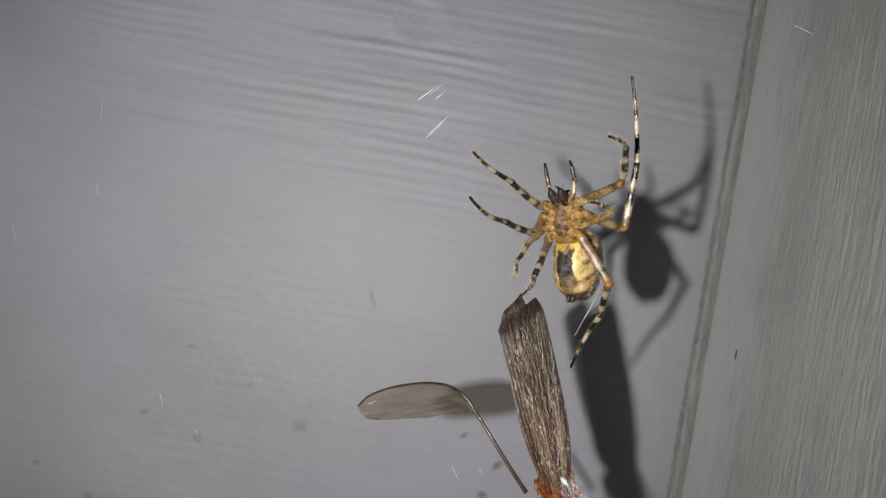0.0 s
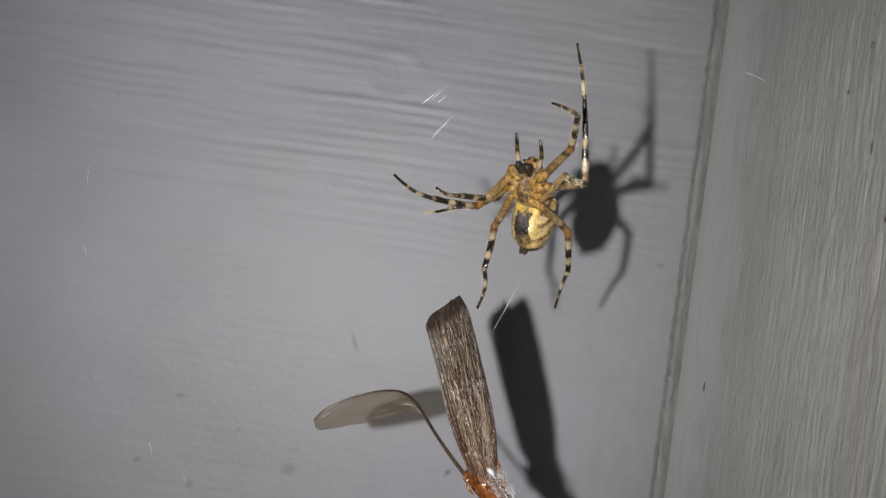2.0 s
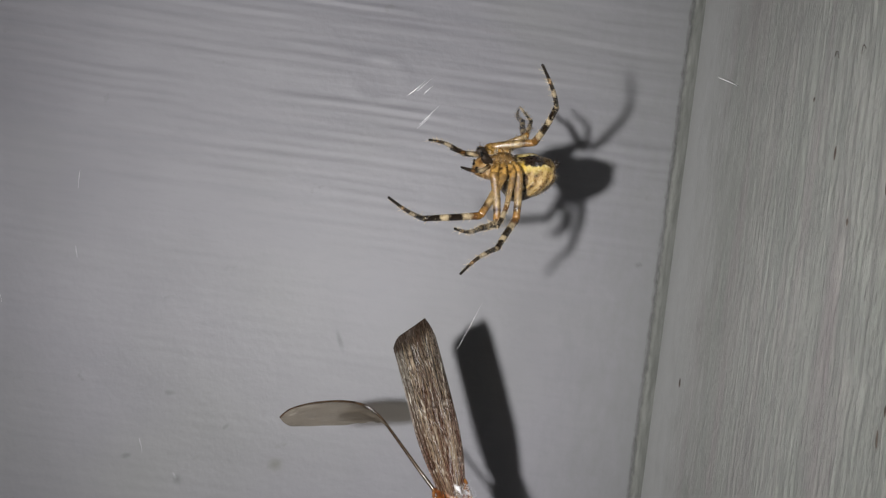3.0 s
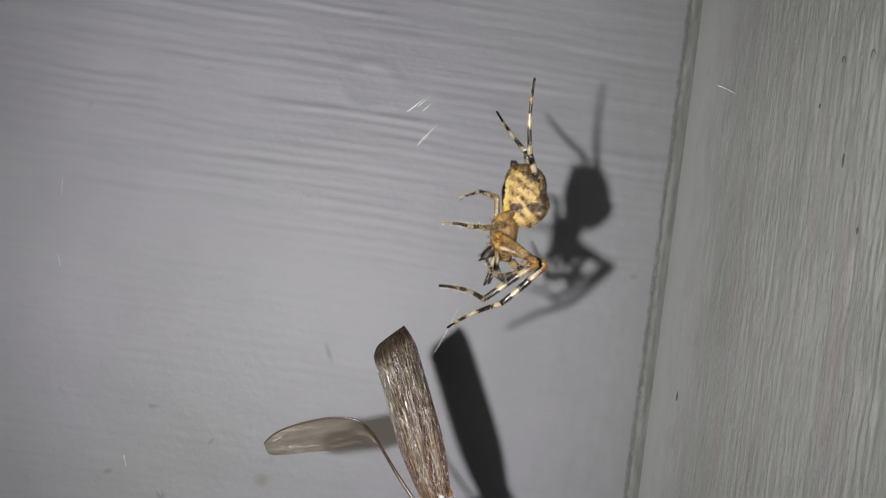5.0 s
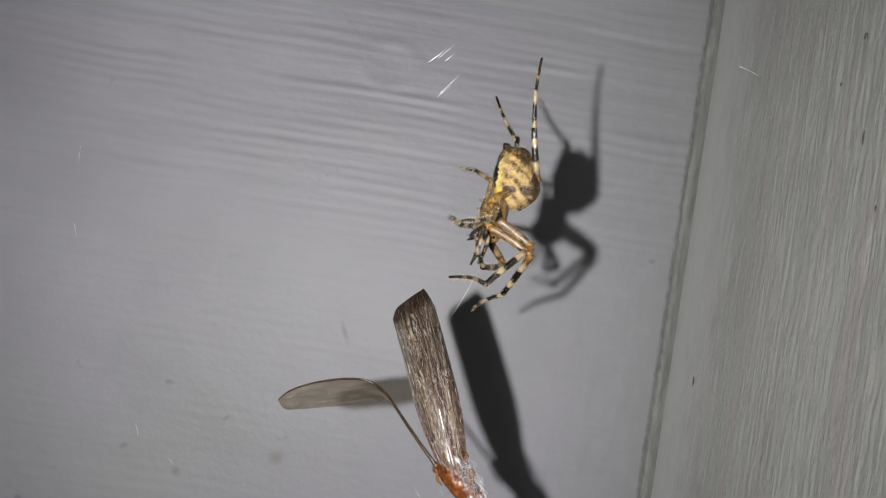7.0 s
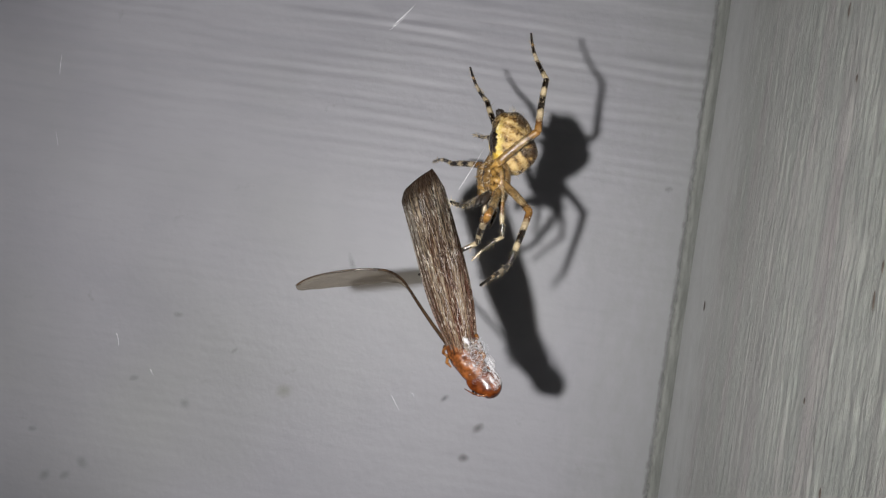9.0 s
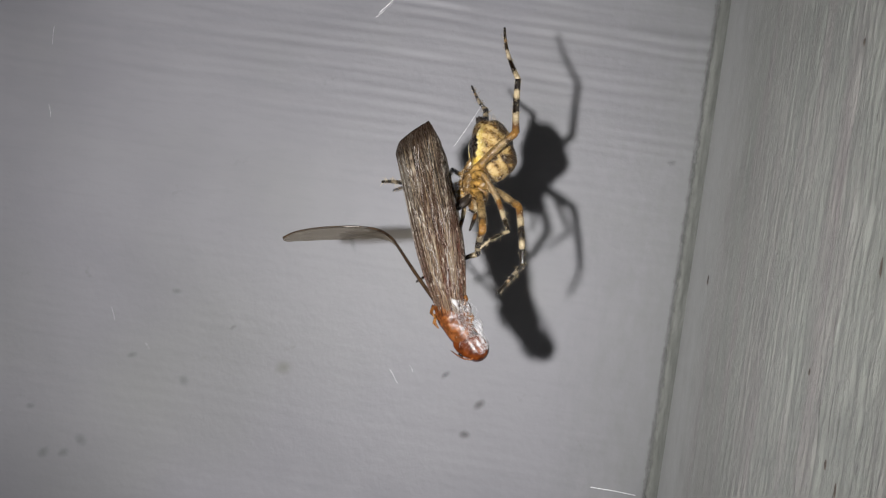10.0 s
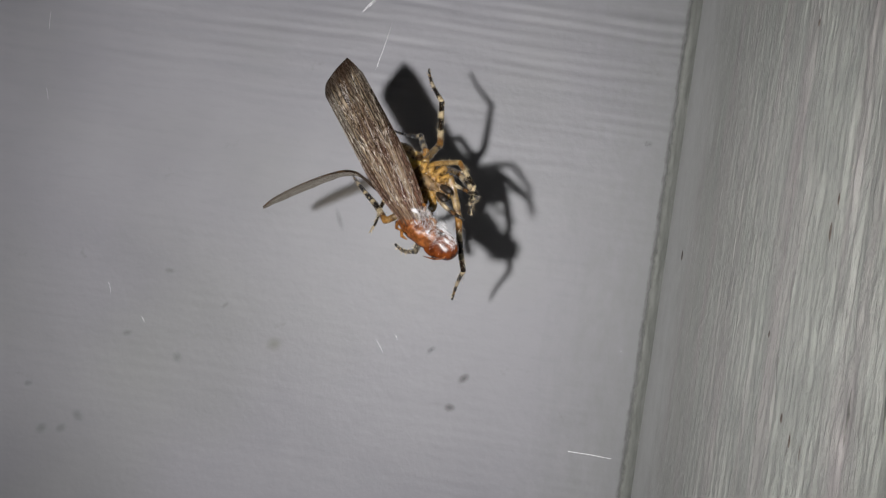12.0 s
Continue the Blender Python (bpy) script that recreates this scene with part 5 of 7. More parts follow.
    walk(legs["right", 2][0], [
        (0, pose(0.002, 0.001, -0.0002, 63.29, 40.74, -62.14)),
        (0.25, pose(0.002, 0.001, -0.0002, 14.31, 49.29, -77.09)),
        (0.5, pose(0.002, 0.001, -0.0002, -38.78, 46.39, -96.88)),
        (1, pose(0.002, 0.001, -0.0002, 34.3, 47.23, -66.19)),
        (1.5, pose(0.002, 0.001, -0.0002, 60.82, 56.44, -79.75)),
        (2, pose(0.002, 0.001, -0.0002, -36.81, 69.24, -177.66)),
        (2.5, pose(0.002, 0.001, -0.0002, -55.42, 60.45, 162.67)),
        (2.6, pose(0.002, 0.001, -0.0002, -58.18, 56.65, 157.91)),
        (2.7, pose(0.002, 0.001, -0.0002, -60.16, 52.75, 153.88)),
        (2.78, pose(0.002, 0.001, -0.0002, -48.67, 73.4, -174.5)),
        (2.85, pose(0.002, 0.001, -0.0002, 31.6, 78.18, -77.41)),
        (2.92, pose(0.002, 0.001, -0.0002, 59.22, 61.7, -32.65)),
        (3, pose(0.002, 0.001, -0.0002, 53.29, 38.37, -3.64)),
        (3.1, pose(0.002, 0.001, -0.0002, 42.04, 44.93, -17.42)),
        (3.2, pose(0.002, 0.001, -0.0002, 24.41, 48.09, -24.43)),
        (4, pose(0.002, 0.001, -0.0002, 23.51, 49.42, -28.97)),
        (4.8, pose(0.002, 0.001, -0.0002, 22.44, 50.7, -33.67)),
        (4.9, pose(0.002, 0.001, -0.0002, 43.36, 42.6, -15.59)),
        (5, pose(0.002, 0.001, -0.0002, 58.1, 31.13, -3.92)),
        (5.5, pose(0.002, 0.001, -0.0002, 64.06, 11.43, 7.66)),
        (6, pose(0.002, 0.001, -0.0002, 66.06, 10.15, 8.27)),
        (6.5, pose(0.002, 0.001, -0.0002, 64.51, 20.19, 3.49)),
        (7.4, pose(0.002, 0.001, -0.0002, 62.88, 13.41, 6.99)),
        (8.3, pose(0.002, 0.001, -0.0002, 44.89, -1.43, 15.38)),
        (8.5, pose(0.002, 0.001, -0.0002, 56.19, 13.67, 7.83)),
        (9, pose(0.002, 0.001, -0.0002, 57.74, -4.61, 15.91)),
        (9.5, pose(0.002, 0.001, -0.0002, 78.89, -0.2, 12.16)),
        (10, pose(0.002, 0.001, -0.0002, 74.1, 1.27, 9.69)),
        (10.5, pose(0.002, 0.001, -0.0002, 75.33, -5.42, 13.65)),
        (11, pose(0.002, 0.001, -0.0002, 81.17, -2.85, 15.65)),
        (11.25, pose(0.002, 0.001, -0.0002, 101.07, 4.38, 10.12)),
        (11.5, pose(0.002, 0.001, -0.0002, 115.5, 10.28, 3.38)),
        (12, pose(0.002, 0.001, -0.0002, 81.23, 0.76, 4.39)),
    ])
    walk(legs["right", 2][1], [
        (0, pose(0, 0.0047, 0, -52.31, -61.5, -100.92)),
        (0.25, pose(0, 0.0047, 0, -70.64, -28.73, -76.41)),
        (0.5, pose(0, 0.0047, 0, -69.94, 6.73, -63.72)),
        (1, pose(0, 0.0047, 0, -73.84, -19.59, -72.29)),
        (1.5, pose(0, 0.0047, 0, -50.69, -38.95, -83.87)),
        (2, pose(0, 0.0047, 0, -44.13, -22.91, -66.86)),
        (2.5, pose(0, 0.0047, 0, -38.12, -20.75, -64.19)),
        (2.6, pose(0, 0.0047, 0, -50.65, -17.03, -60.18)),
        (2.7, pose(0, 0.0047, 0, -62.93, -14.04, -58.15)),
        (2.78, pose(0, 0.0047, 0, -73, -17.36, -59.54)),
        (2.85, pose(0, 0.0047, 0, -83.39, -10.34, -58.03)),
        (2.92, pose(0, 0.0047, 0, -87.99, 4.97, -56.88)),
        (3, pose(0, 0.0047, 0, -76.2, 33.57, -53.55)),
        (3.1, pose(0, 0.0047, 0, -59.67, 8.3, -61.67)),
        (3.2, pose(0, 0.0047, 0, -35.71, -6.36, -74.92)),
        (4, pose(0, 0.0047, 0, -32.03, -2.09, -68.55)),
        (4.8, pose(0, 0.0047, 0, -28.82, 2.06, -61.49)),
        (4.9, pose(0, 0.0047, 0, -54.13, -8.74, -73.67)),
        (5, pose(0, 0.0047, 0, -80.72, -17.98, -77.61)),
        (5.5, pose(0, 0.0047, 0, -101.36, -13.01, -77.71)),
        (6, pose(0, 0.0047, 0, -89.52, -26.37, -76.36)),
        (6.5, pose(0, 0.0047, 0, -84.77, -20.35, -76.03)),
        (7.4, pose(0, 0.0047, 0, -68.75, -11.38, -73.84)),
        (8.3, pose(0, 0.0047, 0, -45.9, 2.77, -61.18)),
        (8.5, pose(0, 0.0047, 0, -60.69, 13.23, -64.41)),
        (9, pose(0, 0.0047, 0, -74.48, 6.02, -64.63)),
        (9.5, pose(0, 0.0047, 0, -62.26, 3.71, -62.48)),
        (10, pose(0, 0.0047, 0, -69.48, 14.69, -61.11)),
        (10.5, pose(-0, 0.0047, -0, -54.04, -14.23, -70.52)),
        (11, pose(-0, 0.0047, 0, -68.04, 2.36, -64.55)),
        (11.25, pose(-0, 0.0047, 0, -68.36, -32.66, -75.69)),
        (11.5, pose(-0, 0.0047, 0, -44.3, -62.4, -98.07)),
        (12, pose(0, 0.0047, 0, -92.51, -39.77, -90.97)),
    ])
    walk(legs["right", 2][2], [
        (0, pose(0.002811, -9.2e-05, -0.002266, -84.28, -66.84, -72.21)),
        (0.25, pose(0.002573, 0.002523, -0.004964, -83.37, -41.97, -67.63)),
        (0.5, pose(0.001553, 0.006204, -0.005597, -79.82, -16.67, -63.37)),
        (1, pose(0.002178, 0.003367, -0.005429, -87.41, -37.39, -65.96)),
        (1.5, pose(0.004091, 0.002204, -0.003611, -70.61, -59, -72.21)),
        (2, pose(0.004599, 0.004896, -0.003848, -57.53, -45.02, -61.23)),
        (2.5, pose(0.004821, 0.005574, -0.003464, -48.76, -37.46, -53.71)),
        (2.6, pose(0.003976, 0.005413, -0.004436, -58.62, -35.83, -52.22)),
        (2.7, pose(0.003004, 0.00504, -0.005183, -67.88, -35.29, -51.88)),
        (2.78, pose(0.00238, 0.004114, -0.005476, -73.53, -28.71, -49.17)),
        (2.85, pose(0.001152, 0.004158, -0.005863, -73.64, -22.35, -47.1)),
        (2.92, pose(-0.000108, 0.00525, -0.005974, -69.76, -17.88, -45.52)),
        (3, pose(-0.000763, 0.008142, -0.004855, -60.47, -14.93, -46.39)),
        (3.1, pose(0.002312, 0.006796, -0.005124, -28.3, -19.13, -47.31)),
        (3.2, pose(0.004805, 0.005593, -0.00348, 6.45, -20.95, -57.29)),
        (4, pose(0.004777, 0.006452, -0.00318, 5.96, -20.35, -63.16)),
        (4.8, pose(0.00457, 0.0073, -0.00289, 5.95, -19.76, -69.17)),
        (4.9, pose(0.003581, 0.00498, -0.004806, -1.02, -19.27, -81.16)),
        (5, pose(0.001337, 0.003122, -0.005632, -5.89, -20.07, -95.14)),
        (5.5, pose(-0.000873, 0.003154, -0.005731, -2.06, -21.91, -122.88)),
        (6, pose(0.000677, 0.002122, -0.005376, -2.37, -21.68, -116.53)),
        (6.5, pose(0.001032, 0.002815, -0.005602, 0.4, -21.52, -106.49)),
        (7.4, pose(0.002396, 0.004245, -0.005482, -29.32, -21.05, -104.53)),
        (8.3, pose(0.003558, 0.006895, -0.004304, -59.2, -12.37, -94.76)),
        (8.5, pose(0.002132, 0.007049, -0.005093, -56.68, -16.68, -104.64)),
        (9, pose(0.001191, 0.005936, -0.005749, -40.35, -26.25, -107.99)),
        (9.5, pose(0.002318, 0.006295, -0.005299, -42.55, -27.15, -106.6)),
        (10, pose(0.001153, 0.006963, -0.005436, -45, -23.37, -106.07)),
        (10.5, pose(0.00372, 0.004749, -0.004708, -45.26, -36.85, -119.96)),
        (11, pose(0.001928, 0.005871, -0.00556, -54.79, -20.76, -104.32)),
        (11.25, pose(0.002888, 0.00233, -0.004695, -38.04, -34.4, -115.6)),
        (11.5, pose(0.00373, 0.00042, -0.001942, -17.49, -41.15, -129.53)),
        (12, pose(-0.000328, 0.000871, -0.004607, -32.25, -49.64, -160.36)),
    ])
    walk(legs["right", 3][0], [
        (0, pose(0.002, -0.0001, -0.0002, 29.05, 33.01, -97.67)),
        (0.5, pose(0.002, -0.0001, -0.0002, 51.4, 10.82, -70.11)),
        (1, pose(0.002, -0.0001, -0.0002, 56.11, 8.49, -68.37)),
        (1.25, pose(0.002, -0.0001, -0.0002, 37.85, 12.72, -72.39)),
        (1.5, pose(0.002, -0.0001, -0.0002, 19.05, 15.48, -77.64)),
        (1.75, pose(0.002, -0.0001, -0.0002, 8, 22.11, -106.12)),
        (2, pose(0.002, -0.0001, -0.0002, -5.37, 22.76, -136.14)),
        (2.5, pose(0.002, -0.0001, -0.0002, -14.16, 22.08, -140.42)),
        (2.6, pose(0.002, -0.0001, -0.0002, -29.07, 18.02, -151.3)),
        (2.7, pose(0.002, -0.0001, -0.0002, -42.59, 11.57, -160.51)),
        (2.85, pose(0.002, -0.0001, -0.0002, 4.67, 25.86, -118.69)),
        (3, pose(0.002, -0.0001, -0.0002, 40.85, 0.31, -66.62)),
        (3.1, pose(0.002, -0.0001, -0.0002, 7.99, 1.3, -71.07)),
        (3.2, pose(0.002, -0.0001, -0.0002, -33.27, 3.51, -61.23)),
        (4, pose(0.002, -0.0001, -0.0002, -31.62, -7.94, -79.08)),
        (4.8, pose(0.002, -0.0001, -0.0002, -26.31, -18.29, -98.08)),
        (5, pose(0.002, -0.0001, -0.0002, -37.31, -0.68, -69.99)),
        (5.5, pose(0.002, -0.0001, -0.0002, -20.59, -2.67, -73.58)),
        (6, pose(0.002, -0.0001, -0.0002, -30.39, -6.09, -80.77)),
        (6.5, pose(0.002, -0.0001, -0.0002, -19.62, -5.78, -80.09)),
        (7.4, pose(0.002, -0.0001, -0.0002, -10.48, 7.36, -34)),
        (8.3, pose(0.002, -0.0001, -0.0002, -8.47, -3.16, 5.88)),
        (8.5, pose(0.002, -0.0001, -0.0002, -11.41, -2.88, 11.56)),
        (8.75, pose(0.002, -0.0001, -0.0002, -7.85, -1.94, 2.72)),
        (9, pose(0.002, -0.0001, -0.0002, 6.42, 0.57, 2.16)),
        (9.5, pose(0.002, -0.0001, -0.0002, 29.37, 8.27, -16.2)),
        (10, pose(0.002, -0.0001, -0.0002, 31.61, 6.66, -11.36)),
        (10.12, pose(0.002, -0.0001, -0.0002, 55.85, 19.83, -21.29)),
        (10.25, pose(0.002, -0.0001, -0.0002, 67.52, 34.64, -32.52)),
        (10.38, pose(0.002, -0.0001, -0.0002, 66.56, 53.3, -46.08)),
        (10.5, pose(0.002, -0.0001, -0.0002, 46.38, 74.72, -79.41)),
        (11, pose(0.002, -0.0001, -0.0002, 63.16, 60.04, -33.92)),
        (11.25, pose(0.002, -0.0001, -0.0002, -36.71, 78.91, -141.73)),
        (11.5, pose(0.002, -0.0001, -0.0002, -75.48, 52.68, 169.36)),
        (11.75, pose(0.002, -0.0001, -0.0002, -119.58, 53.01, 163.77)),
        (12, pose(0.002, -0.0001, -0.0002, -151.08, 47.75, 169.88)),
    ])
    walk(legs["right", 3][1], [
        (0, pose(0, 0.0032, 0, -24.18, -27.66, -97.93)),
        (0.5, pose(0, 0.0032, 0, -29.61, -35.24, -115.31)),
        (1, pose(0, 0.0032, 0, -55.88, -23.45, -100.77)),
        (1.25, pose(0, 0.0032, 0, -69.82, -12.32, -94.79)),
        (1.5, pose(0, 0.0032, 0, -82.19, -0.03, -91.72)),
        (1.75, pose(0, 0.0032, 0, -79.05, 22.19, -88)),
        (2, pose(0, 0.0032, 0, -93.38, 43.57, -86.33)),
        (2.5, pose(0, 0.0032, 0, -74.56, 6.47, -90.58)),
        (2.6, pose(0, 0.0032, 0, -90.67, 16.11, -89.31)),
        (2.7, pose(0, 0.0032, 0, -107.74, 20.07, -89.98)),
        (2.85, pose(0, 0.0032, 0, -120, 13.87, -87.12)),
        (3, pose(0, 0.0032, 0, -122.38, 46.7, -108.97)),
        (3.1, pose(0, 0.0032, 0, -117.35, 62.18, -119.33)),
        (3.2, pose(0, 0.0032, 0, 138.58, 77.21, 113.58)),
        (4, pose(0, 0.0032, 0, -176.62, 81.83, 179.06)),
        (4.8, pose(0, 0.0032, 0, -136.42, 76.28, -120.12)),
        (5, pose(0, 0.0032, 0, 137.85, 76.76, 128.96)),
        (5.5, pose(0, 0.0032, 0, -136.63, 76.49, -143.43)),
        (6, pose(0, 0.0032, 0, -148.04, 76.71, -144.63)),
        (6.5, pose(0, 0.0032, 0, -126.58, 72.29, -126.85)),
        (7.4, pose(0, 0.0032, 0, -98.7, 64.41, -117.97)),
        (8.3, pose(0, 0.0032, 0, -95.79, 79.35, -102.73)),
        (8.5, pose(0, 0.0032, 0, -86.07, 66.54, -100.86)),
        (8.75, pose(0, 0.0032, 0, -180, 77.64, -180)),
        (9, pose(-0, 0.0032, -0, 180, 67.61, 180)),
        (9.5, pose(0, 0.0032, 0, -115.88, 72.16, -123)),
        (10, pose(-0, 0.0032, 0, -139.03, 63.5, -143.25)),
        (10.12, pose(-0, 0.0032, 0, -96.93, 19.86, -122.24)),
        (10.25, pose(0, 0.0032, 0, -66.87, 2.76, -127.79)),
        (10.38, pose(-0, 0.0032, 0, -37.47, 9.84, -125.51)),
        (10.5, pose(0, 0.0032, 0, -18.2, 20.99, -108.32)),
        (11, pose(0, 0.0032, 0, -26.41, 15.35, -113.35)),
        (11.25, pose(0, 0.0032, 0, -29.31, 20.82, -93.34)),
        (11.5, pose(0, 0.0032, -0, -35.81, 27.1, -74.68)),
        (11.75, pose(0, 0.0032, 0, -27.88, 29.98, -77.55)),
        (12, pose(0, 0.0032, 0, -33.04, 35.37, -66.19)),
    ])
    walk(legs["right", 3][2], [
        (0, pose(0.002983, 0.002132, -0.001234, -15.57, -25.13, -116.95)),
        (0.5, pose(0.002258, 0.00106, -0.001372, -27.89, -28.52, -126.47)),
        (1, pose(0.001664, 0.001743, -0.002582, -38.24, -33.47, -135.32)),
        (1.25, pose(0.001112, 0.002424, -0.003118, -66.07, -19.9, -123.58)),
        (1.5, pose(0.000462, 0.003184, -0.003368, -89.86, -4.51, -120.24)),
        (1.75, pose(0.000602, 0.004482, -0.003091, -84.15, 1.89, -119.9)),
        (2, pose(-0.00035, 0.005522, -0.002459, -84.6, 11.85, -118.92)),
        (2.5, pose(0.000909, 0.00356, -0.003256, -76.41, -15.3, -123.41)),
        (2.6, pose(-5.1e-05, 0.004143, -0.003266, -87.82, -6.88, -122.23)),
        (2.7, pose(-0.001036, 0.004311, -0.003042, -99.65, -2.07, -122.54)),
        (2.85, pose(-0.001733, 0.00382, -0.002859, -111.62, -22.98, -116.59)),
        (3, pose(-0.001043, 0.005768, -0.001969, -131.15, -9.02, -124.29)),
        (3.1, pose(-5.3e-05, 0.006294, -0.001409, -146.83, 19.12, -156.18)),
        (3.2, pose(0.001459, 0.00623, 0.000498, 167.09, 28.7, 149.66)),
        (4, pose(0.000254, 0.00659, -2.8e-05, -168.93, 29.21, -174.93)),
        (4.8, pose(-0.000988, 0.006405, -0.000556, -147.64, 18.09, -145.18)),
        (5, pose(0.000564, 0.006512, 0.000522, -165.27, 31.95, -179.17)),
        (5.5, pose(0.00035, 0.006538, -0.000545, -142.87, 27.54, -168.76)),
        (6, pose(-0.000242, 0.006566, -0.000414, -179.04, 30.36, -178.06)),
        (6.5, pose(-6.2e-05, 0.006496, -0.00083, -153.34, 27.81, -166.24)),
        (7.4, pose(0.000968, 0.006118, -0.001452, -137.37, 28.18, -166.84)),
        (8.3, pose(0.000398, 0.006518, -0.000625, -135.84, 32.13, -156.35)),
        (8.5, pose(0.000816, 0.006212, -0.00135, -117.48, 49.94, -173.02)),
        (8.75, pose(-0, 0.0066, -0, -135.94, 23.68, -164.17)),
        (9, pose(-0, 0.0066, -0, -134.43, -3.54, -150.48)),
        (9.5, pose(0.000341, 0.00645, -0.000937, -108.57, -18.21, -136.02)),
        (10, pose(6.2e-05, 0.006451, -0.000995, -95.01, 2.65, -145.7)),
        (10.12, pose(0.000265, 0.004389, -0.003174, -66.15, -1.14, -152.87)),
        (10.25, pose(0.001148, 0.002501, -0.003123, -50.32, 8.95, -154.15)),
        (10.38, pose(0.002402, 0.00192, -0.002038, -49.07, 25.97, -148.8)),
        (10.5, pose(0.003186, 0.002546, -0.000991, -53.68, 39.1, -138.51)),
        (11, pose(0.002954, 0.00236, -0.001458, -40.88, 33.15, -139.93)),
        (11.25, pose(0.002994, 0.003618, -0.001556, -34.03, 48.36, -105.14)),
        (11.5, pose(0.00242, 0.004802, -0.001771, -22.58, 57.24, -65.84)),
        (11.75, pose(0.002763, 0.004624, -0.001377, -1.2, 63.16, -70.44)),
        (12, pose(0.002175, 0.005332, -0.001512, -26.62, 63.42, -98.7)),
    ])
    walk(legs["right", 4][0], [
        (0, pose(0.0016, -0.001, -0.0002, 74.36, 34.75, -44.84)),
        (0.5, pose(0.0016, -0.001, -0.0002, 70.94, 35.7, -45.2)),
        (1, pose(0.0016, -0.001, -0.0002, 80.43, 22.7, -41.41)),
        (1.5, pose(0.0016, -0.001, -0.0002, 88.63, 54.27, -45.23)),
        (2, pose(0.0016, -0.001, -0.0002, 121.45, 77.77, -29.89)),
        (2.5, pose(0.0016, -0.001, -0.0002, 131.82, 81.55, -14.31)),
        (2.6, pose(0.0016, -0.001, -0.0002, 153.96, 82.44, -5.92)),
        (2.7, pose(0.0016, -0.001, -0.0002, 178.78, 82.79, 5.16)),
        (2.78, pose(0.0016, -0.001, -0.0002, 107.91, 73.89, -49.4)),
        (2.85, pose(0.0016, -0.001, -0.0002, 88.72, 62.38, -53.9)),
        (2.92, pose(0.0016, -0.001, -0.0002, 76.08, 50.87, -51.11)),
        (3, pose(0.0016, -0.001, -0.0002, 55.49, 37.36, -36.38)),
        (3.1, pose(0.0016, -0.001, -0.0002, 81.86, 42.63, -46.42)),
        (3.2, pose(0.0016, -0.001, -0.0002, 101.5, 47.05, -46.23)),
        (4, pose(0.0016, -0.001, -0.0002, 108.69, 28.08, -52.65)),
        (4.8, pose(0.0016, -0.001, -0.0002, 117.19, 9.98, -60.71)),
        (5, pose(0.0016, -0.001, -0.0002, 119.25, 14.94, -57.98)),
        (5.5, pose(0.0016, -0.001, -0.0002, 117.1, 11.77, -59.73)),
        (6, pose(0.0016, -0.001, -0.0002, 117.96, 14.96, -58.02)),
        (6.5, pose(0.0016, -0.001, -0.0002, 115.62, 13.08, -59)),
        (7.4, pose(0.0016, -0.001, -0.0002, 111.55, 33.07, -49.58)),
        (8.3, pose(0.0016, -0.001, -0.0002, 102.15, 29.56, -32.99)),
        (8.5, pose(0.0016, -0.001, -0.0002, 86.08, 33.54, -28.52)),
        (9, pose(0.0016, -0.001, -0.0002, 112.04, 52.4, -21.42)),
        (9.5, pose(0.0016, -0.001, -0.0002, 126.32, 55, -19.3)),
        (10, pose(0.0016, -0.001, -0.0002, 115.89, 54.34, -24.89)),
        (10.5, pose(0.0016, -0.001, -0.0002, 97.49, 27.85, -34.77)),
        (11, pose(0.0016, -0.001, -0.0002, 103.29, 27.28, -35.5)),
        (11.5, pose(0.0016, -0.001, -0.0002, 101.64, 45.7, -48.27)),
        (12, pose(0.0016, -0.001, -0.0002, 75.57, 23.76, -47.63)),
    ])
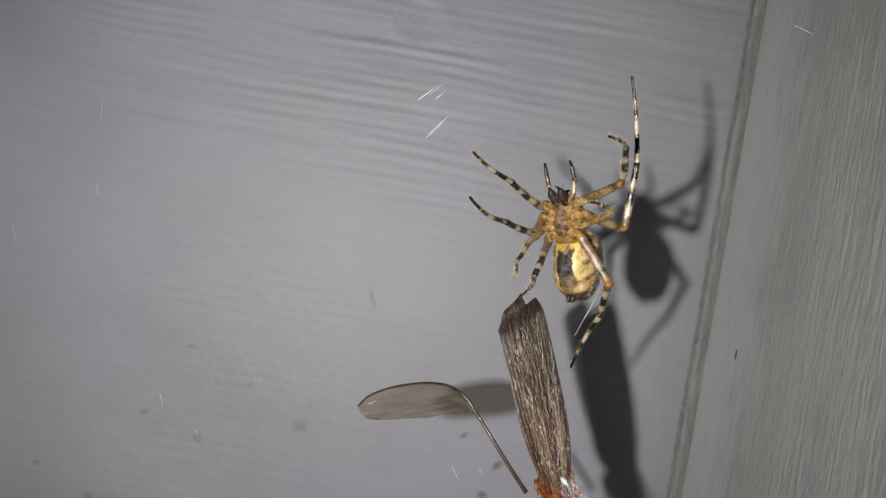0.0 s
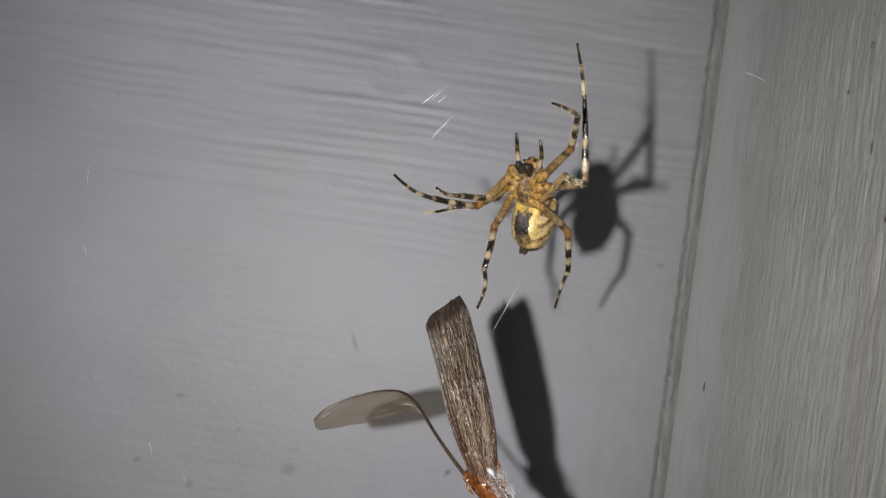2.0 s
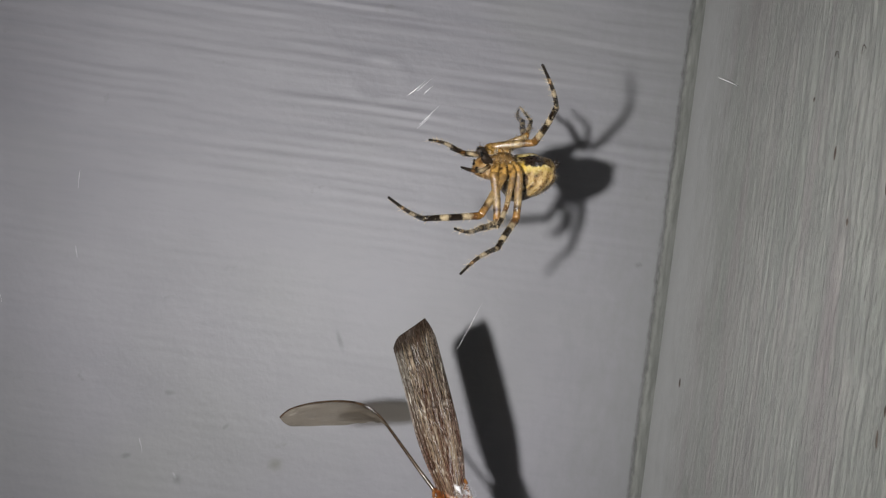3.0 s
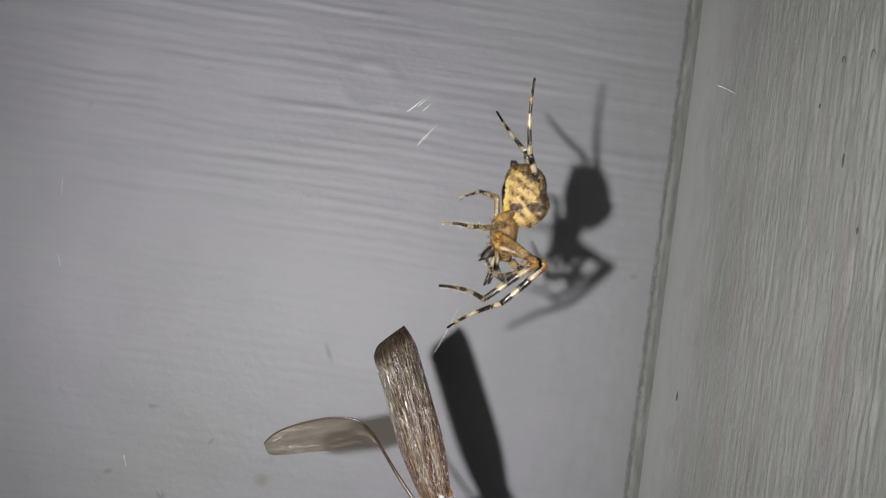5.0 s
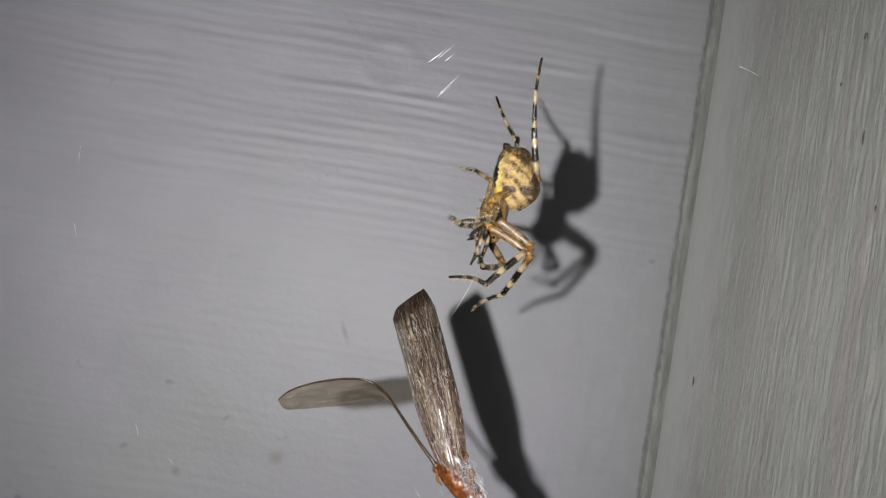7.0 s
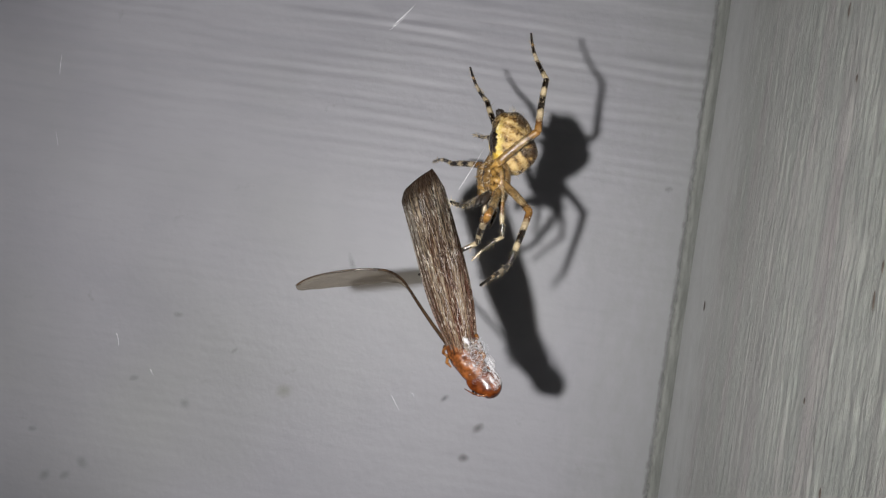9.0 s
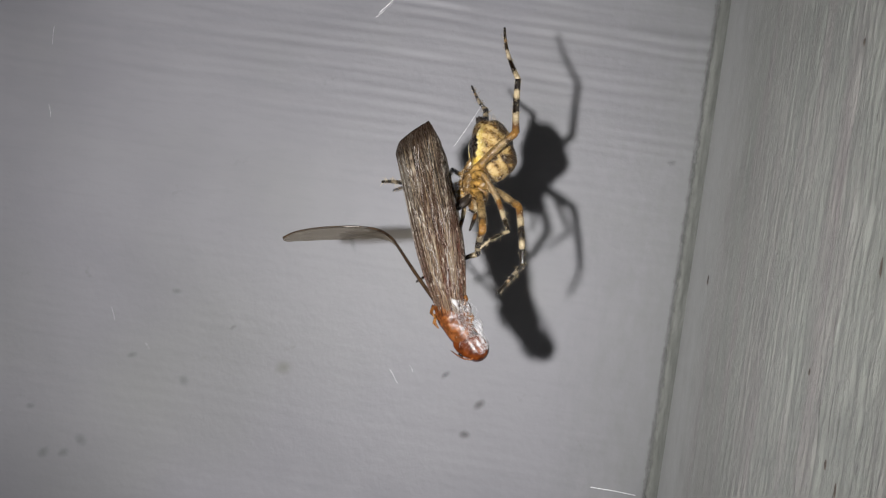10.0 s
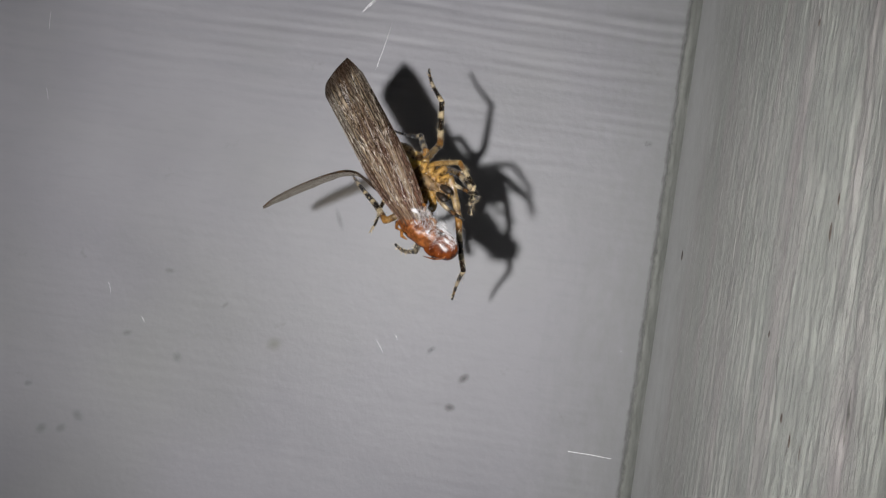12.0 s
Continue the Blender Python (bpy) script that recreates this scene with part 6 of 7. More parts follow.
    walk(legs["right", 4][1], [
        (0, pose(0, 0.0048, 0, 28.05, 46.67, -119.86)),
        (0.5, pose(0, 0.0048, 0, 24.61, 35.62, -90.9)),
        (1, pose(0, 0.0048, 0, 17.61, 42.07, -112.07)),
        (1.5, pose(0, 0.0048, 0, 40.26, 30.23, -86.06)),
        (2, pose(0, 0.0048, 0, 40.71, 17.96, -70.44)),
        (2.5, pose(0, 0.0048, 0, 44.29, 22.34, -75.53)),
        (2.6, pose(0, 0.0048, 0, 29.06, 25.06, -79.51)),
        (2.7, pose(0, 0.0048, 0, 15.53, 28.37, -88.54)),
        (2.78, pose(0, 0.0048, 0, -13.92, 28.86, -126.46)),
        (2.85, pose(0, 0.0048, 0, -42.88, 18.83, -146.51)),
        (2.92, pose(0, 0.0048, 0, -72.04, 11.25, -151.51)),
        (3, pose(0, 0.0048, 0, -120.7, 24.1, -154.16)),
        (3.1, pose(0, 0.0048, 0, -102.64, 47.83, -160.63)),
        (3.2, pose(0, 0.0048, 0, -140.64, 73.38, 168.34)),
        (4, pose(0, 0.0048, 0, -169.87, 79.73, 113.64)),
        (4.8, pose(0, 0.0048, 0, 134.28, 72.91, 37.42)),
        (5, pose(0, 0.0048, 0, 149.59, 75.59, 50)),
        (5.5, pose(0, 0.0048, 0, 176.07, 77.22, 72.17)),
        (6, pose(0, 0.0048, 0, -163.88, 76.73, 92.54)),
        (6.5, pose(0, 0.0048, 0, 154.96, 76.08, 58.25)),
        (7.4, pose(0, 0.0048, 0, 94.7, 63.27, 33.05)),
        (8.3, pose(-0, 0.0048, 0, 76.85, 32.99, 33.76)),
        (8.5, pose(0, 0.0048, 0, 79.19, 13.81, 35.94)),
        (9, pose(0, 0.0048, 0, 57.33, 34.12, 26.34)),
        (9.5, pose(0, 0.0048, -0, 36.72, 51.5, 6.67)),
        (10, pose(0, 0.0048, 0, 28.34, 66.05, -25)),
        (10.5, pose(0, 0.0048, 0, 35, 72.05, -49.96)),
        (11, pose(-0, 0.0048, -0, 35.44, 72.87, -49.31)),
        (11.5, pose(0, 0.0048, 0, -2.75, 71.31, -79.47)),
        (12, pose(0, 0.0048, 0, -61.46, 59.2, -156.21)),
    ])
    walk(legs["right", 4][2], [
        (0, pose(0.003214, 0.000826, 0.001742, 11.22, 37.7, -147.91)),
        (0.5, pose(0.004888, 0.003413, 0.001828, 5.79, 36.49, -137.81)),
        (1, pose(0.004359, 0.001852, 0.001213, 16.15, 34.95, -128.07)),
        (1.5, pose(0.004232, 0.00333, 0.003015, 31.59, 30.8, -116.95)),
        (2, pose(0.004221, 0.005147, 0.00335, 35.89, 20.37, -99.78)),
        (2.5, pose(0.004101, 0.004378, 0.003488, 40.73, 22.44, -102.59)),
        (2.6, pose(0.004844, 0.004567, 0.002376, 27.31, 21, -100.29)),
        (2.7, pose(0.005219, 0.004246, 0.001272, 13.64, 22.04, -103.29)),
        (2.78, pose(0.004588, 0.002189, -0.001138, -14.77, 21.72, -137.09)),
        (2.85, pose(0.003172, 0.002154, -0.003478, -42.77, 12.27, -154.92)),
        (2.92, pose(0.001675, 0.003815, -0.005038, -71.93, 4.61, -159.87)),
        (3, pose(0.000504, 0.008108, -0.004238, -112.96, 10.25, -159.47)),
        (3.1, pose(0.003293, 0.00721, -0.003537, -95.42, 34.74, -165.37)),
        (3.2, pose(0.004057, 0.008226, -0.00098, -101.8, 61.37, -171.34)),
        (4, pose(0.005245, 0.006075, -0.000169, -123.93, 83.15, 159.35)),
        (4.8, pose(0.005226, 0.004051, 0.001136, 104.36, 74.6, 27.44)),
        (5, pose(0.005269, 0.003835, 0.00068, 106.7, 78.35, 31.89)),
        (5.5, pose(0.005239, 0.003494, 8.2e-05, 107.6, 77.59, 30.76)),
        (6, pose(0.005247, 0.003572, -0.000344, 105.89, 78.75, 32.46)),
        (6.5, pose(0.005328, 0.004112, 0.00055, 109.32, 80.13, 34.86)),
        (7.4, pose(0.00427, 0.007051, 0.002421, 77.11, 43.53, 30.58)),
        (8.3, pose(0.001697, 0.007412, 0.004411, 85.64, -4.2, 32.41)),
        (8.5, pose(0.000431, 0.006363, 0.005151, 99.78, -3.88, 31.86)),
        (9, pose(0.000992, 0.008544, 0.003763, 74.4, -0.21, 29.58)),
        (9.5, pose(0.002007, 0.009392, 0.00201, 64.06, 2.94, 34.77)),
        (10, pose(0.004132, 0.008117, 0.001041, 67.34, 14.54, 24.58)),
        (10.5, pose(0.005282, 0.00539, 0.000955, 91.55, -12.52, 31.44)),
        (11, pose(0.005287, 0.0054, 0.000922, 83.51, -1.33, 32.91)),
        (11.5, pose(0.005258, 0.006027, -8.3e-05, 50.88, 23, 29.09)),
        (12, pose(0.004769, 0.004083, -0.002429, 33.48, 39, 2.73)),
    ])
    walk(legs["left", 1][0], [
        (0, pose(-0.0017, 0.002, -0.0002, 60.27, -16.8, 28.54)),
        (0.5, pose(-0.0017, 0.002, -0.0002, 57.18, -7.75, 22.93)),
        (1, pose(-0.0017, 0.002, -0.0002, 68.22, -14, 26.21)),
        (1.5, pose(-0.0017, 0.002, -0.0002, 73.95, 1.29, 20.96)),
        (2, pose(-0.0017, 0.002, -0.0002, 72.36, 4.22, 20.07)),
        (2.5, pose(-0.0017, 0.002, -0.0002, 77.26, 3.65, 20.23)),
        (2.6, pose(-0.0017, 0.002, -0.0002, 97.65, -11.21, 20.89)),
        (2.7, pose(-0.0017, 0.002, -0.0002, 119.67, -25.31, 15.89)),
        (2.85, pose(-0.0017, 0.002, -0.0002, 121.7, -33.95, 10)),
        (3, pose(-0.0017, 0.002, -0.0002, 140.54, -45.2, 12.22)),
        (3.1, pose(-0.0017, 0.002, -0.0002, 113.1, -40.94, 4.02)),
        (3.2, pose(-0.0017, 0.002, -0.0002, 101.33, -39.42, 4.63)),
        (4, pose(-0.0017, 0.002, -0.0002, 81.03, -42.01, 4.56)),
        (4.8, pose(-0.0017, 0.002, -0.0002, 59.87, -44.45, 5.75)),
        (4.9, pose(-0.0017, 0.002, -0.0002, 76.05, -38.38, 2.48)),
        (5, pose(-0.0017, 0.002, -0.0002, 90.61, -31.88, 1.55)),
        (5.5, pose(-0.0017, 0.002, -0.0002, 81.56, -32.32, 1.58)),
        (6, pose(-0.0017, 0.002, -0.0002, 61.6, -24.91, -1.22)),
        (6.5, pose(-0.0017, 0.002, -0.0002, 42.22, -18.77, -6.4)),
        (7.4, pose(-0.0017, 0.002, -0.0002, 62.24, -36.62, 9.06)),
        (8.3, pose(-0.0017, 0.002, -0.0002, 36.33, -66.99, 64.32)),
        (8.5, pose(-0.0017, 0.002, -0.0002, 17.82, -73.87, 93.73)),
        (9, pose(-0.0017, 0.002, -0.0002, 48, -66.87, 52.12)),
        (9.25, pose(-0.0017, 0.002, -0.0002, 51.71, -62.5, 42.72)),
        (9.5, pose(-0.0017, 0.002, -0.0002, 54.05, -58.57, 34.47)),
        (10, pose(-0.0017, 0.002, -0.0002, 53.14, -85.1, 78.59)),
        (10.5, pose(-0.0017, 0.002, -0.0002, 45.57, -82.94, 95.72)),
        (10.75, pose(-0.0017, 0.002, -0.0002, 50.97, -72.8, 62.28)),
        (11, pose(-0.0017, 0.002, -0.0002, 43.33, -63.82, 43.28)),
        (11.5, pose(-0.0017, 0.002, -0.0002, 81.12, -27.29, 3.52)),
        (12, pose(-0.0017, 0.002, -0.0002, 75.74, -63.1, 13.73)),
    ])
    walk(legs["left", 1][1], [
        (0, pose(0, 0.0048, 0, -91.91, 27.38, 26.51)),
        (0.5, pose(0, 0.0048, 0, -105.15, 27.53, 26.49)),
        (1, pose(0, 0.0048, 0, -120.23, 23.58, 28.32)),
        (1.5, pose(0, 0.0048, 0, -114.26, 16.25, 32.33)),
        (2, pose(0, 0.0048, 0, -100.16, 6.36, 35.45)),
        (2.5, pose(0, 0.0048, 0, -113.53, 20.4, 31.09)),
        (2.6, pose(0, 0.0048, 0, -113.88, 23.34, 29.7)),
        (2.7, pose(0, 0.0048, 0, -117.44, 24.53, 29.07)),
        (2.85, pose(0, 0.0048, 0, -135.97, 28.54, 25.73)),
        (3, pose(0, 0.0048, -0, -162.07, 34.56, 15.41)),
        (3.1, pose(0, 0.0048, 0, -168.79, 36.27, 6.44)),
        (3.2, pose(0, 0.0048, 0, 178.42, 37.02, -4.55)),
        (4, pose(0, 0.0048, 0, -147.4, 33.51, 10.81)),
        (4.8, pose(0, 0.0048, 0, -117.18, 24.53, 20.12)),
        (4.9, pose(0, 0.0048, 0, -132.93, 17.97, 25.06)),
        (5, pose(0, 0.0048, 0, -146.4, 11.54, 32.87)),
        (5.5, pose(0, 0.0048, 0, -139.55, 8.91, 36.41)),
        (6, pose(0, 0.0048, 0, -135.66, 1.28, 44.78)),
        (6.5, pose(0, 0.0048, 0, -133.32, -6.23, 52.15)),
        (7.4, pose(0, 0.0048, 0, -144.15, 16.95, 26.25)),
        (8.3, pose(-0, 0.0048, 0, -157.51, 33.34, -7.82)),
        (8.5, pose(0, 0.0048, 0, -168.06, 36.23, -19.48)),
        (9, pose(-0, 0.0048, -0, -159.7, 33.54, -4.54)),
        (9.25, pose(0, 0.0048, 0, -131.31, 30.97, -1.37)),
        (9.5, pose(0, 0.0048, 0, -106.09, 32.02, -2.86)),
        (10, pose(0, 0.0048, 0, -158.83, 71.48, -46.78)),
        (10.5, pose(0, 0.0048, 0, 157.48, 71.51, -75.21)),
        (10.75, pose(0, 0.0048, 0, -134.01, 64.6, -4.97)),
        (11, pose(0, 0.0048, 0, -107, 47, 11.54)),
        (11.5, pose(-0, 0.0048, -0, -110.25, 56.28, 17.85)),
        (12, pose(0, 0.0048, -0, -88.81, 69.73, 24.84)),
    ])
    walk(legs["left", 1][2], [
        (0, pose(-0.00226, 0.003461, -0.005059, -91.15, 53.8, 52.88)),
        (0.5, pose(-0.001611, 0.002332, -0.004879, -118.29, 52.99, 53.24)),
        (1, pose(-0.000373, 0.001339, -0.004514, -161.06, 68.87, 16.2)),
        (1.5, pose(2.3e-05, 0.002043, -0.004989, -116.35, 41.67, 66.53)),
        (2, pose(7.7e-05, 0.003621, -0.005576, -113.72, 41.9, 66.39)),
        (2.5, pose(-0.000385, 0.001911, -0.004898, -101.43, 45.39, 64.86)),
        (2.6, pose(-0.000651, 0.001772, -0.004785, -108.5, 61.42, 57.71)),
        (2.7, pose(-0.000559, 0.001484, -0.004602, -131.87, 77.39, 31.84)),
        (2.85, pose(7.4e-05, 0.000287, -0.00348, -124.79, 72.82, 45.8)),
        (3, pose(0.000481, -0.000693, -0.001445, -175.85, 77.39, 1.48)),
        (3.1, pose(-2.5e-05, -0.00083, -0.000893, 173.81, 76.05, 5.79)),
        (3.2, pose(-0.000358, -0.000887, 0.000125, 117.84, 65.81, -38.03)),
        (4, pose(-0.000765, -0.000235, -0.00256, -131.4, 70.31, 44.81)),
        (4.8, pose(-0.001081, 0.001631, -0.004613, -85.24, 42.73, 61.1)),
        (4.9, pose(0.000477, 0.000738, -0.00397, -130.84, 65.62, 48.5)),
        (5, pose(0.002046, 0.00047, -0.003091, 141.24, 67.78, -6.71)),
        (5.5, pose(0.002114, 0.00097, -0.003654, 157.42, 70.82, 7.74)),
        (6, pose(0.002809, 0.001844, -0.003983, 176.17, 72.86, 35.05)),
        (6.5, pose(0.003364, 0.002756, -0.004123, -170.85, 72.57, 55.33)),
        (7.4, pose(0.00117, 0.000226, -0.003193, -138.69, 72.03, 59.15)),
        (8.3, pose(-0.001904, -0.000254, -0.001822, -102.28, 68.83, 59.58)),
        (8.5, pose(-0.002517, -0.000225, -0.000951, -116.39, 83.18, 37.71)),
        (9, pose(-0.001512, -0.000443, -0.001649, -113.13, 81.69, 50.1)),
        (9.25, pose(-0.002293, 0.001091, -0.003671, -101.61, 74.76, 57.18)),
        (9.5, pose(-0.002979, 0.003367, -0.004644, -95.56, 68.45, 57.63)),
        (10, pose(-0.00521, 0.002582, -0.000654, 85.8, 81.11, -134.52)),
        (10.5, pose(-0.004562, 0.001454, 0.000692, 91.93, 75.63, -134.03)),
        (10.75, pose(-0.004032, 0.001175, -0.001758, -31.69, 88.69, 113.63)),
        (11, pose(-0.003572, 0.00237, -0.003718, -92.43, 74.2, 61.62)),
        (11.5, pose(-0.003629, 0.001558, -0.002968, 101.22, 86.92, -89.76)),
        (12, pose(-0.004901, 0.002661, -0.001974, -12.62, 85.51, 109.91)),
    ])
    walk(legs["left", 2][0], [
        (0, pose(-0.002, 0.001, -0.0002, 95.89, -31.06, 28.15)),
        (0.5, pose(-0.002, 0.001, -0.0002, 78.32, -20.99, 27.59)),
        (1, pose(-0.002, 0.001, -0.0002, 65.57, -27.47, 29.9)),
        (1.25, pose(-0.002, 0.001, -0.0002, 52.87, -28.54, 30.62)),
        (1.5, pose(-0.002, 0.001, -0.0002, 40.03, -29.44, 31.6)),
        (2, pose(-0.002, 0.001, -0.0002, 82.67, -24.1, 28.33)),
        (2.5, pose(-0.002, 0.001, -0.0002, 82.05, -12.5, 26.7)),
        (2.6, pose(-0.002, 0.001, -0.0002, 88.57, 2.29, 25.48)),
        (2.7, pose(-0.002, 0.001, -0.0002, 95.06, 17.13, 25.95)),
        (2.78, pose(-0.002, 0.001, -0.0002, 127, 15.52, 25.31)),
        (2.85, pose(-0.002, 0.001, -0.0002, 154.79, 14.57, 24.1)),
        (2.92, pose(-0.002, 0.001, -0.0002, -177.48, 14.27, 22.57)),
        (3, pose(-0.002, 0.001, -0.0002, -152.22, 13.99, 30.63)),
        (3.1, pose(-0.002, 0.001, -0.0002, -145.35, 17.94, 16.13)),
        (3.2, pose(-0.002, 0.001, -0.0002, -145.19, 21.09, 11.31)),
        (4, pose(-0.002, 0.001, -0.0002, -156.38, 44.04, -34.45)),
        (4.4, pose(-0.002, 0.001, -0.0002, -172.57, 50.15, -65.92)),
        (4.8, pose(-0.002, 0.001, -0.0002, 168.01, 49.24, -100.36)),
        (4.9, pose(-0.002, 0.001, -0.0002, 139.71, 33.55, -141.03)),
        (5, pose(-0.002, 0.001, -0.0002, 129.64, 9.12, -166.35)),
        (5.5, pose(-0.002, 0.001, -0.0002, 137.7, -5.17, -179.9)),
        (6, pose(-0.002, 0.001, -0.0002, 142.91, 16.84, -153.87)),
        (6.5, pose(-0.002, 0.001, -0.0002, 159.81, 33.57, -121.06)),
        (7.4, pose(-0.002, 0.001, -0.0002, 151.1, 41.97, -98.13)),
        (8.3, pose(-0.002, 0.001, -0.0002, 161.41, 39.43, -51.45)),
        (8.5, pose(-0.002, 0.001, -0.0002, 179.29, 30.58, -95.18)),
        (9, pose(-0.002, 0.001, -0.0002, 159.74, 40.62, -57.75)),
        (9.5, pose(-0.002, 0.001, -0.0002, 155.39, 37.4, -73.57)),
        (10, pose(-0.002, 0.001, -0.0002, 153.09, 39.59, -76.64)),
        (10.5, pose(-0.002, 0.001, -0.0002, 143.86, 26.32, -99.64)),
        (11, pose(-0.002, 0.001, -0.0002, 143.61, 29.15, -91.98)),
        (11.5, pose(-0.002, 0.001, -0.0002, 104.37, 31.94, -107.32)),
        (11.75, pose(-0.002, 0.001, -0.0002, 119.57, 35.04, -108.16)),
        (12, pose(-0.002, 0.001, -0.0002, 173.7, 64.61, -60.63)),
    ])
    walk(legs["left", 2][1], [
        (0, pose(0, 0.0047, 0, -97.43, -15.06, -13.24)),
        (0.5, pose(0, 0.0047, 0, -88.69, -20.69, -12.92)),
        (1, pose(0, 0.0047, 0, -86.35, -25.26, -13.14)),
        (1.25, pose(0, 0.0047, 0, -53.05, -37.46, -18.41)),
        (1.5, pose(0, 0.0047, 0, -11.04, -48.49, -42.11)),
        (2, pose(0, 0.0047, 0, -68.74, -39.84, -27.78)),
        (2.5, pose(0, 0.0047, 0, -100.24, -17.48, -25.33)),
        (2.6, pose(0, 0.0047, 0, -98, -25.79, -23.9)),
        (2.7, pose(0, 0.0047, 0, -92.79, -32.22, -23.21)),
        (2.78, pose(0, 0.0047, 0, -137.8, -61.49, -3.4)),
        (2.85, pose(0, 0.0047, 0, 138.05, -61.58, 74.93)),
        (2.92, pose(0, 0.0047, 0, 116.24, -31.3, 106.97)),
        (3, pose(0, 0.0047, 0, 131.07, -1.97, 130.72)),
        (3.1, pose(0, 0.0047, 0, 128.22, -0.49, 128.19)),
        (3.2, pose(0, 0.0047, 0, 125.01, 0.52, 128.94)),
        (4, pose(0, 0.0047, 0, 125.94, 21.61, 144.09)),
        (4.4, pose(0, 0.0047, 0, 146.36, 30.32, 154.13)),
        (4.8, pose(0, 0.0047, 0, 173.55, 33.14, 163.21)),
        (4.9, pose(0, 0.0047, 0, 168.28, 27.77, 125.66)),
        (5, pose(0, 0.0047, 0, 164.01, 19.44, 90.02)),
        (5.5, pose(0, 0.0047, 0, 162.41, 15.26, 75.59)),
        (6, pose(0, 0.0047, 0, 162.25, 23.1, 101.19)),
        (6.5, pose(0, 0.0047, 0, 163, 30.55, 127.38)),
        (7.4, pose(0, 0.0047, 0, 156.79, 38.31, 152.66)),
        (8.3, pose(0, 0.0047, 0, 137.62, 47.35, 176.95)),
        (8.5, pose(0, 0.0047, 0, 132.41, 39.02, 163.39)),
        (9, pose(0, 0.0047, 0, 130.73, 36.36, 158.19)),
        (9.5, pose(0, 0.0047, 0, 142.16, 40.8, 166.56)),
        (10, pose(0, 0.0047, 0, 127.41, 26.75, 139.29)),
        (10.5, pose(0, 0.0047, -0, 138.14, 26.36, 137.34)),
        (11, pose(0, 0.0047, 0, 145.42, 32.37, 150.81)),
        (11.5, pose(0, 0.0047, 0, 133.45, 9.47, 117.71)),
        (11.75, pose(-0, 0.0047, 0, -170.74, 36.11, 142.35)),
        (12, pose(-0, 0.0047, -0, -118.66, 0.93, -135.38)),
    ])
    walk(legs["left", 2][2], [
        (0, pose(0.001327, 0.003591, -0.005745, -108.34, -24.18, -17.58)),
        (0.5, pose(0.002096, 0.004359, -0.005611, -121.7, -17.84, -20.75)),
        (1, pose(0.002575, 0.004491, -0.005415, -134.61, -15.13, -22.97)),
        (1.25, pose(0.003906, 0.007201, -0.003806, -120.11, -9.7, -27.21)),
        (1.5, pose(0.004587, 0.008492, -0.000761, -106.24, -3.39, -29.93)),
        (2, pose(0.004184, 0.004955, -0.004293, -90.75, -34.46, -25.08)),
        (2.5, pose(0.001146, 0.002977, -0.005632, -96.27, -19.1, -26.14)),
        (2.6, pose(0.002025, 0.002889, -0.00535, -100.98, -24.8, -25.2)),
        (2.7, pose(0.002822, 0.003173, -0.00507, -104.15, -32.42, -23.27)),
        (2.78, pose(0.003271, 5.3e-05, -0.001924, -141.82, -55.02, -3.31)),
        (2.85, pose(0.003392, 0.000134, 0.001909, 161.58, -60.12, 47.62)),
        (2.92, pose(0.003353, 0.0028, 0.004599, 127.92, -42.83, 85.31)),
        (3, pose(0.003089, 0.007154, 0.004521, 124.4, -22.57, 107.41)),
        (3.1, pose(0.002943, 0.006963, 0.004714, 118.51, -17.56, 106.72)),
        (3.2, pose(0.00265, 0.006898, 0.004914, 111.62, -15.5, 107.72)),
        (4, pose(0.000617, 0.008602, 0.004516, 95.34, 32.61, 119.01)),
        (4.4, pose(0.00067, 0.009926, 0.00287, 123.29, 58.73, 131.95)),
        (4.8, pose(0.00137, 0.010514, 0.000564, -164.04, 67.81, -177.37)),
        (4.9, pose(0.004442, 0.008586, 0.001078, -135.61, 70.92, 167.55)),
        (5, pose(0.005768, 0.005252, 0.001559, -91.82, 69.51, 169.38)),
        (5.5, pose(0.005658, 0.003739, 0.00175, -69.59, 72.75, 171.02)),
        (6, pose(0.005467, 0.006512, 0.001682, -106.57, 79.67, 171.99)),
        (6.5, pose(0.004018, 0.008892, 0.001511, -147.44, 80.06, 170.34)),
        (7.4, pose(0.00123, 0.010272, 0.001856, 129.61, 78.57, 122.34)),
        (8.3, pose(-0.002735, 0.009284, 0.00274, 81.78, 64.34, 113.32)),
        (8.5, pose(-0.001516, 0.009375, 0.003442, -124.29, 81.78, -142.27)),
        (9, pose(-0.001048, 0.009336, 0.003661, 86.33, 64.48, 105.55)),
        (9.5, pose(-0.001238, 0.009867, 0.002786, 93.5, 68.88, 106.04)),
        (10, pose(0.000752, 0.008862, 0.004256, 99.69, 67.56, 98)),
        (10.5, pose(0.001721, 0.009191, 0.003588, 109.8, 59.56, 92.7)),
        (11, pose(0.000817, 0.009902, 0.002876, 117.39, 75.88, 115.99)),
        (11.5, pose(0.003319, 0.007253, 0.004297, 108.71, 66.18, 99.77)),
        (11.75, pose(0.004068, 0.009041, -0.00078, -113.25, 71.08, -118.94)),
        (12, pose(-0.00196, 0.006809, -0.005264, -115.07, 30.58, -77.53)),
    ])
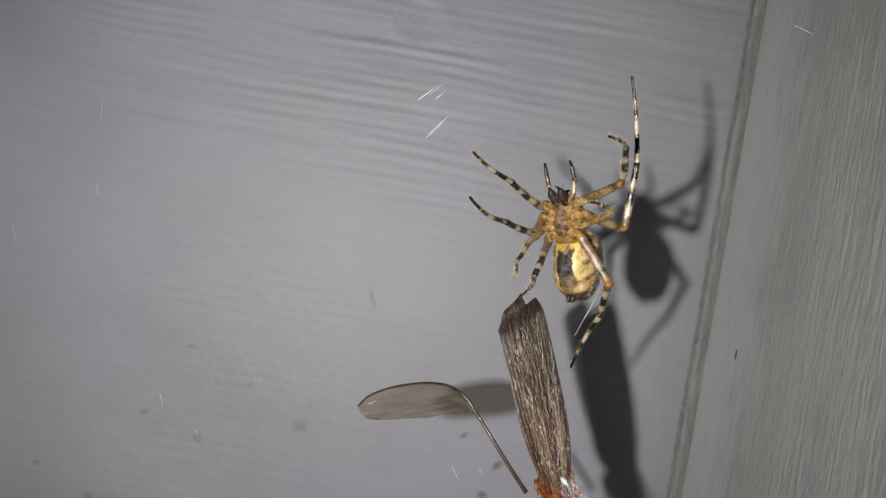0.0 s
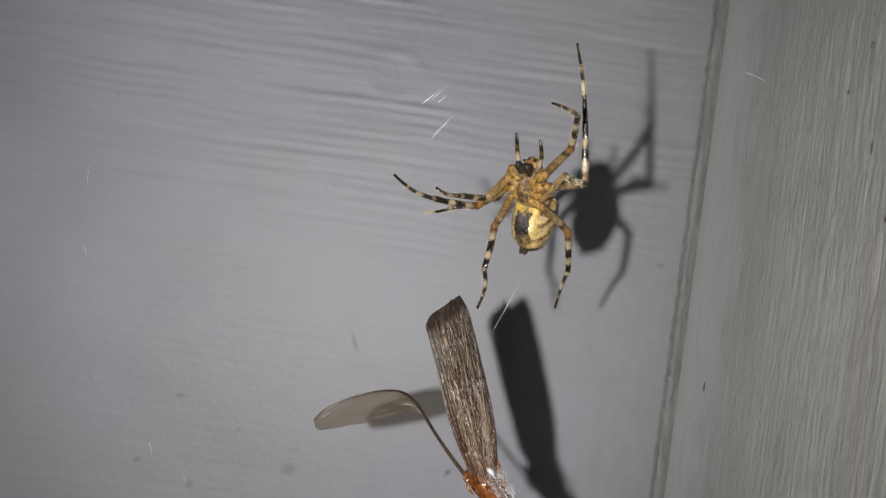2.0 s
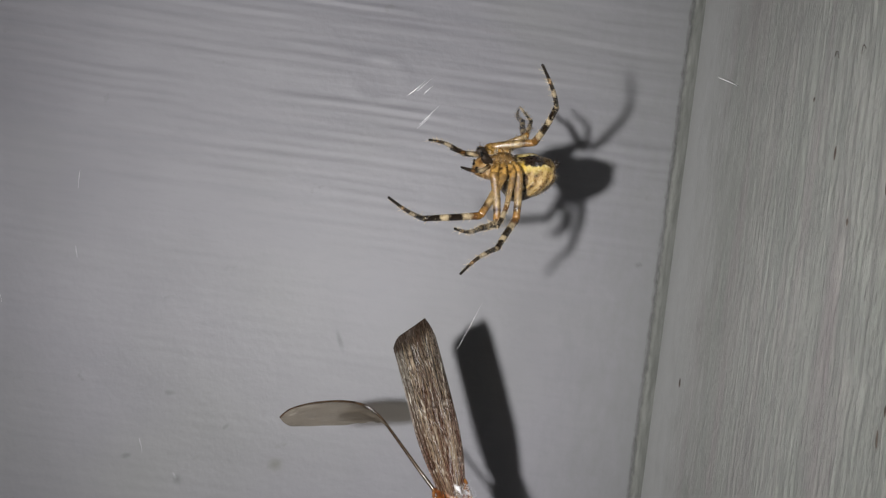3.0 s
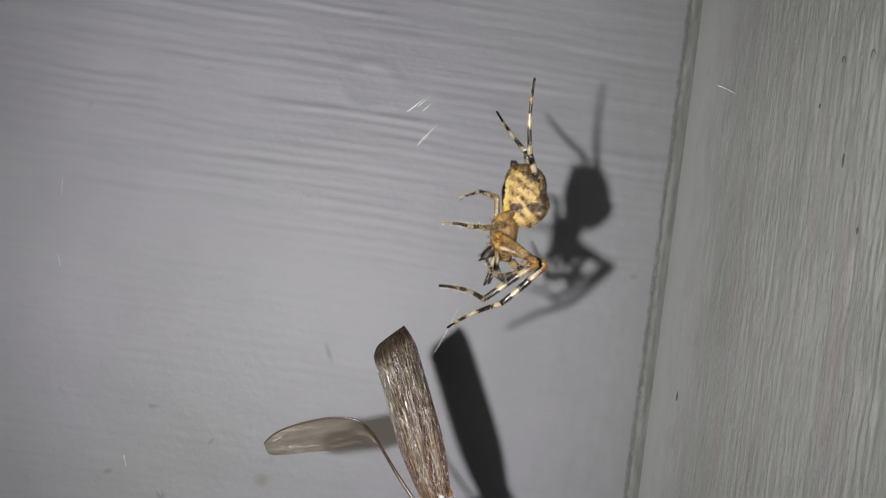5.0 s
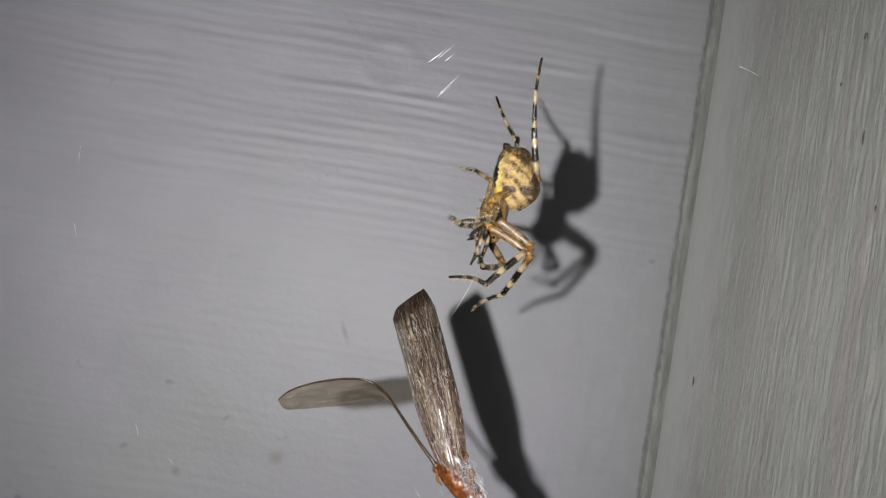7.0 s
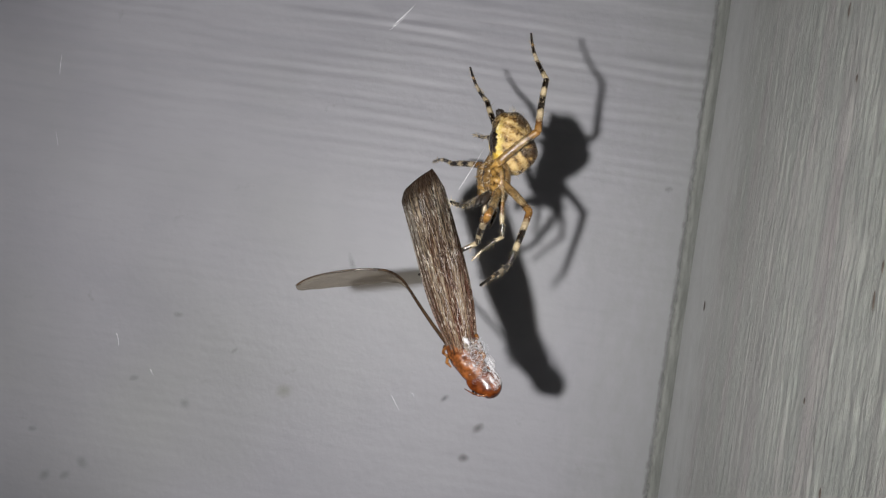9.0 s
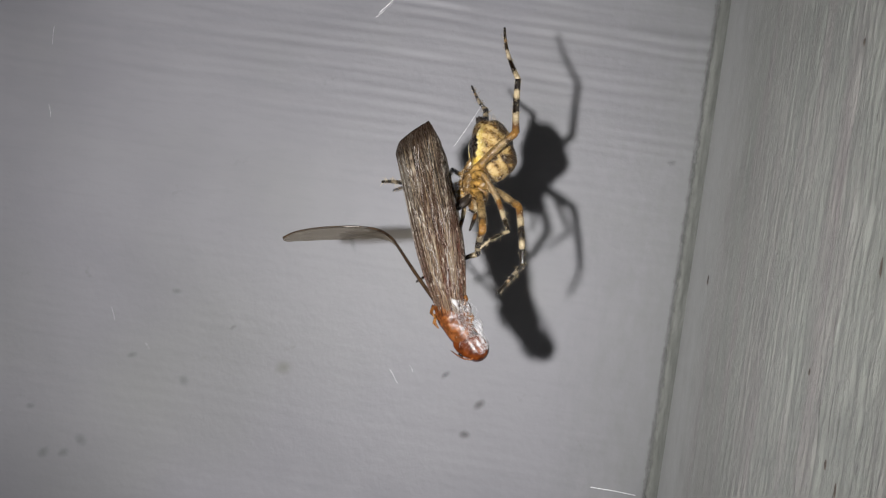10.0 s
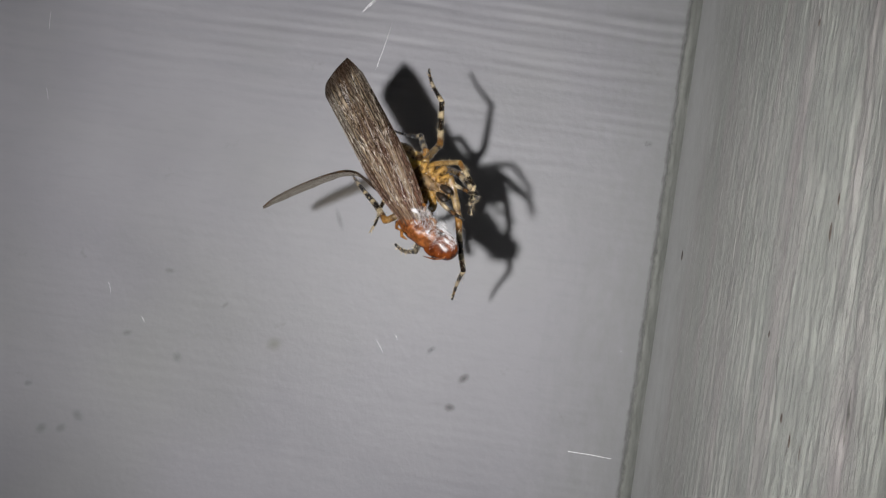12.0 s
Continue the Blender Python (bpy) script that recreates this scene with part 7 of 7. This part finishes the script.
    walk(legs["left", 3][0], [
        (0, pose(-0.002, -0.0001, -0.0002, 46.99, -18.65, 41.39)),
        (0.5, pose(-0.002, -0.0001, -0.0002, 46.99, -18.65, 41.39)),
        (1, pose(-0.002, -0.0001, -0.0002, 46.99, -18.65, 41.39)),
        (1.25, pose(-0.002, -0.0001, -0.0002, 31.23, -9.56, 29.91)),
        (1.5, pose(-0.002, -0.0001, -0.0002, 14.23, -3.98, 16.57)),
        (2, pose(-0.002, -0.0001, -0.0002, 10.89, -7.19, 30.95)),
        (2.5, pose(-0.002, -0.0001, -0.0002, 21, -14.14, 55.31)),
        (2.6, pose(-0.002, -0.0001, -0.0002, 3.46, -18.49, 75.99)),
        (2.7, pose(-0.002, -0.0001, -0.0002, -14.65, -16.49, 97.19)),
        (2.85, pose(-0.002, -0.0001, -0.0002, -37.18, -2.94, 124.87)),
        (3, pose(-0.002, -0.0001, -0.0002, -43.4, 28.99, 165.04)),
        (3.1, pose(-0.002, -0.0001, -0.0002, -49.3, 20.49, 148.23)),
        (3.2, pose(-0.002, -0.0001, -0.0002, -46.65, 22.26, 149.95)),
        (4, pose(-0.002, -0.0001, -0.0002, -21.95, 33.11, 167.74)),
        (4.8, pose(-0.002, -0.0001, -0.0002, 7.47, 35.56, -169.29)),
        (5, pose(-0.002, -0.0001, -0.0002, -9.63, 35.43, -177.43)),
        (5.5, pose(-0.002, -0.0001, -0.0002, -0.83, 35.81, -172.31)),
        (6, pose(-0.002, -0.0001, -0.0002, -12.24, 35.19, -179)),
        (6.5, pose(-0.002, -0.0001, -0.0002, 0.46, 35.97, -169.71)),
        (6.95, pose(-0.002, -0.0001, -0.0002, 6.38, 36.5, 179.31)),
        (7.4, pose(-0.002, -0.0001, -0.0002, 12.14, 37.93, 168.31)),
        (7.85, pose(-0.002, -0.0001, -0.0002, 17.59, 40.22, 157.26)),
        (8.3, pose(-0.002, -0.0001, -0.0002, 41.43, 55.29, 168.83)),
        (8.5, pose(-0.002, -0.0001, -0.0002, -23.14, 59.12, 98.62)),
        (8.62, pose(-0.002, -0.0001, -0.0002, -9.64, 61.99, 150.4)),
        (8.75, pose(-0.002, -0.0001, -0.0002, 11.47, 58.69, -175.12)),
        (8.88, pose(-0.002, -0.0001, -0.0002, 17.84, 54.66, -152.24)),
        (9, pose(-0.002, -0.0001, -0.0002, 20.34, 50.57, -132.77)),
        (9.25, pose(-0.002, -0.0001, -0.0002, 26.23, 49.79, -129.32)),
        (9.5, pose(-0.002, -0.0001, -0.0002, 27.81, 50.33, -129.97)),
        (9.75, pose(-0.002, -0.0001, -0.0002, 46.58, 53.47, -145.29)),
        (10, pose(-0.002, -0.0001, -0.0002, 66.99, 53.12, -166.84)),
        (10.5, pose(-0.002, -0.0001, -0.0002, 14.42, 69.7, -166.53)),
        (11, pose(-0.002, -0.0001, -0.0002, 20.86, 67.73, -159.54)),
        (11.5, pose(-0.002, -0.0001, -0.0002, 11.82, 58.64, -176.83)),
        (12, pose(-0.002, -0.0001, -0.0002, 18.05, 53.59, -170.55)),
    ])
    walk(legs["left", 3][1], [
        (0, pose(0, 0.0032, 0, -110.46, 34.26, 24.16)),
        (0.5, pose(0, 0.0032, 0, -110.46, 34.26, 24.16)),
        (1, pose(0, 0.0032, 0, -110.46, 34.26, 24.16)),
        (1.25, pose(0, 0.0032, 0, -96.86, 8.44, 30.83)),
        (1.5, pose(0, 0.0032, 0, -75.47, -12.82, 29.41)),
        (2, pose(0, 0.0032, 0, -49.5, 13.51, 42.94)),
        (2.5, pose(0, 0.0032, 0, -68.28, -13.62, 26.83)),
        (2.6, pose(0, 0.0032, 0, -46.31, -23.06, 20.46)),
        (2.7, pose(0, 0.0032, 0, -20.22, -33.99, 1.69)),
        (2.85, pose(0, 0.0032, 0, 25.67, -32.15, -42.23)),
        (3, pose(0, 0.0032, 0, 57.13, -15.42, -78.05)),
        (3.1, pose(0, 0.0032, 0, 56.38, -10.95, -67.49)),
        (3.2, pose(0, 0.0032, 0, 53.86, -12.48, -66.4)),
        (4, pose(0, 0.0032, 0, 28.96, -17.76, -60.2)),
        (4.8, pose(0, 0.0032, 0, 3.69, -16.29, -65.47)),
        (5, pose(0, 0.0032, 0, 12.62, -13.79, -83.35)),
        (5.5, pose(0, 0.0032, 0, 6.39, -13.42, -85.62)),
        (6, pose(0, 0.0032, 0, 11.29, -14.56, -78.08)),
        (6.5, pose(0, 0.0032, 0, 9.81, -12.88, -87.33)),
        (6.95, pose(0, 0.0032, 0, 11.64, -15.97, -70.64)),
        (7.4, pose(0, 0.0032, 0, 8.14, -19.1, -51.96)),
        (7.85, pose(0, 0.0032, 0, -0.08, -20.44, -32.02)),
        (8.3, pose(0, 0.0032, 0, -22.9, -22.25, -25.01)),
        (8.5, pose(-0, 0.0032, -0, -13.99, -11.18, 36.49)),
        (8.62, pose(0, 0.0032, 0, 37.19, -10.38, -12.35)),
        (8.75, pose(0, 0.0032, 0, 39.75, -1.98, -31.56)),
        (8.88, pose(0, 0.0032, -0, 48.82, 7.25, -42.59)),
        (9, pose(0, 0.0032, 0, 58.42, 17.69, -51.11)),
        (9.25, pose(0, 0.0032, -0, 25.63, 16.94, -51.09)),
        (9.5, pose(0, 0.0032, 0, -4.78, 18.67, -48.24)),
        (9.75, pose(0, 0.0032, 0, 5.42, 18.05, -47.51)),
        (10, pose(0, 0.0032, 0, -1.11, 12.1, -42.56)),
        (10.5, pose(0, 0.0032, 0, 68.41, 9.28, -0.64)),
        (11, pose(0, 0.0032, 0, 61.1, 9.33, -2.51)),
        (11.5, pose(0, 0.0032, -0, 71.25, 10.28, -5.95)),
        (12, pose(-0, 0.0032, 0, 78.02, 11.6, -7.24)),
    ])
    walk(legs["left", 3][2], [
        (0, pose(-0.00115, 0.001382, -0.002633, -126.01, 31.09, 16.13)),
        (0.5, pose(-0.00115, 0.001382, -0.002633, -126.01, 31.09, 16.13)),
        (1, pose(-0.00115, 0.001382, -0.002633, -126.01, 31.09, 16.13)),
        (1.25, pose(-0.000217, 0.002597, -0.003339, -112.11, 5.1, 31.11)),
        (1.5, pose(0.000218, 0.004302, -0.003209, -95.51, -21.29, 37.6)),
        (2, pose(-0.001947, 0.004405, -0.002514, -50.86, -6.5, 42.19)),
        (2.5, pose(9.6e-05, 0.004658, -0.00307, -70.67, -13.49, 38.22)),
        (2.6, pose(8.1e-05, 0.005737, -0.002262, -50.44, -31.84, 27.08)),
        (2.7, pose(0.000562, 0.006409, -0.000974, -23.1, -48.77, -1.89)),
        (2.85, pose(0.001479, 0.005996, 0.001247, 31.87, -44.62, -70.94)),
        (3, pose(0.001648, 0.004325, 0.002753, 54.45, -15.72, -121.03)),
        (3.1, pose(0.001533, 0.004417, 0.00278, 51.31, -14.05, -107.88)),
        (3.2, pose(0.0016, 0.004547, 0.002681, 49.55, -15.7, -106.48)),
        (4, pose(0.002332, 0.005114, 0.001568, 28.73, -21.92, -98.41)),
        (4.8, pose(0.003061, 0.004664, 0.00021, 7.15, -20.17, -104.2)),
        (5, pose(0.003275, 0.00376, 0.000721, 3.4, -20.28, -103.01)),
        (5.5, pose(0.003362, 0.003546, 0.000368, 12.42, -18.75, -114.64)),
        (6, pose(0.003228, 0.004052, 0.000644, 9.63, -19.13, -112.55)),
        (6.5, pose(0.003341, 0.003485, 0.000565, 10.07, -19.21, -112.08)),
        (6.95, pose(0.003079, 0.004482, 0.00066, 23.39, -25.11, -91.12)),
        (7.4, pose(0.002554, 0.005398, 0.000455, 26.14, -35.87, -64.59)),
        (7.85, pose(0.001804, 0.006082, -4e-06, 15.48, -46.16, -29.85)),
        (8.3, pose(0.001778, 0.005827, -0.001224, -14.35, -47.5, 10.96)),
        (8.5, pose(-0.001834, 0.005947, -0.000806, -8.53, -42.88, 62.55)),
        (8.62, pose(0.000217, 0.005925, 0.002022, 39.18, -42.35, -7.03)),
        (8.75, pose(0.001304, 0.005467, 0.002173, 48.84, -20.88, -34.88)),
        (8.88, pose(0.001753, 0.004629, 0.002539, 57.96, 3.77, -53.76)),
        (9, pose(0.001939, 0.003632, 0.00276, 64.62, 28.6, -68.35)),
        (9.25, pose(0.002655, 0.004792, 0.001407, 53.98, 28.33, -68.04)),
        (9.5, pose(0.002467, 0.005524, -0.000268, 43.51, 30.09, -65.64)),
        (9.75, pose(0.002563, 0.005413, 0.000305, 49.42, 5.18, -51.82)),
        (10, pose(0.002289, 0.005713, -6.4e-05, 36.16, -23.44, -36.67)),
        (10.5, pose(0.000524, 0.004446, 0.00312, 78.87, -6.36, -30.12)),
        (11, pose(0.000554, 0.004821, 0.002937, 77.57, -6.97, -31.63)),
        (11.5, pose(0.000685, 0.004228, 0.003168, 80.66, -4.88, -35.74)),
        (12, pose(0.000753, 0.003816, 0.003258, 76.94, -7.13, -35.36)),
    ])
    walk(legs["left", 4][0], [
        (0, pose(-0.0016, -0.001, -0.0002, 14.59, -43.03, 144.02)),
        (0.5, pose(-0.0016, -0.001, -0.0002, -2.73, -45.94, -178.15)),
        (0.75, pose(-0.0016, -0.001, -0.0002, 33.36, -41.93, 161.75)),
        (1, pose(-0.0016, -0.001, -0.0002, 62.83, -30.74, 149.34)),
        (1.5, pose(-0.0016, -0.001, -0.0002, 27.94, -17.52, 135.16)),
        (2, pose(-0.0016, -0.001, -0.0002, 41.88, -18.36, 136.42)),
        (2.5, pose(-0.0016, -0.001, -0.0002, 44.99, 6.32, 110.85)),
        (2.6, pose(-0.0016, -0.001, -0.0002, 45.87, 3.87, 113.28)),
        (2.7, pose(-0.0016, -0.001, -0.0002, 46.65, 1.37, 115.66)),
        (2.85, pose(-0.0016, -0.001, -0.0002, 25.64, -1.94, 120.19)),
        (3, pose(-0.0016, -0.001, -0.0002, 7.73, -2.34, 146.58)),
        (3.1, pose(-0.0016, -0.001, -0.0002, 5.11, -4.8, 142.48)),
        (3.2, pose(-0.0016, -0.001, -0.0002, 5.37, -6.36, 159.36)),
        (4, pose(-0.0016, -0.001, -0.0002, 33.83, -4.43, 153.93)),
        (4.8, pose(-0.0016, -0.001, -0.0002, 61.93, -0.17, 150.08)),
        (5, pose(-0.0016, -0.001, -0.0002, 55.42, -3.27, 151.97)),
        (5.5, pose(-0.0016, -0.001, -0.0002, 57.09, 1.44, 148.82)),
        (6, pose(-0.0016, -0.001, -0.0002, 56.56, -4.07, 152.42)),
        (6.5, pose(-0.0016, -0.001, -0.0002, 56.92, 0.15, 149.65)),
        (7.4, pose(-0.0016, -0.001, -0.0002, 39.85, 8.1, 142.59)),
        (8.3, pose(-0.0016, -0.001, -0.0002, 31.53, 29.58, 141.02)),
        (8.5, pose(-0.0016, -0.001, -0.0002, 34.74, 21.63, 160)),
        (9, pose(-0.0016, -0.001, -0.0002, 30.9, 16.35, 170.79)),
        (9.5, pose(-0.0016, -0.001, -0.0002, 27.41, 27.28, 135.45)),
        (9.75, pose(-0.0016, -0.001, -0.0002, 23.33, 11.84, 176.82)),
        (10, pose(-0.0016, -0.001, -0.0002, 10.39, 2.92, -143.34)),
        (10.25, pose(-0.0016, -0.001, -0.0002, 15.79, 8.86, -176.96)),
        (10.5, pose(-0.0016, -0.001, -0.0002, 18.63, 16.44, 151.12)),
        (11, pose(-0.0016, -0.001, -0.0002, 25.85, 15.81, 149.63)),
        (11.5, pose(-0.0016, -0.001, -0.0002, 45.28, -15.93, 168.21)),
        (12, pose(-0.0016, -0.001, -0.0002, 53.13, -50.98, -150.14)),
    ])
    walk(legs["left", 4][1], [
        (0, pose(0, 0.0048, 0, 64.59, -5.54, 8.76)),
        (0.5, pose(0, 0.0048, 0, 56.35, 11.61, -0.91)),
        (0.75, pose(0, 0.0048, 0, 28.76, 11.74, -1.06)),
        (1, pose(0, 0.0048, 0, 1.09, 11.14, 1.23)),
        (1.5, pose(0, 0.0048, 0, 20.91, 4.9, 32.81)),
        (2, pose(0, 0.0048, 0, -3.25, 4.58, 34.91)),
        (2.5, pose(0, 0.0048, 0, 36.17, 1.03, 46.9)),
        (2.6, pose(0, 0.0048, 0, 42.95, 8.49, 37.86)),
        (2.7, pose(0, 0.0048, 0, 49.5, 16.52, 30)),
        (2.85, pose(0, 0.0048, 0, 32.76, 28.26, 15.56)),
        (3, pose(0, 0.0048, 0, 8.68, 35.23, -21.6)),
        (3.1, pose(0, 0.0048, 0, -0.1, 37.77, -29.93)),
        (3.2, pose(0, 0.0048, 0, -11.79, 35.7, -54.41)),
        (4, pose(0, 0.0048, 0, -54.02, 34.72, -56.27)),
        (4.8, pose(0, 0.0048, 0, -98.04, 21.17, -60.07)),
        (5, pose(0, 0.0048, 0, -115.55, 24.83, -61.27)),
        (5.5, pose(0, 0.0048, 0, -139.89, 26.92, -63.07)),
        (6, pose(0, 0.0048, 0, -144.28, 30.21, -67.88)),
        (6.5, pose(0, 0.0048, 0, -119.77, 26.29, -63.87)),
        (7.4, pose(0, 0.0048, 0, -94.89, 45.37, -71.17)),
        (8.3, pose(0, 0.0048, 0, -82.19, 56.71, -77.07)),
        (8.5, pose(0, 0.0048, 0, -55.08, 66.22, -83.44)),
        (9, pose(-0, 0.0048, 0, -64.99, 59.23, -87.71)),
        (9.5, pose(0, 0.0048, 0, -69.17, 49.52, -94.08)),
        (9.75, pose(-0, 0.0048, 0, -25.44, 66.67, -71.67)),
        (10, pose(-0, 0.0048, 0, 38.54, 65.84, -35.34)),
        (10.25, pose(0, 0.0048, 0, 20.02, 65.81, -34.18)),
        (10.5, pose(-0, 0.0048, 0, -6.55, 64.01, -44.19)),
        (11, pose(-0, 0.0048, 0, -37.63, 56.51, -63.1)),
        (11.5, pose(0, 0.0048, 0, -17.07, 60.33, -51.37)),
        (12, pose(-0, 0.0048, 0, -13.82, 54.65, -58.9)),
    ])
    walk(legs["left", 4][2], [
        (0, pose(-0.000818, 0.007018, 0.004855, 54.29, -15.68, 30.06)),
        (0.5, pose(0.000952, 0.007778, 0.004403, 36.92, 1.86, 12.97)),
        (0.75, pose(0.000616, 0.009523, 0.002543, 12.43, 0.16, 16.65)),
        (1, pose(-9.6e-05, 0.010198, 0.000101, -12.19, 0.15, 25.34)),
        (1.5, pose(-0.002595, 0.009129, 0.00192, 22.41, -0.85, 36.47)),
        (2, pose(-0.003105, 0.009207, -0.000305, 10.23, -3.02, 43.85)),
        (2.5, pose(-0.003144, 0.00782, 0.003186, 51.71, -4.22, 45.87)),
        (2.6, pose(-0.001997, 0.008254, 0.003639, 47.7, 3.79, 39.08)),
        (2.7, pose(-0.000742, 0.008421, 0.003937, 43.41, 11.49, 31.48)),
        (2.85, pose(0.000115, 0.009546, 0.002574, 33.6, 22, 17.77)),
        (3, pose(0.002403, 0.00959, 0.000666, 18.27, 30.46, -14.29)),
        (3.1, pose(0.00269, 0.009482, -7e-06, 2.07, 35.22, -24.26)),
        (3.2, pose(0.003924, 0.0084, -0.000896, -18.37, 32.25, -48.79)),
        (4, pose(0.001256, 0.008631, -0.003592, -51.87, 25.13, -60.28)),
        (4.8, pose(-0.001618, 0.006097, -0.004986, -78.54, 5.2, -69.75)),
        (5, pose(-0.003026, 0.005475, -0.004422, -73.54, 3.57, -70.16)),
        (5.5, pose(-0.004396, 0.004333, -0.003102, -78.42, 9, -68.79)),
        (6, pose(-0.004659, 0.004619, -0.002725, -77.08, 8.69, -68.86)),
        (6.5, pose(-0.003321, 0.005484, -0.004202, -81.9, 10.82, -68.46)),
        (7.4, pose(-0.001672, 0.008275, -0.00378, -60.78, 30.65, -61.34)),
        (8.3, pose(-0.000286, 0.009323, -0.002936, -42.92, 38.72, -49.59)),
        (8.5, pose(0.002608, 0.009179, -0.001785, -14.21, 50.99, -28.15)),
        (9, pose(0.002113, 0.009093, -0.002503, -24.23, 44.45, -51.11)),
        (9.5, pose(0.002188, 0.008493, -0.003277, -49.06, 41.37, -58.34)),
        (9.75, pose(0.003959, 0.008356, -0.000919, -14.93, 42.05, -59.16)),
        (10, pose(0.004947, 0.00647, 0.001377, 11.09, 41.57, -73.36)),
        (10.25, pose(0.004246, 0.008049, 0.000758, 12.17, 37.83, -46.21)),
        (10.5, pose(0.003342, 0.009033, -0.00027, 9.15, 32.98, -23.85)),
        (11, pose(0.00257, 0.009187, -0.001819, -15.64, 31.86, -29.11)),
        (11.5, pose(0.003173, 0.009098, -0.000785, -17.82, 25.81, -50.47)),
        (12, pose(0.003946, 0.00841, -0.000746, -19.66, 11.86, -74.68)),
    ])


motions()
